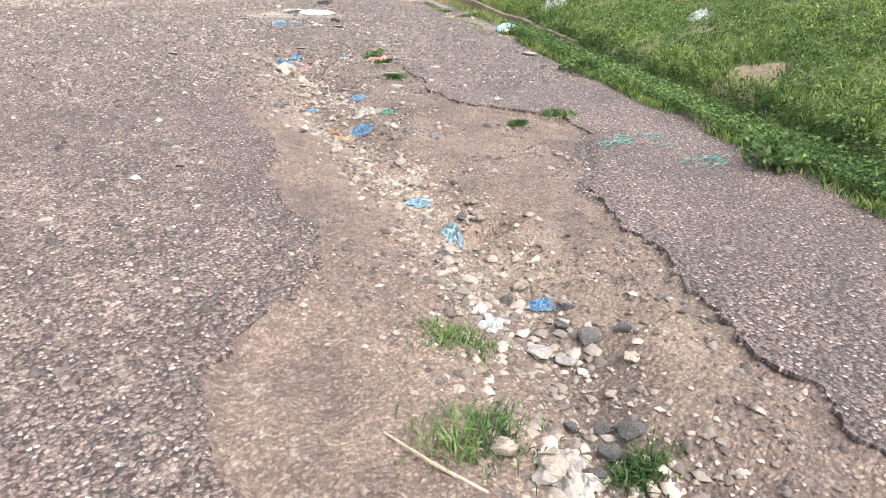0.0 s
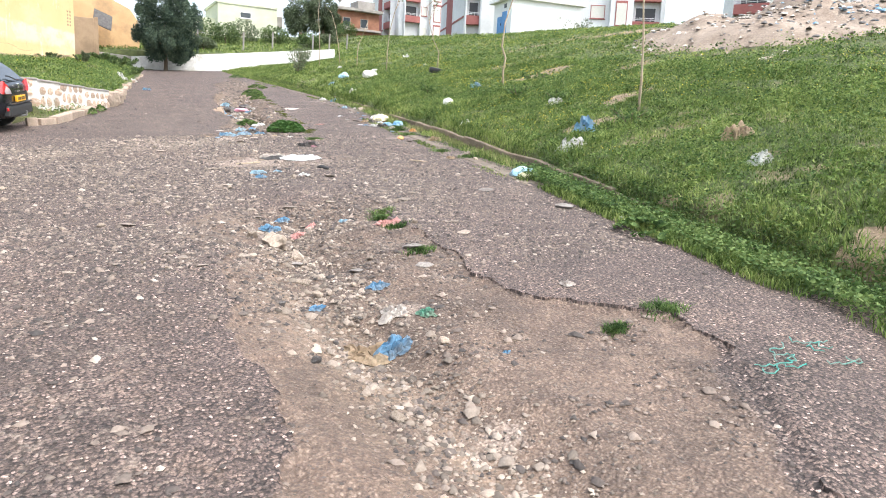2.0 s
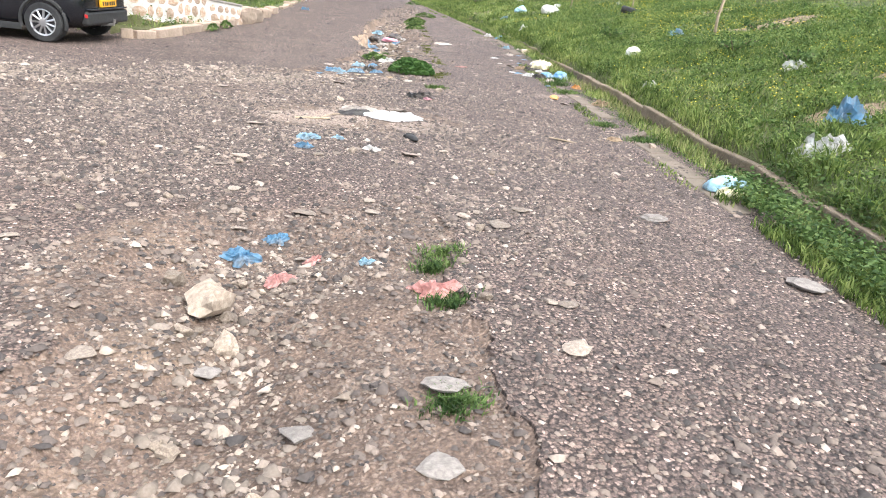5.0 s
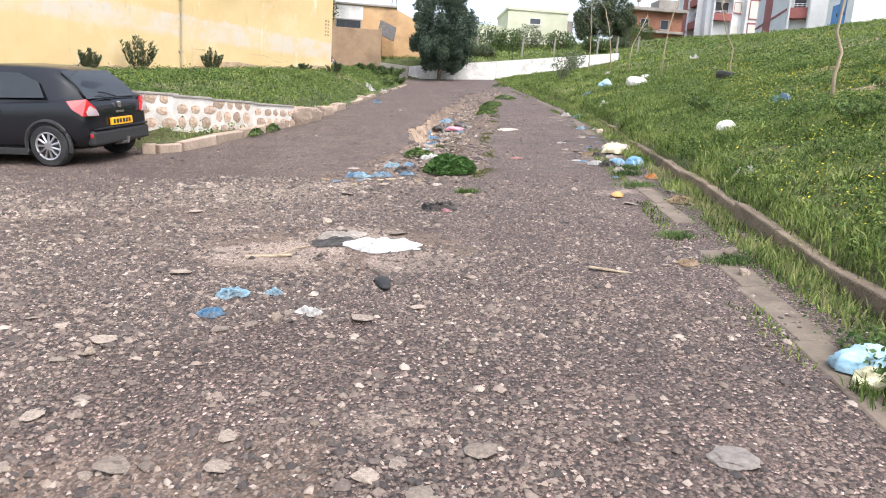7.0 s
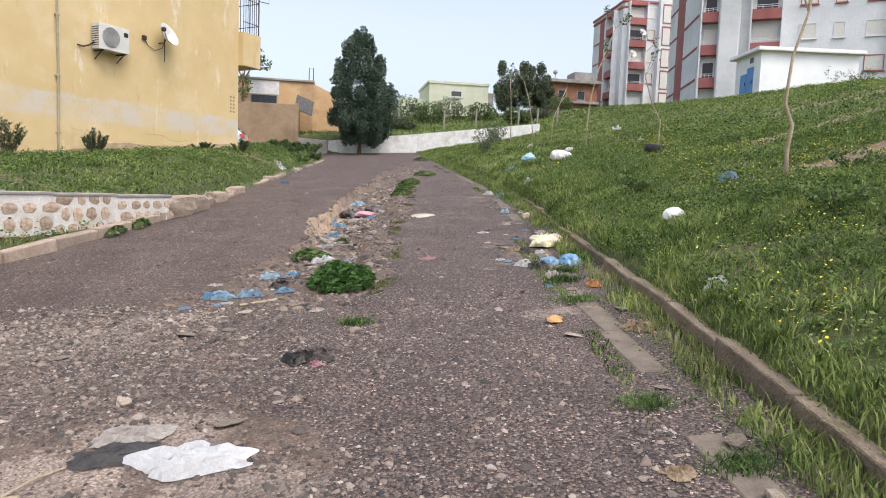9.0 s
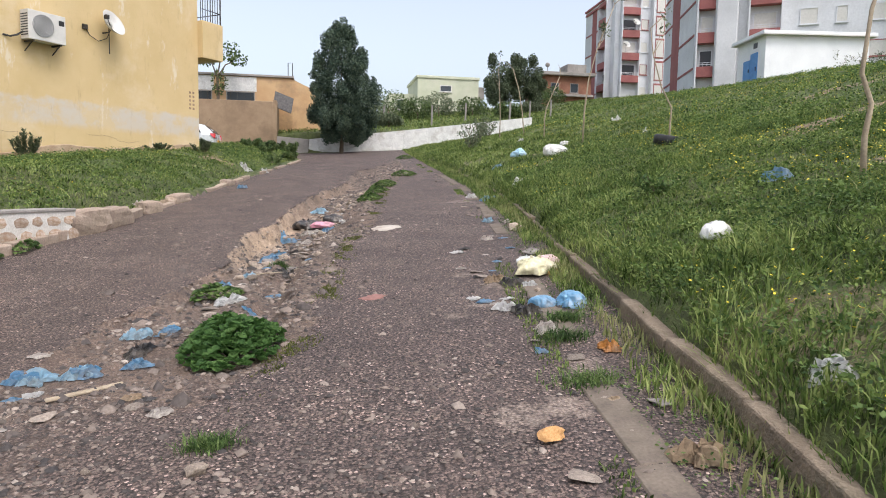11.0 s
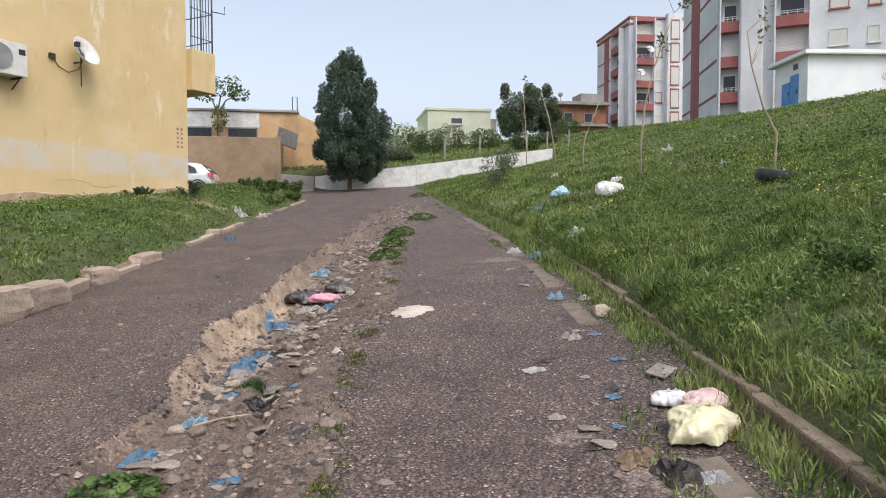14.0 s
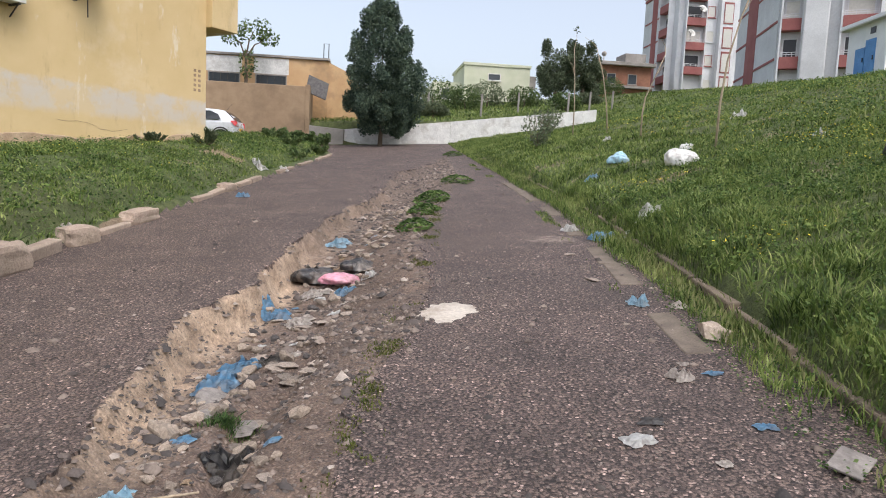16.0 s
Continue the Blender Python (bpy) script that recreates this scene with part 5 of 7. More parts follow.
    for k in range(4):
        part("boot_letter_bar", boxed(-0.64, -0.1 + 0.055 * k, 0.755, -0.612, -0.06 + 0.055 * k, 0.785), M["chrome"], t)
    bm = bmesh.new()
    tube(bm, [(-0.59, 0.0, 1.0), (-0.545, 0.2, 1.06), (-0.535, 0.32, 1.07)], 0.012, 5)
    part("wiper", bm, M["ink"], t)
    bm = bmesh.new()
    tube(bm, [(-0.02, 0, 1.44), (-0.25, 0, 1.72)], 0.006, 5)
    part("aerial", bm, M["ink"], t)
    bm = bmesh.new()
    tube(bm, [(-0.5, 0.0, 0.27), (-0.72, 0.0, 0.3), (-0.74, 0.0, 0.38)], 0.025, 6)
    part("tow_hitch", bm, M["alloy"], t)
    return t


def on_slope(x, y, yaw):
    z = float(plane(x, y))
    n = Vector((-0.0631, -0.0811, 1)).normalized()
    f = Vector((math.cos(yaw), math.sin(yaw), 0))
    f = (f - n * f.dot(n)).normalized()
    l = n.cross(f)
    return Matrix(((f.x, l.x, n.x, x), (f.y, l.y, n.y, y), (f.z, l.z, n.z, z), (0, 0, 0, 1)))


make_car("hatchback_car", on_slope(-1.08, 18.32, radians(167)) @ Matrix.Scale(0.94, 4), "black hatchback car parked at the kerb, dusty", M["carpaint"])
gz = ground(-1.6, 50.0)
make_car("parked_car", pose(-1.0, 50.2, gz - 0.05, 0, 0, 176) @ Matrix.Scale(1.1, 4), "silver-white car parked behind a yellow house", M["whitecar"])

# ================= vegetation =================
rng = np.random.default_rng(7)


def blades(name, pos, h, w, mat, lean=0.5, label="", category="grass", yaw=None):
    """Many leaning grass blades as one mesh; pos are root points."""
    n = len(pos)
    if yaw is None:
        yaw = rng.uniform(0, 2 * np.pi, n)
    face = yaw + rng.normal(0, 0.5, n) + np.pi / 2
    ln = np.abs(rng.normal(lean, lean * 0.5, n)) * h
    d = np.stack([np.cos(yaw), np.sin(yaw), np.zeros(n)], 1)
    s = np.stack([np.cos(face), np.sin(face), np.zeros(n)], 1) * (w * 0.6)[:, None]
    up = np.array([0, 0, 1.0])
    mid = pos + d * (ln * 0.3)[:, None] + up * (h * 0.5)[:, None]
    tip = pos + d * ln[:, None] + up * (h * 0.95)[:, None]
    co = np.stack([pos - up * 0.02, mid + s, tip, mid - s], 1).reshape(-1, 3)
    b = (np.arange(n) * 4)[:, None]
    tri = np.concatenate([b + [0, 1, 3], b + [1, 2, 3]], 1).reshape(-1, 3)
    ob = quads_object(name, co, tri, mat)
    return tagged(ob, label, category, kind="stuff")


def tufts(name, cents, each, r, h, w, mat, lean, label):
    """Bunches of blades that fan out from their own roots; h is one height a bunch."""
    off = rng.normal(size=(len(cents), each, 2)) * (r * (0.5 + h / h.mean()))[:, None, None]
    p = (cents[:, None, :2] + off).reshape(-1, 2)
    yaw = np.arctan2(off[..., 1], off[..., 0]).ravel() + rng.normal(0, 0.55, len(p))
    hh = np.repeat(h, each) * rng.uniform(0.45, 1.15, len(p))
    p = np.concatenate([p, height(p[:, 0], p[:, 1])[0][:, None]], 1)
    return blades(name, p, hh, rng.uniform(w * 0.6, w * 1.4, len(p)), mat, lean, label, yaw=yaw)


def scatter(n, x0, x1, y0, y1, keep):
    p = np.stack([rng.uniform(x0, x1, n), rng.uniform(y0, y1, n)], 1)
    k = keep(p[:, 0], p[:, 1])
    p = p[rng.uniform(0, 1, n) < k]
    z = height(p[:, 0], p[:, 1])[0]
    return np.concatenate([p, z[:, None]], 1)


def turf(x, y):
    clump = 0.55 + 0.45 * smooth(0.35, 0.6, fbm(x * 1.7, y * 1.7, 41))
    return (1 - 0.93 * bare(x, y)) * clump


def on_right(lo, hi):
    return lambda x, y: turf(x, y) * ((x - kerb_r(y) > lo) & (x - kerb_r(y) < hi))


def on_left(lo, hi):
    return lambda x, y: turf(x, y) * ((edge_l(x, y) > lo) & (edge_l(x, y) < hi)) * (np.hypot(x + 1.3, y - 50.2) > 2.2)


def tall(p, a, b):
    return rng.uniform(a, b, len(p)) * (0.6 + 0.8 * fbm(p[:, 0] * 0.8, p[:, 1] * 0.8, 43))


def lush(x, y):
    """Where the bank grass stands tall: beside the kerb, and in drifts."""
    return 0.55 + 0.55 * (1 - smooth(0.5, 1.8, x - kerb_r(y))) * smooth(9, 13, y) + 0.75 * smooth(0.45, 0.68, fbm(x * 0.55, y * 0.55, 44))


p = scatter(140000, 5.0, 13.5, 2.5, 27, on_right(0.1, 5.5))
blades("grass", p, tall(p, 0.02, 0.08), rng.uniform(0.005, 0.012, len(p)), M["grass"], 0.9, "short spring grass on the bank beside the street")
p = scatter(90000, 4.6, 10.5, 2.5, 18, on_right(0.12, 4.0))
blades("grass", p, tall(p, 0.02, 0.07), rng.uniform(0.005, 0.011, len(p)), M["grass"], 1.1, "dense low turf near the kerb")
p = scatter(70000, 4.6, 10.5, 2.5, 18, on_right(0.12, 4.0))
lowest = p
c = scatter(8500, 5.0, 13.5, 2.5, 27, on_right(0.12, 5.5))
tufts("grass_bunches", c, 26, 0.035, rng.uniform(0.04, 0.13, len(c)) * lush(c[:, 0], c[:, 1]), 0.010, M["grass"], 0.85, "uneven bunches of taller grass on the bank")
p = scatter(90000, 8.0, 30, 1.0, 58, on_right(4.5, 20))
blades("grass", p, tall(p, 0.025, 0.085), rng.uniform(0.012, 0.032, len(p)), M["grass"], 1.2, "rough grass over the upper slope")
c = scatter(6500, 9.0, 26, 2.0, 56, on_right(4.8, 15))
tufts("grass_bunches", c, 14, 0.06, rng.uniform(0.04, 0.12, len(c)) * lush(c[:, 0], c[:, 1]), 0.022, M["grass"], 1.0, "rough bunches of grass over the upper slope")
p = scatter(30000, 20, 70, 0, 100, on_right(12, 60))
blades("grass", p, tall(p, 0.05, 0.15), rng.uniform(0.05, 0.1, len(p)), M["grass"], 1.2, "distant grass on the hilltop")
p = scatter(40000, 8.8, 12.5, 27, 56, on_right(0.1, 4.5))
blades("grass", p, tall(p, 0.035, 0.12), rng.uniform(0.01, 0.024, len(p)), M["grass"], 0.9, "grass along the far part of the kerb")
c = scatter(5200, 8.6, 15, 26, 56, on_right(0.1, 5.2))
tufts("grass_bunches", c, 14, 0.05, rng.uniform(0.04, 0.15, len(c)), 0.018, M["grass"], 0.8, "bunches of grass along the far part of the kerb")
p = scatter(70000, -9, 5.0, 19.0, 50, on_left(0.15, 9))
blades("grass", p, tall(p, 0.03, 0.10), rng.uniform(0.009, 0.022, len(p)), M["grass"], 0.9, "weedy grass on the verge before the yellow house")
c = scatter(4600, -8, 5.0, 19.0, 50, on_left(0.25, 9))
tufts("grass_bunches", c, 18, 0.05, rng.uniform(0.05, 0.17, len(c)) * (0.5 + fbm(c[:, 0] * 0.5, c[:, 1] * 0.5, 45)), 0.017, M["grass"], 0.8, "uneven bunches of weedy grass on the verge")
p = scatter(40000, -12, 34, 50, 84, lambda x, y: height(x, y)[2] * (y > 57.4 - 0.11 * (x - 8)) * 0.9)
blades("grass", p, tall(p, 0.08, 0.25), rng.uniform(0.04, 0.09, len(p)), M["grass"], 1.0, "garden weeds above the white wall")
# taller fringe and seeding heads along the kerb, and weeds in the gutter
def strip(n, lo, hi, y0, y1, patchy, seed, line=kerb_r):
    """Points along a line beside the street, in patches."""
    y = rng.uniform(y0, y1, n)
    x = line(y) + rng.uniform(lo, hi, n)
    k = rng.uniform(0, 1, n) < smooth(patchy, patchy + 0.14, fbm(x * 1.2, y * 0.9, seed))
    return np.stack([x[k], y[k], height(x[k], y[k])[0]], 1)


def lip(y):
    return np.interp(y, [15.6, 17.3, 19.4, 22, 24, 28.6, 35.5], [4.3, 4.86, 5.06, 5.45, 5.85, 6.5, 7.7])


for (n, lo, hi, y0, y1, patchy, sd, h0, h1, lab) in (
        (17000, -0.08, 0.3, 2, 30, 0.34, 51, 0.04, 0.13, "uneven grass fringe growing over the kerb"),
        (16000, -0.45, 0.16, 24, 56, 0.22, 57, 0.06, 0.18, "grass hiding the far kerb"),
        (26000, -0.62, 0.05, 1, 10.6, 0.26, 52, 0.03, 0.12, "grass spreading from the kerb onto the street"),
        (7000, -0.84, -0.66, 10, 40, 0.52, 55, 0.015, 0.05, "grass in the joint beside the gutter"),
        (15000, -0.34, -0.03, 9, 40, 0.36, 56, 0.03, 0.11, "weeds between the gutter and the kerb")):
    p = strip(n, lo, hi, y0, y1, patchy, sd)
    blades("grass", p, tall(p, h0, h1), rng.uniform(0.005, 0.013, len(p)), M["grass"], 0.55, lab)
p = strip(7000, -0.30, 0.0, 9, 42, 0.36, 53)
blades("seeding_grass", p, tall(p, 0.06, 0.14), rng.uniform(0.008, 0.016, len(p)), M["straw"], 0.3, "pale seeding grass stalks along the kerb")
p = scatter(9000, 5.0, 22, 3, 36, on_right(0.2, 12))
blades("seeding_grass", p, tall(p, 0.08, 0.2), rng.uniform(0.005, 0.012, len(p)), M["straw"], 0.5, "pale dry stalks among the bank grass")
p = strip(60000, -0.2, 0.16, 15.6, 34, 0.40, 54, lip)
p = p[rng.uniform(0, 1, len(p)) < smooth(0.46, 0.62, fbm(p[:, 0] * 5, p[:, 1] * 3.5, 59)) * np.exp(-((p[:, 0] - lip(p[:, 1])) / 0.1) ** 2)]
blades("moss_grass", p, rng.uniform(0.006, 0.026, len(p)), rng.uniform(0.005, 0.010, len(p)), M["moss"], 0.8, "mossy short grass on the lip of the channel")


def leaf_cloud(centres, radii, n, size, hollow=0.45):
    """Corners of many small leaves within lobes; uneven, with gaps."""
    centres, radii = np.array(centres, float), np.array(radii, float)
    w = np.prod(radii, 1) ** (2 / 3)
    which = rng.choice(len(centres), n, p=w / w.sum())
    d = rng.normal(size=(n, 3))
    d /= np.linalg.norm(d, axis=1)[:, None]
    r = rng.uniform(hollow ** 3, 1, n) ** (1 / 3)
    lump = 0.72 + 0.5 * fbm(d[:, 0] * 2.5 + which * 3.1, d[:, 2] * 2.5 + d[:, 1] * 1.7, 61)
    pos = centres[which] + d * radii[which] * (r * lump)[:, None]
    a = rng.normal(size=(n, 3))
    a /= np.linalg.norm(a, axis=1)[:, None]
    b = np.cross(a, rng.normal(size=(n, 3)))
    b /= np.linalg.norm(b, axis=1)[:, None]
    s = size * rng.uniform(0.6, 1.4, n)[:, None]
    return np.stack([pos - a * s * 0.5, pos + b * s * 0.28, pos + a * s * 0.6, pos - b * s * 0.28], 1).reshape(-1, 3)


def leaves(name, co, mat, parent, label=""):
    n = len(co) // 4
    ob = quads_object(name, co, np.arange(n * 4).reshape(-1, 4), mat)
    ob.parent = parent
    if label:
        ob["label"] = label
    return ob


def tree(name, x, y, z, label, trunk, limbs, lobes, n, size, mat, category="tree", group=""):
    """A tapered trunk with limbs to each lobe, and a crown of many leaves."""
    t = thing(name, pose(x, y, z), label, category, group)
    hgt, r = trunk
    bm = bmesh.new()
    rn = random.Random(int(abs(x * 10)))
    tube(bm, [(0, 0, -0.3), (0.04, 0, hgt * 0.5), (0.0, 0.05, hgt)], [r * 1.25, r, r * 0.75], 9)
    part("trunk", bm, M["bark"], t, smooth_shade=True)
    cs, rs = [c for c, _ in lobes], [q for _, q in lobes]
    for c in cs[:limbs]:
        bm = bmesh.new()
        tube(bm, [(0, 0.03, hgt * 0.85), (c[0] * 0.4, c[1] * 0.4, hgt + (c[2] - hgt) * 0.5), c], [r * 0.6, r * 0.4, r * 0.12], 6)
        part("limb", bm, M["bark"], t)
    leaves("crown", leaf_cloud(cs, rs, n, size), mat, t)
    return t


rn = random.Random(3)
lobes = [((0.0, 0, 2.6), (1.6, 1.5, 1.4)), ((0, 0, 4.4), (1.4, 1.3, 1.6)), ((0, 0.1, 6.1), (0.7, 0.7, 1.4)), ((1.0, 0.2, 3.0), (1.1, 1.1, 1.6)), ((-0.9, 0, 2.6), (1.0, 1.0, 1.2))]
for k in range(190):
    zz = 0.95 + 7.0 * rn.random() ** 1.25
    ww_ = float(np.interp(zz, [0.9, 1.4, 2.2, 3.4, 4.8, 6.2, 7.3, 8.0], [1.1, 1.75, 2.25, 2.4, 2.05, 1.4, 0.75, 0.2])) * rn.uniform(0.72, 1.03)
    a = rn.uniform(0, 6.28)
    q = rn.uniform(0.2, 0.42)
    lobes.append(((ww_ * math.cos(a) * 0.9 + (0.2 if zz < 4.5 else 0), ww_ * math.sin(a) * 0.9, zz), (q, q, q * rn.uniform(1.0, 1.8))))
tree("street_tree", 6.35, 55.3, ground(6.35, 55.3), "dense dark green tree standing before a white wall", (1.4, 0.12), 5, lobes, 62000, 0.12, M["leaf_dark"])
for (x, y, s) in ((23.4, 80, 0.9), (26.4, 81, 0.88)):
    rn = random.Random(int(x * 10))
    lobes = [((0, 0, 3.6 * s), (1.5, 1.5, 2.2 * s)), ((-0.8, 0, 2.4), (1.2, 1.2, 1.5)), ((0.8, 0.3, 2.6), (1.1, 1.1, 1.6))]
    for k in range(22):
        a, zz = rn.uniform(0, 6.28), rn.uniform(1.2, 6.2 * s)
        w = 1.75 * math.sqrt(max(0.06, 1 - ((zz - 2.9) / 3.4) ** 2)) * rn.uniform(0.8, 1.1)
        lobes.append(((w * math.cos(a), w * math.sin(a), zz), (0.5, 0.5, 0.6)))
    tree("garden_tree", x, y, ground(x, y), "broad dark tree beyond the gardens", (1.6, 0.2), 5, lobes, 17000, 0.16, M["leaf_feather"], group="garden trees")
for k, (x, y, r, h) in enumerate(((8.5, 66, 1.6, 2.2), (11.0, 72, 1.8, 2.4), (13.3, 70, 1.3, 1.8), (16.0, 75, 1.5, 2.0), (19.0, 74, 1.4, 1.6), (20.8, 68, 1.2, 1.3), (10.0, 62, 1.0, 0.9), (29.0, 86, 1.8, 2.3), (32.5, 90, 1.5, 1.9), (26.0, 78, 1.2, 1.0))):
    g = ground(x, y)
    tree("garden_shrub", x, y, g, "leafy green shrub in the gardens above the wall", (h * 0.4, 0.06), 3, [((0, 0, h * 0.6), (r, r * 0.8, h * 0.55)), ((r * 0.6, 0.2, h * 0.45), (r * 0.6, r * 0.6, h * 0.45)), ((-r * 0.6, 0, h * 0.5), (r * 0.6, r * 0.6, h * 0.5))], 2200, 0.15, M["leaf_mid"] if k % 3 else M["leaf_grey"], "shrub", "garden shrubs")
tree("yard_tree", -1.6, 59.3, 7.0, "thin open-crowned tree in the yard of an orange house", (3.2, 0.1), 4, [((0.5, 0, 4.4), (1.1, 0.9, 0.7)), ((-0.8, 0, 4.0), (0.8, 0.8, 0.6)), ((1.3, 0, 3.9), (0.7, 0.6, 0.5)), ((0.1, 0, 2.4), (0.6, 0.5, 0.9))], 700, 0.2, M["leaf_mid"])


def shrub(name, x, y, h, spread_r, n, size, mat, label, group=""):
    """A spiky shrub: stems fanning out with leaves along them."""
    t = thing(name, pose(x, y, ground(x, y) - 0.03), label, "shrub", group)
    rn = random.Random(int(x * 31 + y * 7))
    cs = []
    for k in range(9):
        bm = bmesh.new()
        a, l = rn.uniform(0, 6.28), rn.uniform(0.5, 1.0)
        e = Vector((math.cos(a) * spread_r * l * 0.8, math.sin(a) * spread_r * l * 0.8, h * rn.uniform(0.55, 1.0)))
        tube(bm, [(0, 0, 0), e * 0.5 + Vector((0, 0, 0.08 * h)), e], [0.012, 0.009, 0.004], 5)
        part("stem", bm, M["bark"], t)
        for f in (0.45, 0.7, 0.92):
            cs.append((e * f, (0.14 * h + 0.05, 0.14 * h + 0.05, 0.15 * h + 0.04)))
    leaves("foliage", leaf_cloud([tuple(c) for c, _ in cs], [r for _, r in cs], n, size, 0.2), mat, t)
    return t


def upright_shrub(name, x, y, h, spread_r, label, group):
    """Upright stems set all round with narrow rising leaves, like bottle brushes."""
    t = thing(name, pose(x, y, ground(x, y) - 0.04), label, "shrub", group)
    rn = random.Random(int(x * 31 + y * 7))
    co = []
    for k in range(16):
        bm = bmesh.new()
        a, l = rn.uniform(0, 6.28), rn.uniform(0.1, 1.0)
        e = Vector((math.cos(a) * spread_r * l, math.sin(a) * spread_r * l, h * (1.05 - 0.4 * l) * rn.uniform(0.8, 1.05)))
        mid_p = Vector((e.x * 0.65, e.y * 0.65, e.z * 0.4))
        tube(bm, [(0, 0, 0), mid_p, e], [0.014, 0.011, 0.004], 5)
        part("stem", bm, M["bark"], t)
        for j in range(70):
            f = rn.uniform(0.25, 1.0)
            base_p = mid_p.lerp(e, (f - 0.4) / 0.6) if f > 0.4 else mid_p * (f / 0.4)
            q = rn.uniform(0, 6.28)
            d = Vector((math.cos(q), math.sin(q), rn.uniform(0.5, 1.3))).normalized()
            w = d.cross(Vector((0, 0, 1))).normalized() * 0.02
            ln = rn.uniform(0.08, 0.15) * (0.7 + 0.4 * h)
            co += [base_p, base_p + d * ln * 0.5 + w, base_p + d * ln, base_p + d * ln * 0.5 - w]
    leaves("foliage", np.array([tuple(v) for v in co]), M["leaf_grey"], t)
    return t


for (x, y, h, r) in ((-2.9, 32.4, 0.8, 0.42), (-4.6, 30.1, 1.15, 0.7), (-5.6, 28.9, 0.7, 0.45), (0.9, 37.2, 0.5, 0.4), (-0.3, 36.2, 0.3, 0.5)):
    upright_shrub("wall_shrub", x, y, h, r, "spiky grey-green shrub at the foot of a yellow wall", "shrubs by the yellow wall")
for (x, y, h, r) in ((11.4, 40.3, 1.25, 0.8), (12.4, 43.3, 1.3, 0.8), (10.9, 38.5, 0.8, 0.6), (13.5, 46, 1.0, 0.8), (9.1, 20.0, 0.26, 0.5), (4.5, 4.2, 0.24, 0.3), (4.75, 4.5, 0.2, 0.25), (8.1, 11.0, 0.28, 0.45), (8.9, 14.0, 0.25, 0.4), (9.2, 15.8, 0.28, 0.5), (33.4, 45.6, 1.2, 1.2), (34.3, 44.4, 1.0, 1.4), (10.6, 17.2, 0.25, 0.5)):
    shrub("thistle", x, y, h, r, 420, 0.085 if h > 0.5 else 0.055, M["leaf_grey" if h > 0.5 else "leaf_clump"], "grey-green thistle shrub in the grass of the bank", "thistles on the bank")


def weeds(name, p, size, lift, mat, label):
    """Small broad leaves lying at all angles among the blades."""
    n = len(p)
    p = p + np.stack([np.zeros(n), np.zeros(n), rng.uniform(0.01, lift, n)], 1)
    a = rng.normal(size=(n, 3)) * [1, 1, 0.35]
    a /= np.linalg.norm(a, axis=1)[:, None]
    b = np.cross(a, rng.normal(size=(n, 3)) * [0.5, 0.5, 1])
    b /= np.linalg.norm(b, axis=1)[:, None]
    s = size[:, None]
    co = np.stack([p - a * s * 0.5, p + b * s * 0.33, p + a * s * 0.5, p - b * s * 0.33], 1).reshape(-1, 3)
    tagged(quads_object(name, co, np.arange(n * 4).reshape(-1, 4), mat), label, "weeds", kind="stuff")


p = scatter(150000, 5.0, 14.5, 2.5, 28, lambda x, y: on_right(0.08, 6.5)(x, y) * smooth(0.38, 0.58, fbm(x * 1.4 + 5, y * 1.4, 47)))
weeds("clover_weeds", p, rng.uniform(0.018, 0.055, len(p)), 0.115, M["leaf_weed"], "broad-leaved clover and weeds among the bank grass")
p = scatter(80000, 9.0, 26, 1, 50, lambda x, y: on_right(4, 16)(x, y) * smooth(0.38, 0.58, fbm(x * 0.9 + 5, y * 0.9, 48)))
weeds("clover_weeds", p, rng.uniform(0.03, 0.08, len(p)), 0.13, M["leaf_weed"], "patches of broad weeds over the upper slope")
p = scatter(90000, -8, 5, 19, 50, lambda x, y: on_left(0.12, 8)(x, y) * smooth(0.38, 0.58, fbm(x * 1.1 + 5, y * 1.1, 49)))
weeds("clover_weeds", p, rng.uniform(0.025, 0.07, len(p)), 0.14, M["leaf_weed"], "broad-leaved weeds on the verge")
p = strip(26000, -0.5, 0.12, 1.5, 11, 0.22, 59)
p[:, 2] += rng.uniform(0, 0.07, len(p))
weeds("kerb_weeds", p, rng.uniform(0.018, 0.05, len(p)), 0.10, M["leaf_clump"], "dark leafy weeds spilling from the kerb onto the street")
p = strip(16000, -0.5, 0.1, 2, 34, 0.4, 58)
weeds("kerb_weeds", p, rng.uniform(0.012, 0.028, len(p)), 0.07, M["leaf_clump"], "broad-leaved weeds along the kerb")
weeds("clover_weeds", lowest, rng.uniform(0.012, 0.036, len(lowest)), 0.07, M["leaf_weed"], "small clover leaves filling the turf near the kerb")


def rosettes(cents, each, r, h, size, mat, label):
    """Low domes of broad leaves, one plant beside another."""
    q = rng.uniform(0.5, 1.3, len(cents))[:, None]
    rad, a = np.sqrt(rng.uniform(0, 1, (len(cents), each))), rng.uniform(0, 2 * np.pi, (len(cents), each))
    p = np.stack([(cents[:, :1] + r * q * rad * np.cos(a)), (cents[:, 1:2] + r * q * rad * np.sin(a)), cents[:, 2:3] + h * q * (1 - rad * rad) * rng.uniform(0.5, 1.1, rad.shape)], -1).reshape(-1, 3)
    weeds("weed_plants", p, rng.uniform(size * 0.6, size * 1.4, len(p)), 0.03, mat, label)


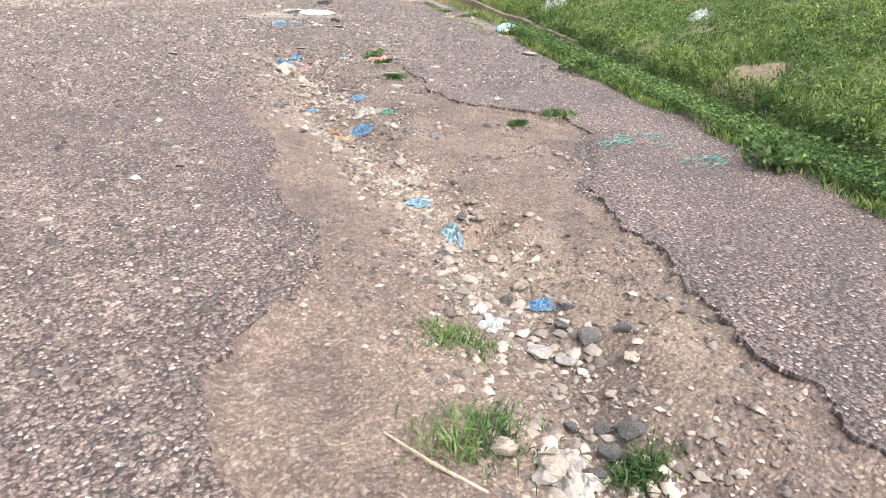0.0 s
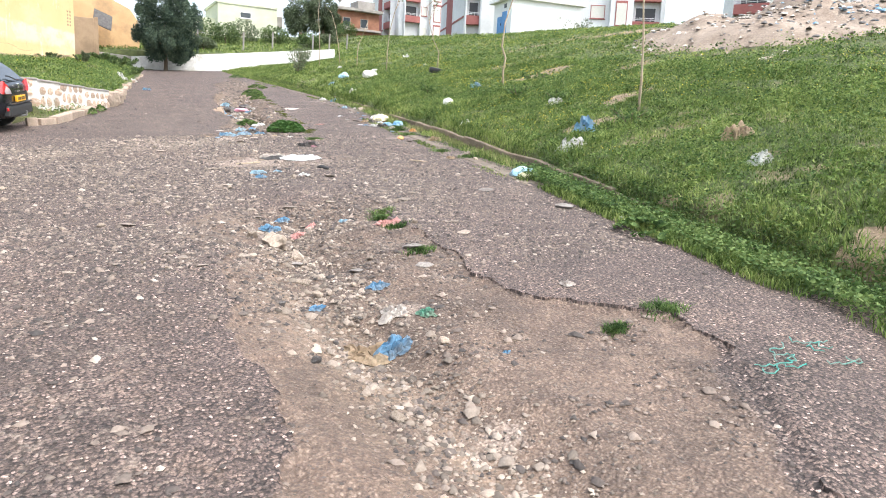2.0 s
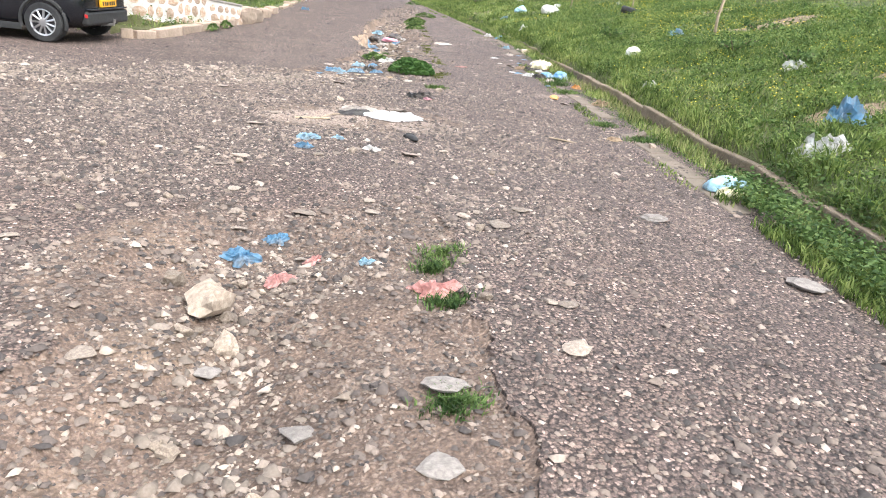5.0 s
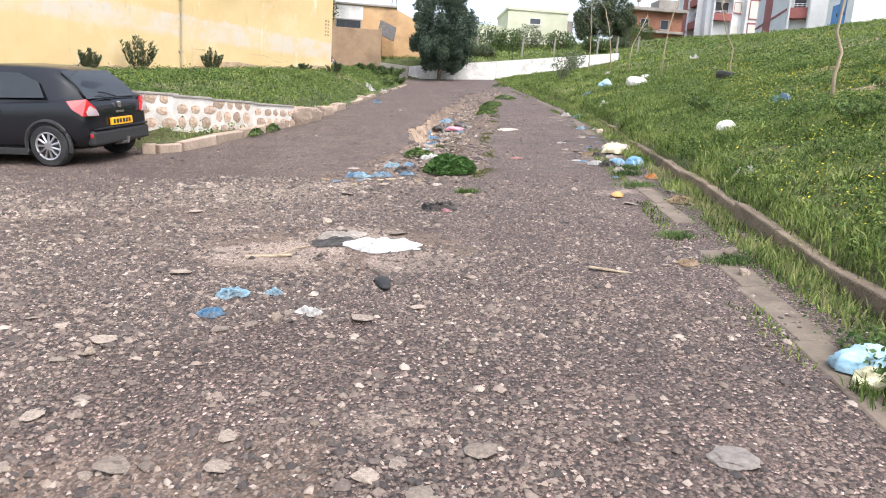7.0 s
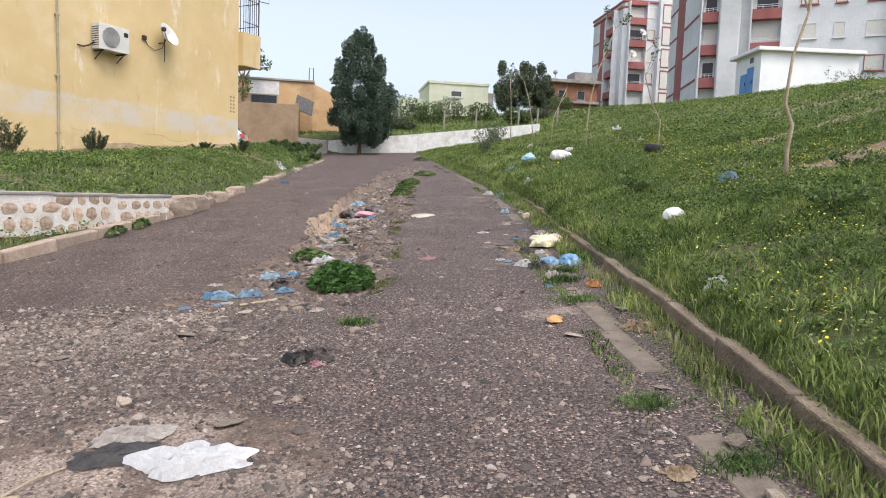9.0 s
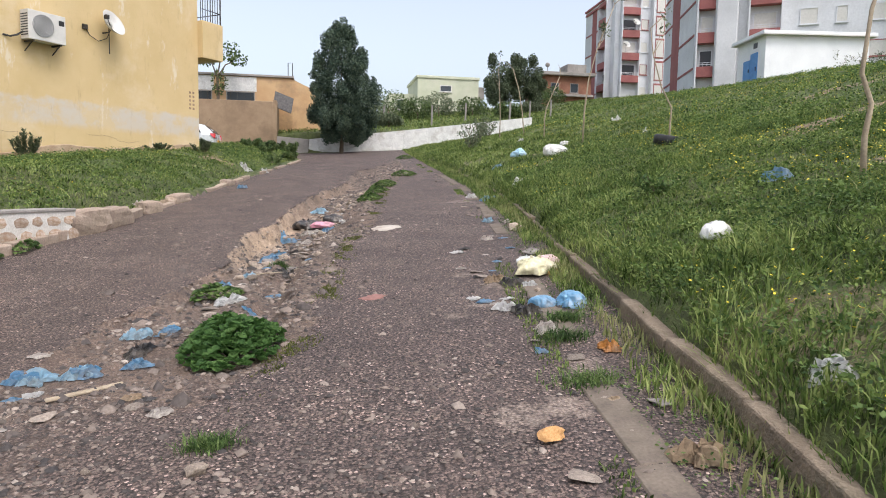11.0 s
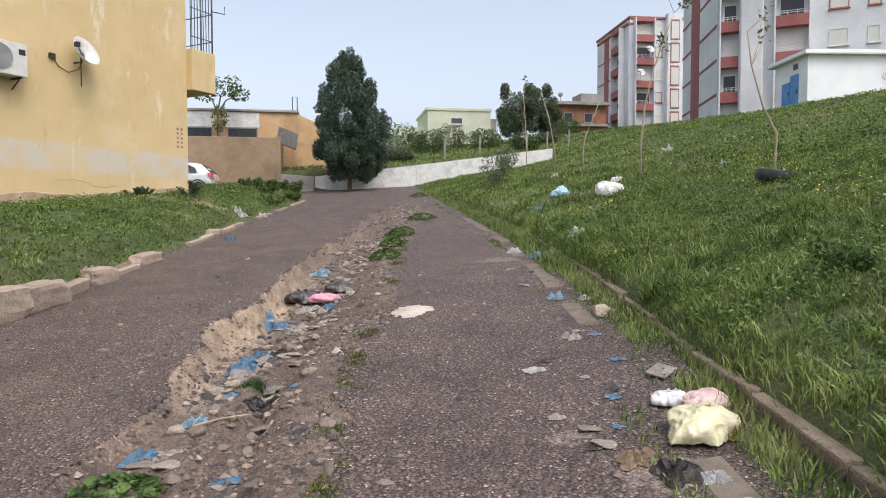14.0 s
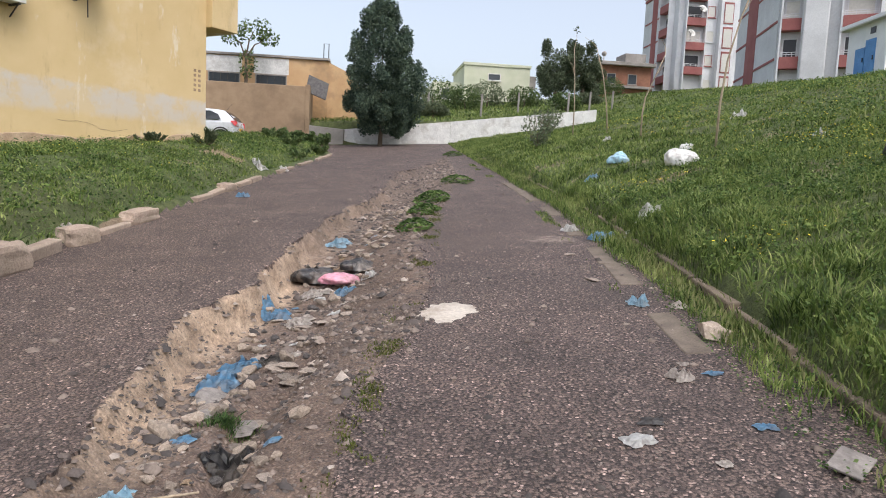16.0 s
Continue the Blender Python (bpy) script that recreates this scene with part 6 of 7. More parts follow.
c = scatter(5200, 5.0, 13.5, 2.5, 27, on_right(0.1, 5.5))
k = len(c) // 3
rosettes(c[k:], 26, 0.10, 0.09, 0.032, M["leaf_weed"], "low light-green weed plants crowding the bank")
rosettes(c[:k], 32, 0.14, 0.15, 0.034, M["leaf_clump"], "dark leafy plants standing in the bank grass")
c = scatter(7000, 9.0, 26, 2.0, 56, on_right(4.5, 15))
k = len(c) // 3
rosettes(c[k:], 14, 0.16, 0.10, 0.06, M["leaf_weed"], "light-green weed plants over the upper slope")
rosettes(c[:k], 16, 0.20, 0.17, 0.06, M["leaf_clump"], "dark leafy plants over the upper slope")
c = scatter(4200, -8, 5.0, 19.0, 50, on_left(0.25, 9))
k = len(c) // 2
rosettes(c[k:], 16, 0.13, 0.10, 0.045, M["leaf_weed"], "light-green weed plants on the verge")
rosettes(c[:k], 18, 0.17, 0.2, 0.05, M["leaf_clump"], "dark leafy plants on the verge")
# darker mounds of leafy weeds standing above the turf
for (n, x0, x1, y0, y1, lo, hi, sc, s0, s1, up, sd, keep_side, lab) in (
        (150000, 5.2, 15, 2.5, 30, 0.15, 7, 0.75, 0.015, 0.042, 0.17, 91, on_right, "dark mounds of leafy weeds on the bank"),
        (70000, 9, 26, 1, 52, 5, 16, 0.5, 0.03, 0.07, 0.2, 92, on_right, "dark leafy weed mounds over the upper slope"),
        (60000, -8, 5, 19, 50, 0.3, 8, 0.7, 0.025, 0.06, 0.2, 93, on_left, "dark leafy weed mounds on the verge")):
    p = scatter(n, x0, x1, y0, y1, lambda x, y: keep_side(lo, hi)(x, y) * smooth(0.47, 0.58, fbm(x * sc, y * sc, sd)))
    peak = smooth(0.47, 0.64, fbm(p[:, 0] * sc, p[:, 1] * sc, sd))
    p[:, 2] += peak * up * rng.uniform(0.1, 0.75, len(p))
    weeds("weed_mound", p, rng.uniform(s0, s1, len(p)), 0.06, M["leaf_clump"], lab)

for (x, y, h, r) in ((3.2, 47.5, 0.9, 1.0), (2.2, 46.5, 0.8, 1.0), (1.4, 48.5, 1.0, 1.2), (3.6, 45.0, 0.55, 0.7), (2.6, 43.6, 0.6, 0.7), (1.0, 52, 0.9, 1.2), (3.2, 55.5, 1.0, 1.3), (0.6, 55.8, 1.1, 1.4), (3.0, 41.5, 0.5, 0.6), (1.9, 44.5, 0.5, 0.8)):
    shrub("bramble", x, y, h * 0.65, r, 1500, 0.12, M["leaf_mid"], "low dark bramble mound on the verge", "brambles on the verge")


def mallow(x, y, rx, ry, h, n, label, group="", mat="leaf_plant"):
    """A low mound of broad scalloped leaves on stalks."""
    t = thing("mallow_plant", pose(x, y, ground(x, y)), label, "plant", group)
    bm_s = bmesh.new()
    verts, faces = [], []
    rn = random.Random(int(x * 77))
    for k in range(n):
        a, r = rn.uniform(0, 6.28), math.sqrt(rn.random())
        px, py = rx * r * math.cos(a), ry * r * math.sin(a)
        pz = h * (1 - r * r) * rn.uniform(0.75, 1.05) + 0.03 + ground(x + px, y + py) - ground(x, y)
        s = rn.uniform(0.022, 0.044)
        m = pose(px, py, pz, rn.uniform(-35, 35), rn.uniform(-35, 35), rn.uniform(0, 360))
        b = len(verts)
        verts.append(m @ Vector((0, 0, -0.012)))
        for j in range(9):
            q = 2 * math.pi * j / 9
            rr = s * (1.0 if j % 2 else 0.86) * (0.55 if j == 0 else 1)
            verts.append(m @ Vector((rr * math.cos(q), rr * math.sin(q), 0.006)))
        faces += [(b, b + 1 + j, b + 1 + (j + 1) % 9) for j in range(9)]
        if k % 12 == 0:
            tube(bm_s, [(px * 0.2, py * 0.2, 0), (px * 0.7, py * 0.7, pz * 0.6), (px, py, pz)], 0.005, 4)
    mesh_object("foliage", verts, faces, M[mat], t)
    part("stem", bm_s, M[mat], t)
    return t


mallow(4.28, 17.15, 0.36, 0.62, 0.23, 900, "lush green mallow plant growing in the broken channel")
for (x, y, rx, ry, h, n) in ((3.9, 19.0, 0.26, 0.26, 0.16, 150), (6.65, 30.5, 0.35, 0.9, 0.2, 320), (6.0, 26.8, 0.26, 0.4, 0.14, 160), (6.3, 28.5, 0.3, 0.5, 0.18, 200), (7.6, 33.6, 0.4, 0.8, 0.2, 240), (9.0, 44.5, 0.4, 1.0, 0.25, 200), (0.95, 22.2, 0.14, 0.35, 0.2, 90), (0.75, 21.5, 0.12, 0.4, 0.18, 90), (5.2, 7.6, 0.3, 0.35, 0.2, 160)):
    mallow(x, y, rx, ry, h * 0.65, n, "low patch of green broad-leaved weeds", "weed patches", "leaf_clump")

# single grass tufts on the road
for (x, y, r, h) in ((1.35, 3.12, 0.16, 0.06), (1.12, 2.5, 0.2, 0.1), (1.62, 2.2, 0.1, 0.08), (3.78, 6.0, 0.13, 0.07), (3.17, 9.45, 0.1, 0.06), (2.92, 8.0, 0.1, 0.06), (3.09, 9.28, 0.08, 0.07), (3.06, 8.83, 0.08, 0.06), (4.36, 15.5, 0.11, 0.08), (6.48, 15.8, 0.17, 0.08), (6.62, 16.6, 0.16, 0.1), (6.8, 17.05, 0.13, 0.1), (6.0, 13.4, 0.14, 0.07), (6.1, 12.6, 0.15, 0.08), (4.45, 21.1, 0.12, 0.08), (3.3, 5.95, 0.07, 0.05)):
    n = 420
    q = rng.normal(size=(n, 2)) * r * 0.5 * [1.2, 0.8] + [x, y]
    pts = np.concatenate([q, height(q[:, 0], q[:, 1])[0][:, None]], 1)
    tu = blades("grass_tuft", pts, rng.uniform(h * 0.3, h * 0.85, n), rng.uniform(0.004, 0.009, n), M["leaf_clump"], 1.0)
    tagged(tu, "small green grass tuft growing through the broken street", "grass", "grass tufts in the street", "stuff")

# yellow flowers
p = np.concatenate([scatter(34000, 5.5, 13, 3, 28, lambda x, y: (x - kerb_r(y) > 0.25) * 0.5 * smooth(0.5, 0.62, fbm(x * 0.7, y * 0.7, 71))), scatter(20000, 8, 24, 3, 40, lambda x, y: (x - kerb_r(y) > 3) * 0.5), scatter(900, -4, 3, 20, 42, lambda x, y: edge_l(x, y) > 0.7)])
nf = len(p)
p[:, 2] += rng.uniform(0.05, 0.13, nf)
s = (rng.uniform(0.005, 0.010, nf) * (1 + 0.02 * np.clip(p[:, 1] - 8, 0, 22)))[:, None]
tl = rng.normal(size=(nf, 2)) * 0.35
e1 = np.stack([np.ones(nf), np.zeros(nf), tl[:, 0]], 1) * s
e2 = np.stack([np.zeros(nf), np.ones(nf), tl[:, 1]], 1) * s
co = np.stack([p + e1, p + (e1 + e2) * 0.7, p + e2, p + (e2 - e1) * 0.7, p - e1, p - (e1 + e2) * 0.7, p - e2, p + (e1 - e2) * 0.7], 1).reshape(-1, 3)
tagged(quads_object("wild_flowers", co, np.arange(nf * 8).reshape(-1, 8), M["flower"]), "small yellow wild flowers scattered in the grass", "flowers", kind="stuff")


def sapling(x, y, pts, r, label, twigs=3, leafy=0):
    """A bare leaning young tree: kinked stem, twigs, a few leaves."""
    t = thing("sapling", pose(x, y, ground(x, y)), label, "tree", "planted saplings on the bank")
    bm = bmesh.new()
    pts = [Vector((0, 0, -0.15))] + [Vector(q) for q in pts]
    tube(bm, pts, [r * (1 - 0.6 * i / (len(pts) - 1)) for i in range(len(pts))], 7)
    part("trunk", bm, M["sapwood"], t, smooth_shade=True)
    rn = random.Random(int(x * 13))
    tops = []
    for k in range(twigs):
        b = pts[-1 - (k % 2)]
        e = b + Vector((rn.uniform(-0.35, 0.35), rn.uniform(-0.3, 0.3), rn.uniform(0.25, 0.7)))
        bm = bmesh.new()
        tube(bm, [b, (b + e) / 2 + Vector((0.04, 0, 0.03)), e], [r * 0.4, r * 0.3, r * 0.15], 5)
        part("twig", bm, M["sapwood"], t)
        tops.append(tuple(e))
    if leafy:
        leaves("foliage", leaf_cloud(tops, [(0.14, 0.14, 0.16)] * len(tops), leafy, 0.08, 0.1), M["leaf_grey"], t)
    return t


sapling(8.68, 11.45, [(0.0, 0, 0.5), (-0.05, 0.0, 1.2), (-0.12, 0, 1.7), (-0.1, 0, 2.2)], 0.025, "thin bare sapling planted in the grass")
sapling(10.1, 17.8, [(-0.02, 0, 0.4), (0.03, 0, 0.72), (-0.1, 0, 1.0), (-0.04, 0, 1.6), (0.18, 0.05, 2.2), (0.3, 0.05, 2.9)], 0.032, "kinked bare sapling with pale bark", 5, 60)
sapling(11.75, 29.04, [(0.02, 0, 0.8), (0.1, 0, 1.6), (0.3, 0, 2.4), (0.75, 0, 3.6)], 0.026, "tall leaning sapling with a few leaves at the top", 5, 160)
sapling(11.75, 24.55, [(0.0, 0, 0.35), (0.02, 0, 0.7), (-0.22, 0, 1.1), (-0.42, 0, 1.7), (-0.5, 0, 2.2)], 0.022, "leaning sapling rising from an old tyre", 4, 20)
sapling(12.28, 33.7, [(0.0, 0, 0.6), (0.05, 0, 1.0), (0.3, 0, 1.6), (0.5, 0, 2.1)], 0.025, "small bent sapling in the grass", 2)
sapling(12.5, 36.6, [(-0.1, 0, 0.8), (-0.25, 0, 1.6), (-0.5, 0, 2.4)], 0.026, "leaning stake-like sapling in the grass", 2)
sapling(12.2, 39.0, [(0.0, 0, 0.9), (-0.05, 0, 1.9), (-0.12, 0, 2.8)], 0.024, "straight thin sapling in the grass", 2, 30)
for (x, y) in ((13.2, 62.0), (16.4, 65.0), (19.6, 63.5), (22.0, 66.0), (9.8, 63.5), (24.5, 68)):
    bm = boxed(-0.06, -0.06, -0.3, 0.06, 0.06, 1.5, 0.01)
    po = part("fence_post", bm, M["darkconc"])
    po.matrix_world = pose(x, y, ground(x, y), 2, 1)
    tagged(po, "grey concrete garden fence post", "fence post", "garden fence posts")

# tyre round the sapling
tt = thing("tyre", pose(11.7, 24.35, ground(11.7, 24.35) + 0.06, 8, 6), "old black tyre lying round a sapling", "tyre")
bm = bmesh.new()
n = 28
prof = [(0.21, 0.06), (0.28, 0.1), (0.33, 0.07), (0.33, -0.07), (0.28, -0.1), (0.21, -0.06)]
rings = [[bm.verts.new((r * 1.05 * math.cos(a), r * 1.05 * math.sin(a), w)) for r, w in prof] for a in (2 * math.pi * k / n for k in range(n))]
for k in range(n):
    a, b = rings[k], rings[(k + 1) % n]
    for j in range(5):
        bm.faces.new((a[j], b[j], b[j + 1], a[j + 1]))
part("tread", bm, M["rubber"], tt, smooth_shade=True)

# ================= loose stones =================
def pebbles(name, pos, size, mat, label, fine=False):
    """Many small angular stones as one mesh."""
    n = len(pos)
    base = np.array([(1, 0, -0.25), (0, 1, -0.25), (-1, 0, -0.25), (0, -1, -0.25), (0.1, 0.05, 0.75), (0.62, 0.62, 0.3), (-0.62, -0.62, 0.3)], float)
    tri = np.array([(0, 5, 4), (5, 1, 4), (1, 2, 4), (2, 6, 4), (6, 3, 4), (3, 0, 4), (5, 0, 1), (6, 2, 3)])
    if fine:
        base, tri = base[:5], np.array([(0, 1, 4), (1, 2, 4), (2, 3, 4), (3, 0, 4)])
    a = rng.uniform(0, 2 * np.pi, n)
    c, s = np.cos(a)[:, None], np.sin(a)[:, None]
    v = base[None] * rng.uniform(0.6, 1.25, (n, len(base), 1)) * (size[:, None] * np.stack([rng.uniform(0.8, 1.3, n), rng.uniform(0.6, 1.0, n), rng.uniform(0.45, 0.85, n)], 1))[:, None, :]
    v = np.stack([v[..., 0] * c - v[..., 1] * s, v[..., 0] * s + v[..., 1] * c, v[..., 2]], -1)
    co = (v + (pos + np.array([0, 0, 1.0]) * (size * 0.15)[:, None])[:, None]).reshape(-1, 3)
    f = (tri[None] + (np.arange(n) * len(base))[:, None, None]).reshape(-1, 3)
    return tagged(quads_object(name, co, f, mat), label, "gravel", kind="stuff")


def road_only(x, y):
    return (x < kerb_r(y) - 0.05) & (edge_l(x, y) < -0.05)


def stony(x, y):
    dep, e = gully(x, y)
    mid = smooth(8.5, 11, y) * (1 - smooth(15, 17, y)) * (1 - smooth(4.6, 6.2, x))
    return road_only(x, y) * np.clip(0.02 + 0.04 * smooth(7, 9, y) + 0.75 * e * smooth(0.36, 0.62, fbm(x * 1.6, y * 1.6, 81)) + 0.55 * mid * smooth(0.3, 0.6, fbm(x * 1.1, y * 1.1, 82)), 0, 1)


p = scatter(230000, -3.0, 8.0, 0.8, 24, stony)
pebbles("gravel", p, np.clip(rng.lognormal(-4.45, 0.5, len(p)), 0.005, 0.045), M["gravel"], "loose pale gravel strewn over the broken street")
p = scatter(105000, -2.0, 6.0, 7.2, 16.6, lambda x, y: road_only(x, y) * (np.hypot((x - 3.0) / 1.1, (y - 13.15) / 0.55) > 1) * (0.3 + 0.7 * smooth(0.38, 0.6, fbm(x * 1.3, y * 1.3, 84))) * (1 - 0.75 * smooth(4.4, 5.6, x + 0.5 * np.clip(y - 11.5, 0, 3))))
pebbles("gravel", p, np.clip(rng.lognormal(-4.45, 0.42, len(p)), 0.006, 0.04), M["gravel"], "crushed stone spread over the street mouth")
p = scatter(30000, -8.0, 3.2, 13.6, 16.8, lambda x, y: road_only(x, y) * (1 - smooth(0.35, 0.9, np.abs(y - np.interp(x, [-8, -0.15, 0.8, 2.9, 3.6], [14.5, 14.9, 15.3, 16.1, 16.5])))) * (0.25 + 0.75 * smooth(0.4, 0.6, fbm(x * 1.5, y * 1.5, 85))))
pebbles("rubble", p, np.clip(rng.lognormal(-4.2, 0.45, len(p)), 0.007, 0.05), M["pale_rubble"], "pale rubble in a band across the side street")
p = scatter(50000, -1.5, 7.5, 0.8, 13, lambda x, y: road_only(x, y) * 0.8)
pebbles("grit", p, np.clip(rng.lognormal(-5.1, 0.42, len(p)), 0.003, 0.016), M["grit"], "fine grit on the worn asphalt", True)
p = scatter(70000, 1.5, 8.0, 9, 24, lambda x, y: road_only(x, y) * 0.7)
pebbles("grit", p, np.clip(rng.lognormal(-5.1, 0.42, len(p)), 0.003, 0.016), M["grit"], "loose grit on the dark asphalt lane", True)
p = scatter(60000, 2.8, 9.0, 16, 44, lambda x, y: road_only(x, y) * (0.02 + gully(x, y)[1] * (0.3 + 0.7 * smooth(0.4, 0.6, fbm(x * 1.3, y * 1.3, 83)))))
pebbles("gravel", p, np.clip(rng.lognormal(-4.0, 0.55, len(p)), 0.008, 0.075), M["gravel"], "coarse rubble on the floor of the washed-out channel")
yb_ = rng.uniform(1.4, 9.8, 5000)
xb_ = np.interp(yb_, [1.9, 3.05, 4.3, 6.3, 8.1, 9.6], [1.45, 1.74, 1.94, 1.86, 1.97, 2.15]) + rng.normal(0, 0.22, 5000)
pebbles("rubble", np.stack([xb_, yb_, height(xb_, yb_)[0]], 1), np.clip(rng.lognormal(-4.3, 0.55, 5000), 0.008, 0.055), M["pale_rubble"], "pale rubble filling the bed of the lower channel")


def rock_mesh(seed, squash, mat):
    bm = bmesh.new()
    bmesh.ops.create_icosphere(bm, subdivisions=2, radius=1)
    off = Vector((seed * 5.3, seed * 1.7, 0))
    for v in bm.verts:
        c = v.co.normalized()
        v.co = c * (0.8 + 0.45 * noise.noise(c * 1.5 + off) + 0.2 * noise.noise(c * 4 + off))
        for q in range(4):
            cut = Vector((math.cos(q * 2.1 + seed), math.sin(q * 1.7 + seed * 2), math.sin(q * 2.9 + seed * 3))).normalized()
            v.co -= cut * max(0.0, v.co.dot(cut) - 0.55)
        v.co.z *= squash
    me = bpy.data.meshes.new("rock")
    bm.to_mesh(me)
    bm.free()
    me.materials.append(mat)
    return me


KINDS = {"rock": ([rock_mesh(k, 0.6, M["rock"]) for k in range(5)], "pale lump of limestone lying in the broken street"),
         "asphalt_lump": ([rock_mesh(k + 20, 0.55, M["rock_dark"]) for k in range(3)], "dark broken lump of asphalt in the street"),
         "flat_stone": ([rock_mesh(k + 40, 0.16, M["slate"]) for k in range(4)], "flat grey slab of stone lying on the ground")}


def lay(kind, x, y, r, rnd):
    me, lab = KINDS[kind]
    ob = new(kind, rnd.choice(me))
    tilt = 6 if kind in ("flat_stone", "concrete_flake") else 25
    ob.matrix_world = pose(x, y, ground(x, y) + r * (0.1 if kind in ("flat_stone", "concrete_flake") else 0.28), rnd.uniform(-tilt, tilt), rnd.uniform(-tilt, tilt), rnd.uniform(0, 360)) @ Matrix.Diagonal((r, r * rnd.uniform(0.7, 1), r, 1))
    return tagged(ob, lab, "stone", kind.replace("_", " ") + "s in the street")


rnd = random.Random(21)
# along the lower channel, thick in its bed
for k in range(85):
    y = rnd.uniform(1.9, 9.6)
    cxx = float(np.interp(y, [1.9, 3.05, 4.3, 6.3, 8.1, 9.6], [1.45, 1.74, 1.94, 1.86, 1.97, 2.15]))
    lay("asphalt_lump" if rnd.random() < 0.16 else "rock", cxx + rnd.gauss(0, 0.2), y, rnd.choice((0.02, 0.022, 0.025, 0.03, 0.04, 0.055)), rnd)
# upper channel
for k in range(170):
    y = rnd.uniform(17.5, 30)
    a = float(np.interp(y, [17, 20.7, 22.6, 25.4, 31], [3.4, 4.15, 4.2, 4.7, 5.9]))
    lay("asphalt_lump" if rnd.random() < 0.1 else "rock", a + rnd.uniform(-0.1, 0.75), y, rnd.choice((0.03, 0.04, 0.05, 0.06, 0.085)), rnd)
# over the mouth of the side street
for k in range(70):
    lay("rock", rnd.uniform(-1.5, 4.0), rnd.uniform(8.0, 16.2), rnd.choice((0.02, 0.025, 0.03, 0.04, 0.05)), rnd)
for (x, y, r) in ((1.71, 2.99, 0.10), (1.80, 2.90, 0.10), (4.85, 10.05, 0.12), (5.24, 8.93, 0.16), (4.24, 21.62, 0.22), (4.52, 21.16, 0.16), (4.3, 21.25, 0.13), (2.35, 8.05, 0.1), (2.9, 8.1, 0.12), (2.8, 7.7, 0.11), (1.98, 8.55, 0.1), (6.75, 15.4, 0.1)):
    lay("flat_stone", x, y, r, rnd)
for (x, y, r) in ((4.11, 20.98, 0.12), (4.35, 15.23, 0.07), (6.19, 12.8, 0.10), (6.05, 12.3, 0.07), (7.71, 21.54, 0.16), (1.94, 9.09, 0.2), (1.75, 9.25, 0.1), (2.05, 8.75, 0.09), (1.35, 2.3, 0.10), (1.2, 2.42, 0.08), (6.9, 18.0, 0.05), (2.9, 14.0, 0.06)):
    lay("rock", x, y, r, rnd)
# flat pieces of pale broken concrete over the gravel
crust = [rock_mesh(k + 60, 0.13, M["crust"]) for k in range(4)]
KINDS["concrete_flake"] = (crust, "flat pale flake of broken concrete on the gravel")
for k in range(75):
    lay("concrete_flake", rnd.uniform(0.2, 3.9), rnd.uniform(8.0, 16.4), rnd.choice((0.04, 0.05, 0.06, 0.08, 0.11)), rnd)
for k in range(95):
    y = rnd.uniform(17.5, 30)
    lay("concrete_flake", float(np.interp(y, [17, 20.7, 22.6, 25.4, 31], [3.4, 4.15, 4.2, 4.7, 5.9])) + rnd.uniform(0, 0.8), y, rnd.choice((0.05, 0.07, 0.09, 0.12)), rnd)
for k in range(26):
    y = rnd.uniform(12, 26)
    lay("concrete_flake", float(kerb_r(np.array([y]))[0]) - rnd.uniform(0.55, 1.1), y, rnd.choice((0.04, 0.05, 0.07, 0.1)), rnd)
for (x, y, r) in ((1.61, 2.33, 0.07), (1.72, 2.36, 0.075), (1.66, 2.45, 0.05), (1.95, 2.95, 0.075), (1.5, 2.25, 0.06), (1.55, 2.5, 0.045), (2.05, 4.5, 0.06), (1.9, 4.4, 0.05), (2.1, 2.9, 0.06), (1.9, 3.1, 0.05), (2.0, 3.2, 0.04)):
    lay("asphalt_lump", x, y, r, rnd)


# ================= stains and cement spills =================
def spill(name, x, y, rx, ry, mat, label, category, turn=0.0, thick=0.012, seed=0, group=""):
    """A thin irregular crust that follows the ground."""
    bm = bmesh.new()
    ca, sa = math.cos(radians(turn)), math.sin(radians(turn))
    rings, n = [], 60
    for k in range(1, 7):
        ring = []
        for j in range(n):
            a = 2 * math.pi * j / n
            rr = k / 6 * (0.85 + 0.35 * noise.noise(Vector((math.cos(a) * 1.2 + seed * 3, math.sin(a) * 1.2, seed))) + 0.2 * noise.noise(Vector((math.cos(a) * 4, math.sin(a) * 4, seed + 9))) + 0.1 * noise.noise(Vector((math.cos(a) * 15, math.sin(a) * 15, seed))))
            u, v = rx * rr * math.cos(a), ry * rr * math.sin(a)
            px, py = x + u * ca - v * sa, y + u * sa + v * ca
            ring.append(bm.verts.new((px, py, ground(px, py) + thick * (1 - (k / 6) ** 4) - (0.01 if k == 6 else 0) + 0.004)))
        rings.append(ring)
    c = bm.verts.new((x, y, ground(x, y) + thick + 0.004))
    for j in range(n):
        bm.faces.new((c, rings[0][j], rings[0][(j + 1) % n]))
        for a, b in zip(rings, rings[1:]):
            bm.faces.new((a[j], b[j], b[(j + 1) % n], a[(j + 1) % n]))
    ob = part(name, bm, mat, smooth_shade=True)
    return tagged(ob, label, category, group)


spill("cement_spill", 5.93, 22.5, 0.33, 0.28, M["cement"], "white dried plaster spill on the asphalt", "stain", 20, 0.01, 1)
spill("stain", 5.40, 18.25, 0.16, 0.11, M["redstain"], "brick-red smear on the asphalt", "stain", 20, 0.003, 30)


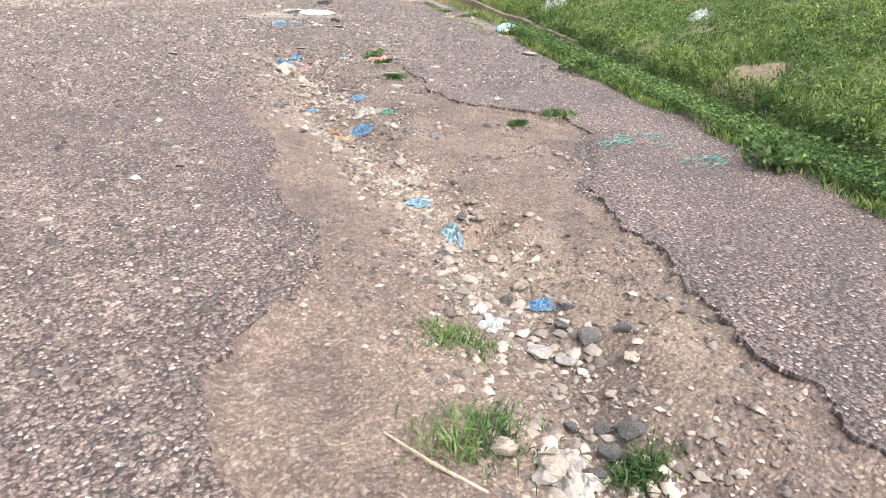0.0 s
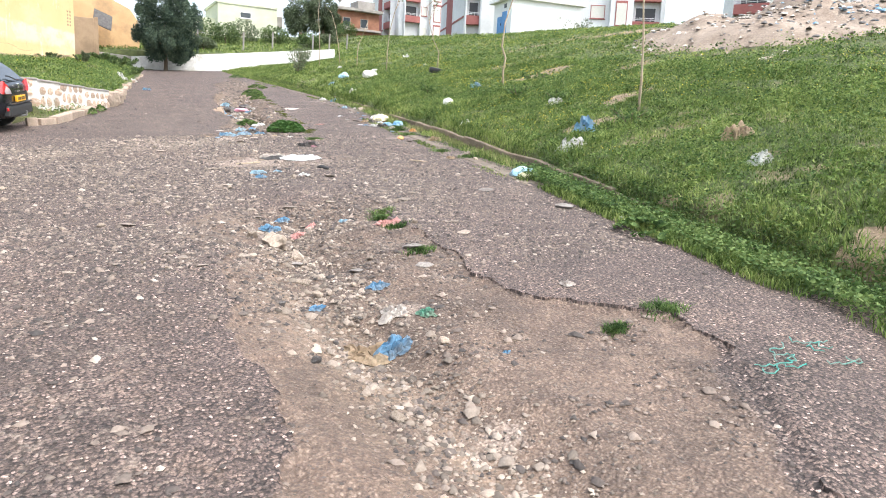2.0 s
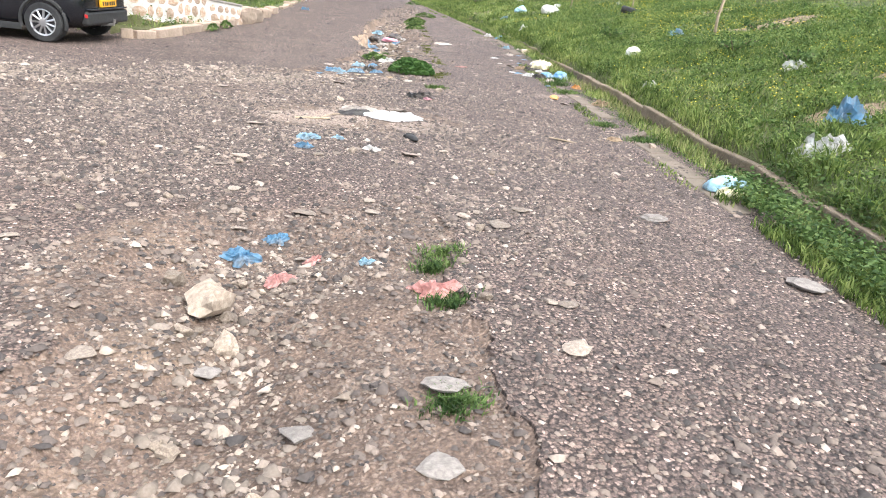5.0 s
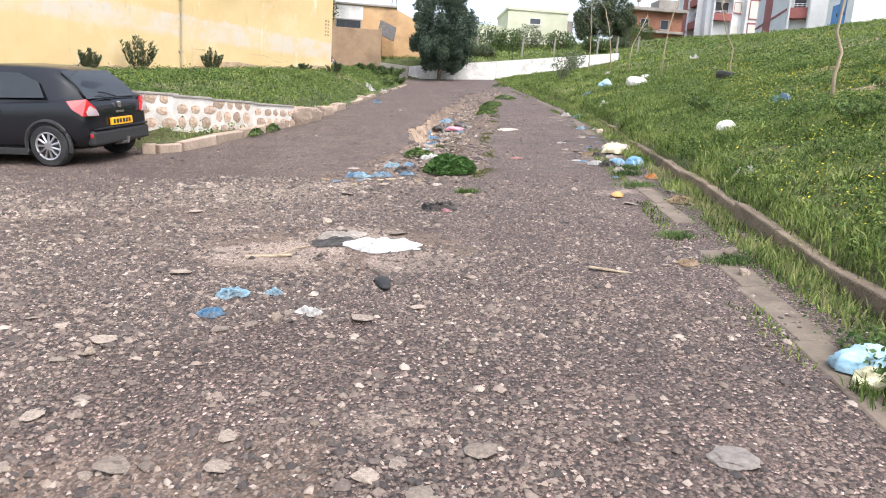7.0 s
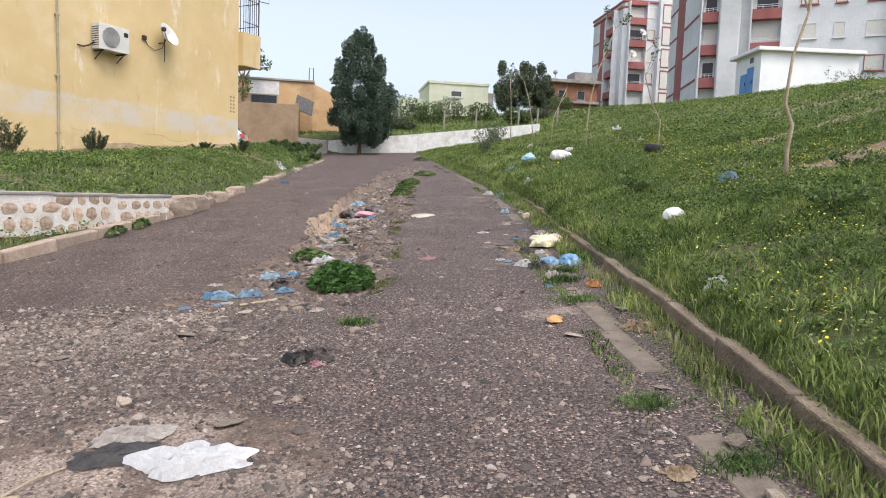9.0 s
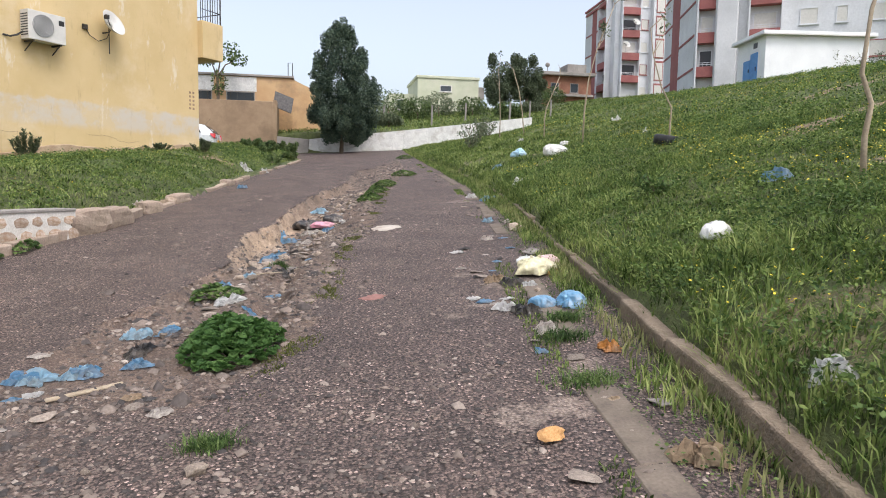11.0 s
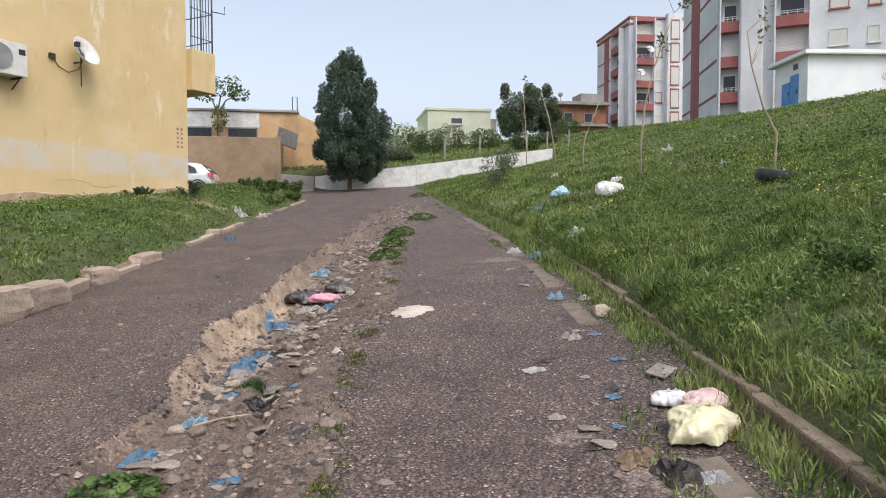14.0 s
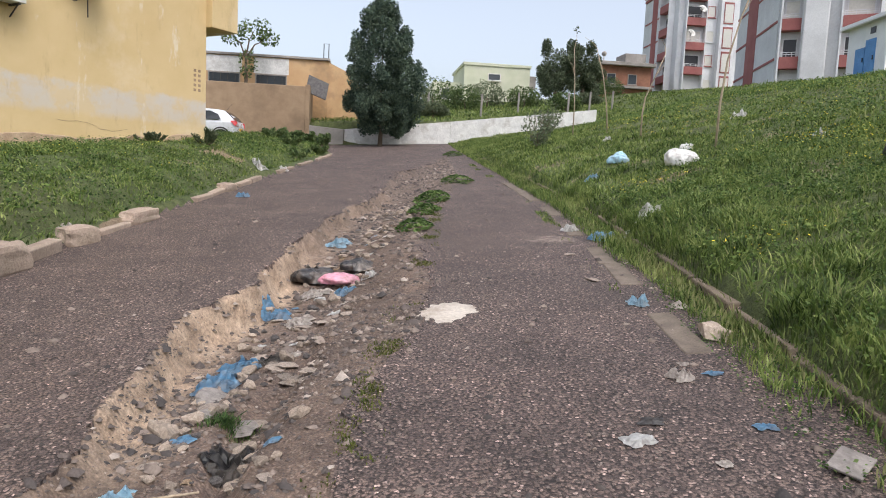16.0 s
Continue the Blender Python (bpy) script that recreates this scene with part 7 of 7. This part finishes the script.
# ================= litter =================
def film(name, x, y, r, mat, label, category="litter", lift=0.35, seed=0, group="", stretch=1.0, n=15):
    """A crumpled piece of plastic, paper or cloth lying on the ground."""
    bm = bmesh.new()
    grid = []
    off = Vector((seed * 3.7, seed * 1.3, seed))
    for i in range(n):
        row = []
        for j in range(n):
            u, v = 2 * i / (n - 1) - 1, 2 * j / (n - 1) - 1
            a = math.atan2(v, u)
            q = max(abs(u), abs(v)) / max(1e-6, math.hypot(u, v)) if (u or v) else 1
            k = r * q * (0.75 + 0.6 * noise.noise(Vector((math.cos(a) * 1.4, math.sin(a) * 1.4, 0)) + off))
            w = Vector((u * 2.3, v * 2.3, 0)) + off
            px, py = u * k * stretch, v * k
            hgt = r * lift * (0.5 + 0.9 * noise.noise(w) + 0.5 * abs(noise.noise(w * 2.7)) + 0.22 * noise.noise(w * 6))
            edge = max(abs(u), abs(v))
            row.append(bm.verts.new((px + 0.12 * r * noise.noise(w * 2), py + 0.12 * r * noise.noise(w * 2 + Vector((9, 9, 9))), ground(x + px, y + py) - ground(x, y) + max(0.004, hgt * (1.1 - edge ** 3)))))
        grid.append(row)
    for i in range(n - 1):
        for j in range(n - 1):
            bm.faces.new((grid[i][j], grid[i + 1][j], grid[i + 1][j + 1], grid[i][j + 1]))
    bmesh.ops.solidify(bm, geom=bm.faces[:], thickness=0.003)
    ob = part(name, bm, mat)
    ob.matrix_world = pose(x, y, ground(x, y) + 0.004)
    return tagged(ob, label, category, group)


def bag(name, x, y, r, mat, label, seed=0, knot=True, squash=0.62, group="", turn=0):
    """A filled, knotted plastic bag: lumpy body with folds and two tied ears."""
    t = thing(name, pose(x, y, ground(x, y), 0, 0, turn), label, "bag", group)
    bm = bmesh.new()
    bmesh.ops.create_icosphere(bm, subdivisions=5, radius=1)
    off = Vector((seed * 4.1, 0, seed))
    for v in bm.verts:
        c = v.co.normalized()
        fold = Vector((c.x * 5, c.y * 5, c.z * 1.2)) + off
        k = 0.92 + 0.30 * noise.noise(c * 1.1 + off) - 0.22 * abs(noise.noise(fold * 0.7)) - 0.07 * abs(noise.noise(fold * 1.9)) + 0.25 * max(0.0, abs(c.x) - 0.6) * (1 if c.y * c.x > 0 else 0.2)
        v.co = Vector((c.x * k * 1.15, c.y * k * 0.9, max(-0.25, c.z) * k * squash + 0.18)) * r
    part("body", bm, mat, t, smooth_shade=True)
    if knot:
        for s in (-1, 1):
            bm = bmesh.new()
            pts = [(0.03 * r * s, 0, 0.5 * r), (0.12 * r * s, 0.05 * r, 0.7 * r), (0.26 * r * s, 0.0, 0.78 * r)]
            tube(bm, pts, [0.07 * r, 0.04 * r, 0.09 * r], 8)
            for v in bm.verts:
                v.co += Vector((0, 1, 0)) * 0.12 * r * noise.noise(v.co * 14 / max(r, 0.05) * 0.3)
            part("tied_ear", bm, mat, t)
    return t


# lower channel
for k, (x, y, r, mt, lab) in enumerate((
        (1.90, 4.88, 0.11, "p_cyan", "torn pale blue plastic in the channel"), (1.93, 4.39, 0.10, "p_cyan", "torn pale blue plastic in the channel"),
        (1.93, 3.33, 0.09, "p_blue", "crumpled blue plastic among stones"), (1.60, 3.25, 0.08, "p_white", "whitish plastic scrap among stones"),
        (1.38, 2.28, 0.16, "paper", "large crumpled dirty paper"), (2.31, 7.52, 0.10, "p_blue", "crumpled blue plastic among stones"),
        (1.83, 7.53, 0.08, "p_blue", "crumpled blue plastic among stones"), (2.24, 9.96, 0.10, "p_blue", "crumpled blue plastic on the gravel"),
        (2.37, 6.80, 0.08, "p_green", "green plastic scrap in the channel"), (2.20, 6.95, 0.13, "paper", "crumpled dirty white paper"),
        (2.54, 6.06, 0.03, "p_blue", "small blue bottle cap"), (3.48, 6.68, 0.08, "paper", "white paper scrap on asphalt"),
        (5.41, 8.10, 0.13, "p_white", "white plastic container squashed in the grass edge"), (2.46, 9.63, 0.07, "pinkpaper", "pink scrap on the gravel"),
        (2.04, 9.74, 0.14, "p_blue", "crumpled blue plastic bag by a channel"), (2.27, 9.47, 0.11, "pinkpaper", "pink crumpled paper among gravel"),
        (3.02, 8.95, 0.15, "pinkpaper", "long strip of pink paper on gravel"))):
    film("litter", x, y, r, M[mt], lab, seed=k + 1, group="litter in the lower channel")
for k, (x, y, r, mt, lab) in enumerate((
        (2.74, 9.46, 0.06, "p_cyan", "pale blue plastic scrap on gravel"), (3.03, 11.7, 0.09, "p_white", "white crumpled paper cup"),
        (2.47, 12.05, 0.13, "p_cyan", "blue plastic strips on gravel"), (2.43, 11.7, 0.10, "p_blue", "blue plastic strips on gravel"), (2.74, 12.05, 0.08, "p_cyan", "pale blue plastic scrap on gravel"),
        (3.97, 14.63, 0.20, "p_black", "dark rag with red thread on the street"), (4.05, 14.55, 0.09, "p_pink", "red scrap beside a dark rag"), (3.32, 16.86, 0.16, "p_cyan", "pale blue plastic in the rubble"), (2.98, 16.86, 0.15, "p_blue", "blue plastic in the rubble"),
        (5.76, 12.6, 0.10, "card", "brown paper scrap by the gutter"), (3.05, 16.86, 0.16, "p_cyan", "spread blue plastic bag in the rubble"), (3.35, 16.89, 0.15, "p_blue", "spread blue plastic bag in the rubble"),
        (3.66, 16.94, 0.11, "p_blue", "blue plastic lid in the rubble"), (3.46, 17.76, 0.16, "p_cyan", "dusty pale blue plastic in the channel"), (3.71, 17.77, 0.12, "p_blue", "dusty blue plastic in the channel"), (3.6, 17.3, 0.14, "p_black", "black plastic scrap in the channel"))):
    film("litter", x, y, r, M[mt], lab, seed=k + 31, group="litter at the street mouth")
for k, (x, y, r, mt, lab) in enumerate((
        (4.03, 15.99, 0.09, "paper", "white paper scrap on earth"), (4.04, 18.71, 0.17, "p_white", "white plastic bag caught by a plant"), (4.3, 18.3, 0.09, "p_blue", "blue plastic scrap by a plant"),
        (4.34, 22.28, 0.2, "p_blue", "crumpled blue foil in the channel"), (4.22, 21.9, 0.22, "p_blue", "crumpled blue foil in the channel"), (4.5, 22.35, 0.13, "p_black", "dark plastic lump in the channel"), (4.55, 20.64, 0.22, "p_black", "black torn plastic in the channel"),
        (5.07, 24.2, 0.14, "p_blue", "blue plastic beside a pink bag"), (4.42, 23.76, 0.18, "p_blue", "blue plastic netting in the channel"), (4.93, 26.95, 0.22, "p_cyan", "pale blue plastic heap in the channel"), (5.3, 24.7, 0.14, "p_white", "white plastic scrap in the channel"), (4.75, 24.4, 0.2, "paper", "dirty pale rags in the channel"),
        (4.65, 23.5, 0.18, "paper", "dirty pale rags in the channel"), (3.9, 19.6, 0.14, "p_blue", "blue plastic in the channel"), (4.1, 20.2, 0.12, "p_cyan", "pale blue plastic in the channel"))):
    film("litter", x, y, r, M[mt], lab, seed=k + 61, group="litter in the upper channel")
# along the kerb and on the bank
for k, (x, y, r, mt, lab) in enumerate((
        (6.58, 17.33, 0.14, "p_black", "black and white plastic on asphalt"), (6.45, 17.5, 0.12, "p_white", "white torn plastic on asphalt"), (6.85, 16.3, 0.11, "p_orange", "orange peel in the gutter"), (6.62, 14.81, 0.17, "card", "brown crumpled paper by the kerb"),
        (6.56, 16.8, 0.12, "paper", "flattened white carton by the gutter"), (7.32, 14.85, 0.14, "p_white", "thin white bag in the grass"), (7.25, 18.72, 0.14, "p_orange", "orange rind beside a bag"), (6.62, 18.55, 0.12, "card", "dirty wet rags on the asphalt"), (6.75, 18.35, 0.14, "p_black", "black wet rag on the asphalt"),
        (6.9, 18.25, 0.09, "p_white", "white plastic cup on asphalt"), (7.82, 22.3, 0.1, "paper", "folded white paper in the gutter"), (7.54, 22.43, 0.12, "p_cyan", "pale blue plastic strip in the gutter"), (7.14, 20.86, 0.09, "paper", "white paper scrap on asphalt"), (8.3, 25.49, 0.24, "p_blue", "bright blue plastic bag at the kerb"), (8.1, 26.2, 0.15, "p_white", "white plastic by the kerb"))):
    film("litter", x, y, r, M[mt], lab, seed=k + 91, group="litter along the kerb", lift=0.5)
for k, (x, y, r, mt, lab) in enumerate((
        (8.91, 25.39, 0.22, "p_white", "white torn bag in the grass"), (8.6, 25.4, 0.1, "p_white", "white scrap in the grass"), (9.55, 29.5, 0.16, "p_blue", "blue plastic in the grass"), (14.38, 32.78, 0.25, "p_white", "white bag on the slope"), (11.81, 34.79, 0.2, "p_white", "white bag on the slope"), (12.8, 27.62, 0.12, "p_white", "white bag scrap on the slope"),
        (9.8, 18.7, 0.2, "p_blue", "blue plastic bag in the grass"), (7.6, 11.56, 0.28, "p_blue", "blue and white plastic bag in the grass"), (6.81, 10.82, 0.24, "p_white", "white cloth in the grass"), (7.9, 8.84, 0.28, "card", "grey torn sacking in the grass"), (7.2, 7.95, 0.2, "p_white", "thin white plastic in the grass"), (2.4, 36.8, 0.3, "p_white", "pale sheet in the verge grass"), (1.4, 26.5, 0.17, "paper", "pale plastic by the verge kerb"), (2.9, 31.2, 0.16, "p_blue", "blue plastic on the verge"), (8.8, 13.9, 0.2, "p_white", "pale plastic in the grass"), (3.0, 38.0, 0.2, "p_white", "white bag on the verge"))):
    film("litter", x, y, r, M[mt], lab, seed=k + 121, group="litter on the grass", lift=0.6)
bag("plastic_bag", 7.12, 18.75, 0.23, M["p_yellow"], "full pale yellow rubbish bag dumped at the kerb", 2, True, 0.62, "", 20)
bag("plastic_bag", 7.36, 19.1, 0.16, M["p_rose"], "pink printed bag behind a rubbish bag", 5, False)
bag("plastic_bag", 7.2, 19.22, 0.12, M["p_white"], "white knotted bag behind a rubbish bag", 7)
bag("plastic_bag", 7.02, 17.42, 0.13, M["p_blue"], "stuffed bright blue nappy packet by the gutter", 3, False, 0.9)
bag("plastic_bag", 6.78, 17.5, 0.11, M["p_blue"], "small stuffed blue packet by the gutter", 15, False, 0.8)
bag("plastic_bag", 5.93, 10.75, 0.19, M["p_cyan"], "stuffed blue and white nappy at the kerb", 9, False)
bag("plastic_bag", 5.85, 10.6, 0.12, M["p_yellow"], "small yellow bag by the kerb", 10, False)
bag("plastic_bag", 5.0, 24.7, 0.21, M["p_pink"], "pink plastic bag in the channel", 4, False, 0.5)
bag("plastic_bag", 4.68, 25.0, 0.24, M["p_black"], "black plastic bag in the channel", 6)
bag("plastic_bag", 5.2, 25.1, 0.2, M["p_black"], "small black plastic bag in the channel", 8, False)
bag("plastic_bag", 8.32, 17.4, 0.15, M["p_white"], "white plastic bag caught in the grass", 11, True, 0.9)
bag("plastic_bag", 10.75, 28.3, 0.3, M["p_white"], "large white plastic bag on the slope", 12, True, 0.9)
bag("plastic_bag", 10.45, 30.4, 0.24, M["p_cyan"], "pale blue and white bag on the slope", 13, True, 0.9)
bag("plastic_bag", 11.5, 29.6, 0.16, M["p_white"], "small white bag by a sapling", 14)

# small flat scraps trodden into the dirt
rnd = random.Random(77)
for k in range(54):
    if k < 26:
        y = rnd.uniform(17.6, 27.5)
        x = float(np.interp(y, [17, 20.7, 22.6, 25.4, 31], [3.5, 4.25, 4.3, 4.8, 5.9])) + rnd.uniform(-0.1, 0.6)
    elif k < 44:
        y = rnd.uniform(15.5, 21.5)
        x = float(kerb_r(y)) - rnd.uniform(0.5, 1.25)
    else:
        x, y = rnd.uniform(2.3, 3.9), rnd.uniform(15.6, 17.6)
    mt, lab = rnd.choice((("paper", "dirty paper scrap trodden flat"), ("card", "soggy brown cardboard scrap"), ("sack", "dark wet rag scrap"), ("p_white", "grimy white plastic scrap"), ("p_blue", "grimy blue plastic scrap")))
    film("scrap", x, y, rnd.uniform(0.035, 0.085), M[mt], lab, seed=k + 300, group="scraps on the street", lift=0.3, stretch=rnd.uniform(0.8, 1.6), n=8)

# white trouser-like cloth with sacking beside it
film("discarded_cloth", 3.42, 13.2, 0.25, M["cloth"], "white crumpled cloth lying on spilled cement", "cloth", 0.3, 201, "", 1.6)
film("discarded_cloth", 3.0, 13.33, 0.17, M["sack"], "dark grey sacking beside a white cloth", "cloth", 0.2, 202, "", 1.5)
film("discarded_cloth", 3.05, 13.55, 0.16, M["paper"], "pale torn rag beside a white cloth", "cloth", 0.25, 205, "", 1.7)
# blue foil on a crushed carton
film("carton", 1.86, 6.62, 0.2, M["card"], "crushed grey-brown carton in the channel", "carton", 0.25, 203)
film("foil_packet", 2.02, 6.58, 0.14, M["p_blue"], "bright blue foil packet on a crushed carton", "packet", 0.45, 204)

# shoe
sh_t = thing("shoe", pose(3.45, 12.22, ground(3.45, 12.22), 0, 0, 100), "single worn black rubber sandal on gravel", "shoe")
bm = bmesh.new()
bmesh.ops.create_icosphere(bm, subdivisions=3, radius=1)
for v in bm.verts:
    v.co = Vector((math.copysign(abs(v.co.x) ** 0.7, v.co.x) * 0.135, math.copysign(abs(v.co.y) ** 0.7, v.co.y) * (0.05 + 0.007 * math.sin(v.co.x * 3)), max(-0.3, v.co.z) * 0.03 + 0.014))
part("sole", bm, M["rubber"], sh_t, smooth_shade=True)
bm = bmesh.new()
tube(bm, [(0.03, -0.05, 0.02), (0.045, -0.03, 0.035), (0.05, 0.0, 0.04), (0.045, 0.03, 0.035), (0.03, 0.05, 0.02)], 0.016, 8)
part("strap", bm, M["rubber"], sh_t)

# sticks, bread, card
for (x, y, l, a, nm, mt, lab) in ((5.12, 12.45, 0.17, 170, "wood_strip", "wood", "flat grey wooden strip on the asphalt"), (2.75, 13.1, 0.22, 55, "stick", "wood", "thin bare stick on spilled cement"), (2.55, 12.95, 0.18, 5, "wood_strip", "wood", "grey wooden lath beside a cloth"), (0.92, 2.43, 0.22, 120, "stick", "wood", "thin bare stick on the earth"), (3.49, 16.46, 0.22, 30, "wood_strip", "wood", "splintered wood piece in the rubble"), (4.3, 20.1, 0.2, 20, "stick", "wood", "thin stick in the channel"), (6.75, 17.05, 0.1, 80, "stick", "wood", "short twig by the gutter")):
    bm = boxed(-l, -0.022, 0, l, 0.022, 0.014, 0.004) if nm == "wood_strip" else tube(bmesh.new(), [(-l, 0, 0.012), (0, 0.02, 0.02), (l, 0, 0.012)], [0.008, 0.007, 0.005], 6)
    ob = part(nm, bm, M[mt])
    ob.matrix_world = pose(x, y, ground(x, y) + 0.004, 4, -4, a)
    tagged(ob, lab, "wood")
ob = new("bread_crust", rock_mesh(77, 0.5, surf("bread_crust", (0.48, 0.24, 0.08), (0.66, 0.38, 0.16), 8, 0.8, 60, 0.4, 0.003)))
ob.matrix_world = pose(6.03, 15.16, ground(6.03, 15.16) + 0.03, 10, 5, 30) @ Matrix.Diagonal((0.11, 0.07, 0.1, 1))
tagged(ob, "orange-brown lump of bread on a stain", "bread")
bm = boxed(-0.1, -0.075, 0, 0.1, 0.075, 0.012, 0.003)
ob = part("cardboard_sheet", bm, M["slate"])
ob.matrix_world = pose(7.4, 19.75, ground(7.4, 19.75) + 0.03, 8, -12, 35)
tagged(ob, "grey board leaning in the gutter", "board")

# tangled teal cord
rnd = random.Random(9)
for (ox, oy, sx, count) in ((3.95, 5.07, 0.3, 7), (4.32, 4.55, 0.14, 4)):
    cord = thing("net_cord", pose(ox, oy, ground(ox, oy)), "tangled teal plastic cord beside the grass edge", "cord", "tangled cords")
    for k0 in range(count):
        bm = bmesh.new()
        pts, a = [], rnd.uniform(0, 6.28)
        px, py = rnd.uniform(-sx, sx), rnd.uniform(-0.07, 0.07)
        for k in range(16):
            a += rnd.uniform(-1.2, 1.2)
            px, py = px + 0.03 * math.cos(a), py + 0.018 * math.sin(a)
            pts.append((px, py, ground(ox + px, oy + py) - ground(ox, oy) + 0.008 + 0.02 * rnd.random()))
        tube(bm, pts, 0.004, 5)
        part("strand", bm, M["p_teal"], cord)

# ================= waste heap on the hill =================
hz = ground(17.0, 14.5)
bm = bmesh.new()
bmesh.ops.create_grid(bm, x_segments=40, y_segments=40, size=1)
for v in bm.verts:
    x, y = 17.0 + v.co.x * 3.6 + 1.0 * v.co.y, 14.5 - v.co.x * 2.0 + v.co.y * 4.2
    r = v.co.length
    v.co = Vector((x, y, ground(x, y) - 0.08 + 1.0 * max(0, 1 - r ** 1.6) * (0.7 + 0.7 * noise.noise(Vector((x, y, 0)) * 0.6)) + 0.15 * noise.noise(Vector((x, y, 3)) * 2)))
hp = part("waste_heap", bm, surf("heap_earth", (0.22, 0.165, 0.125), (0.36, 0.29, 0.23), 2, 0.95, 20, 0.8, 0.03), smooth_shade=True)
tagged(hp, "mound of brown earth and rubble on the hill", "heap")
mesh = hp.data
tops = np.array([v.co for v in mesh.vertices])
for k, (mt, n, lab) in enumerate((("paper", 330, "pale rags and paper strewn over the heap"), ("p_white", 170, "white plastic strewn over the heap"), ("p_blue", 160, "blue plastic strewn over the heap"), ("sack", 420, "dark bags strewn over the heap"), ("rock", 350, "rubble strewn over the heap"))):
    c = np.array([17.6, 12.4] if mt == "p_blue" else [17, 14.5])
    near = np.exp(-((tops[:, :2] - c) ** 2).sum(1) / (2.5 if mt == "p_blue" else 9.0))
    sel = tops[rng.choice(len(tops), n, p=near / near.sum())] + rng.normal(size=(n, 3)) * [0.12, 0.12, 0.02]
    ob = pebbles("waste", sel, rng.uniform(0.03, 0.10, n), M[mt], lab)
    tagged(ob, lab, "waste")
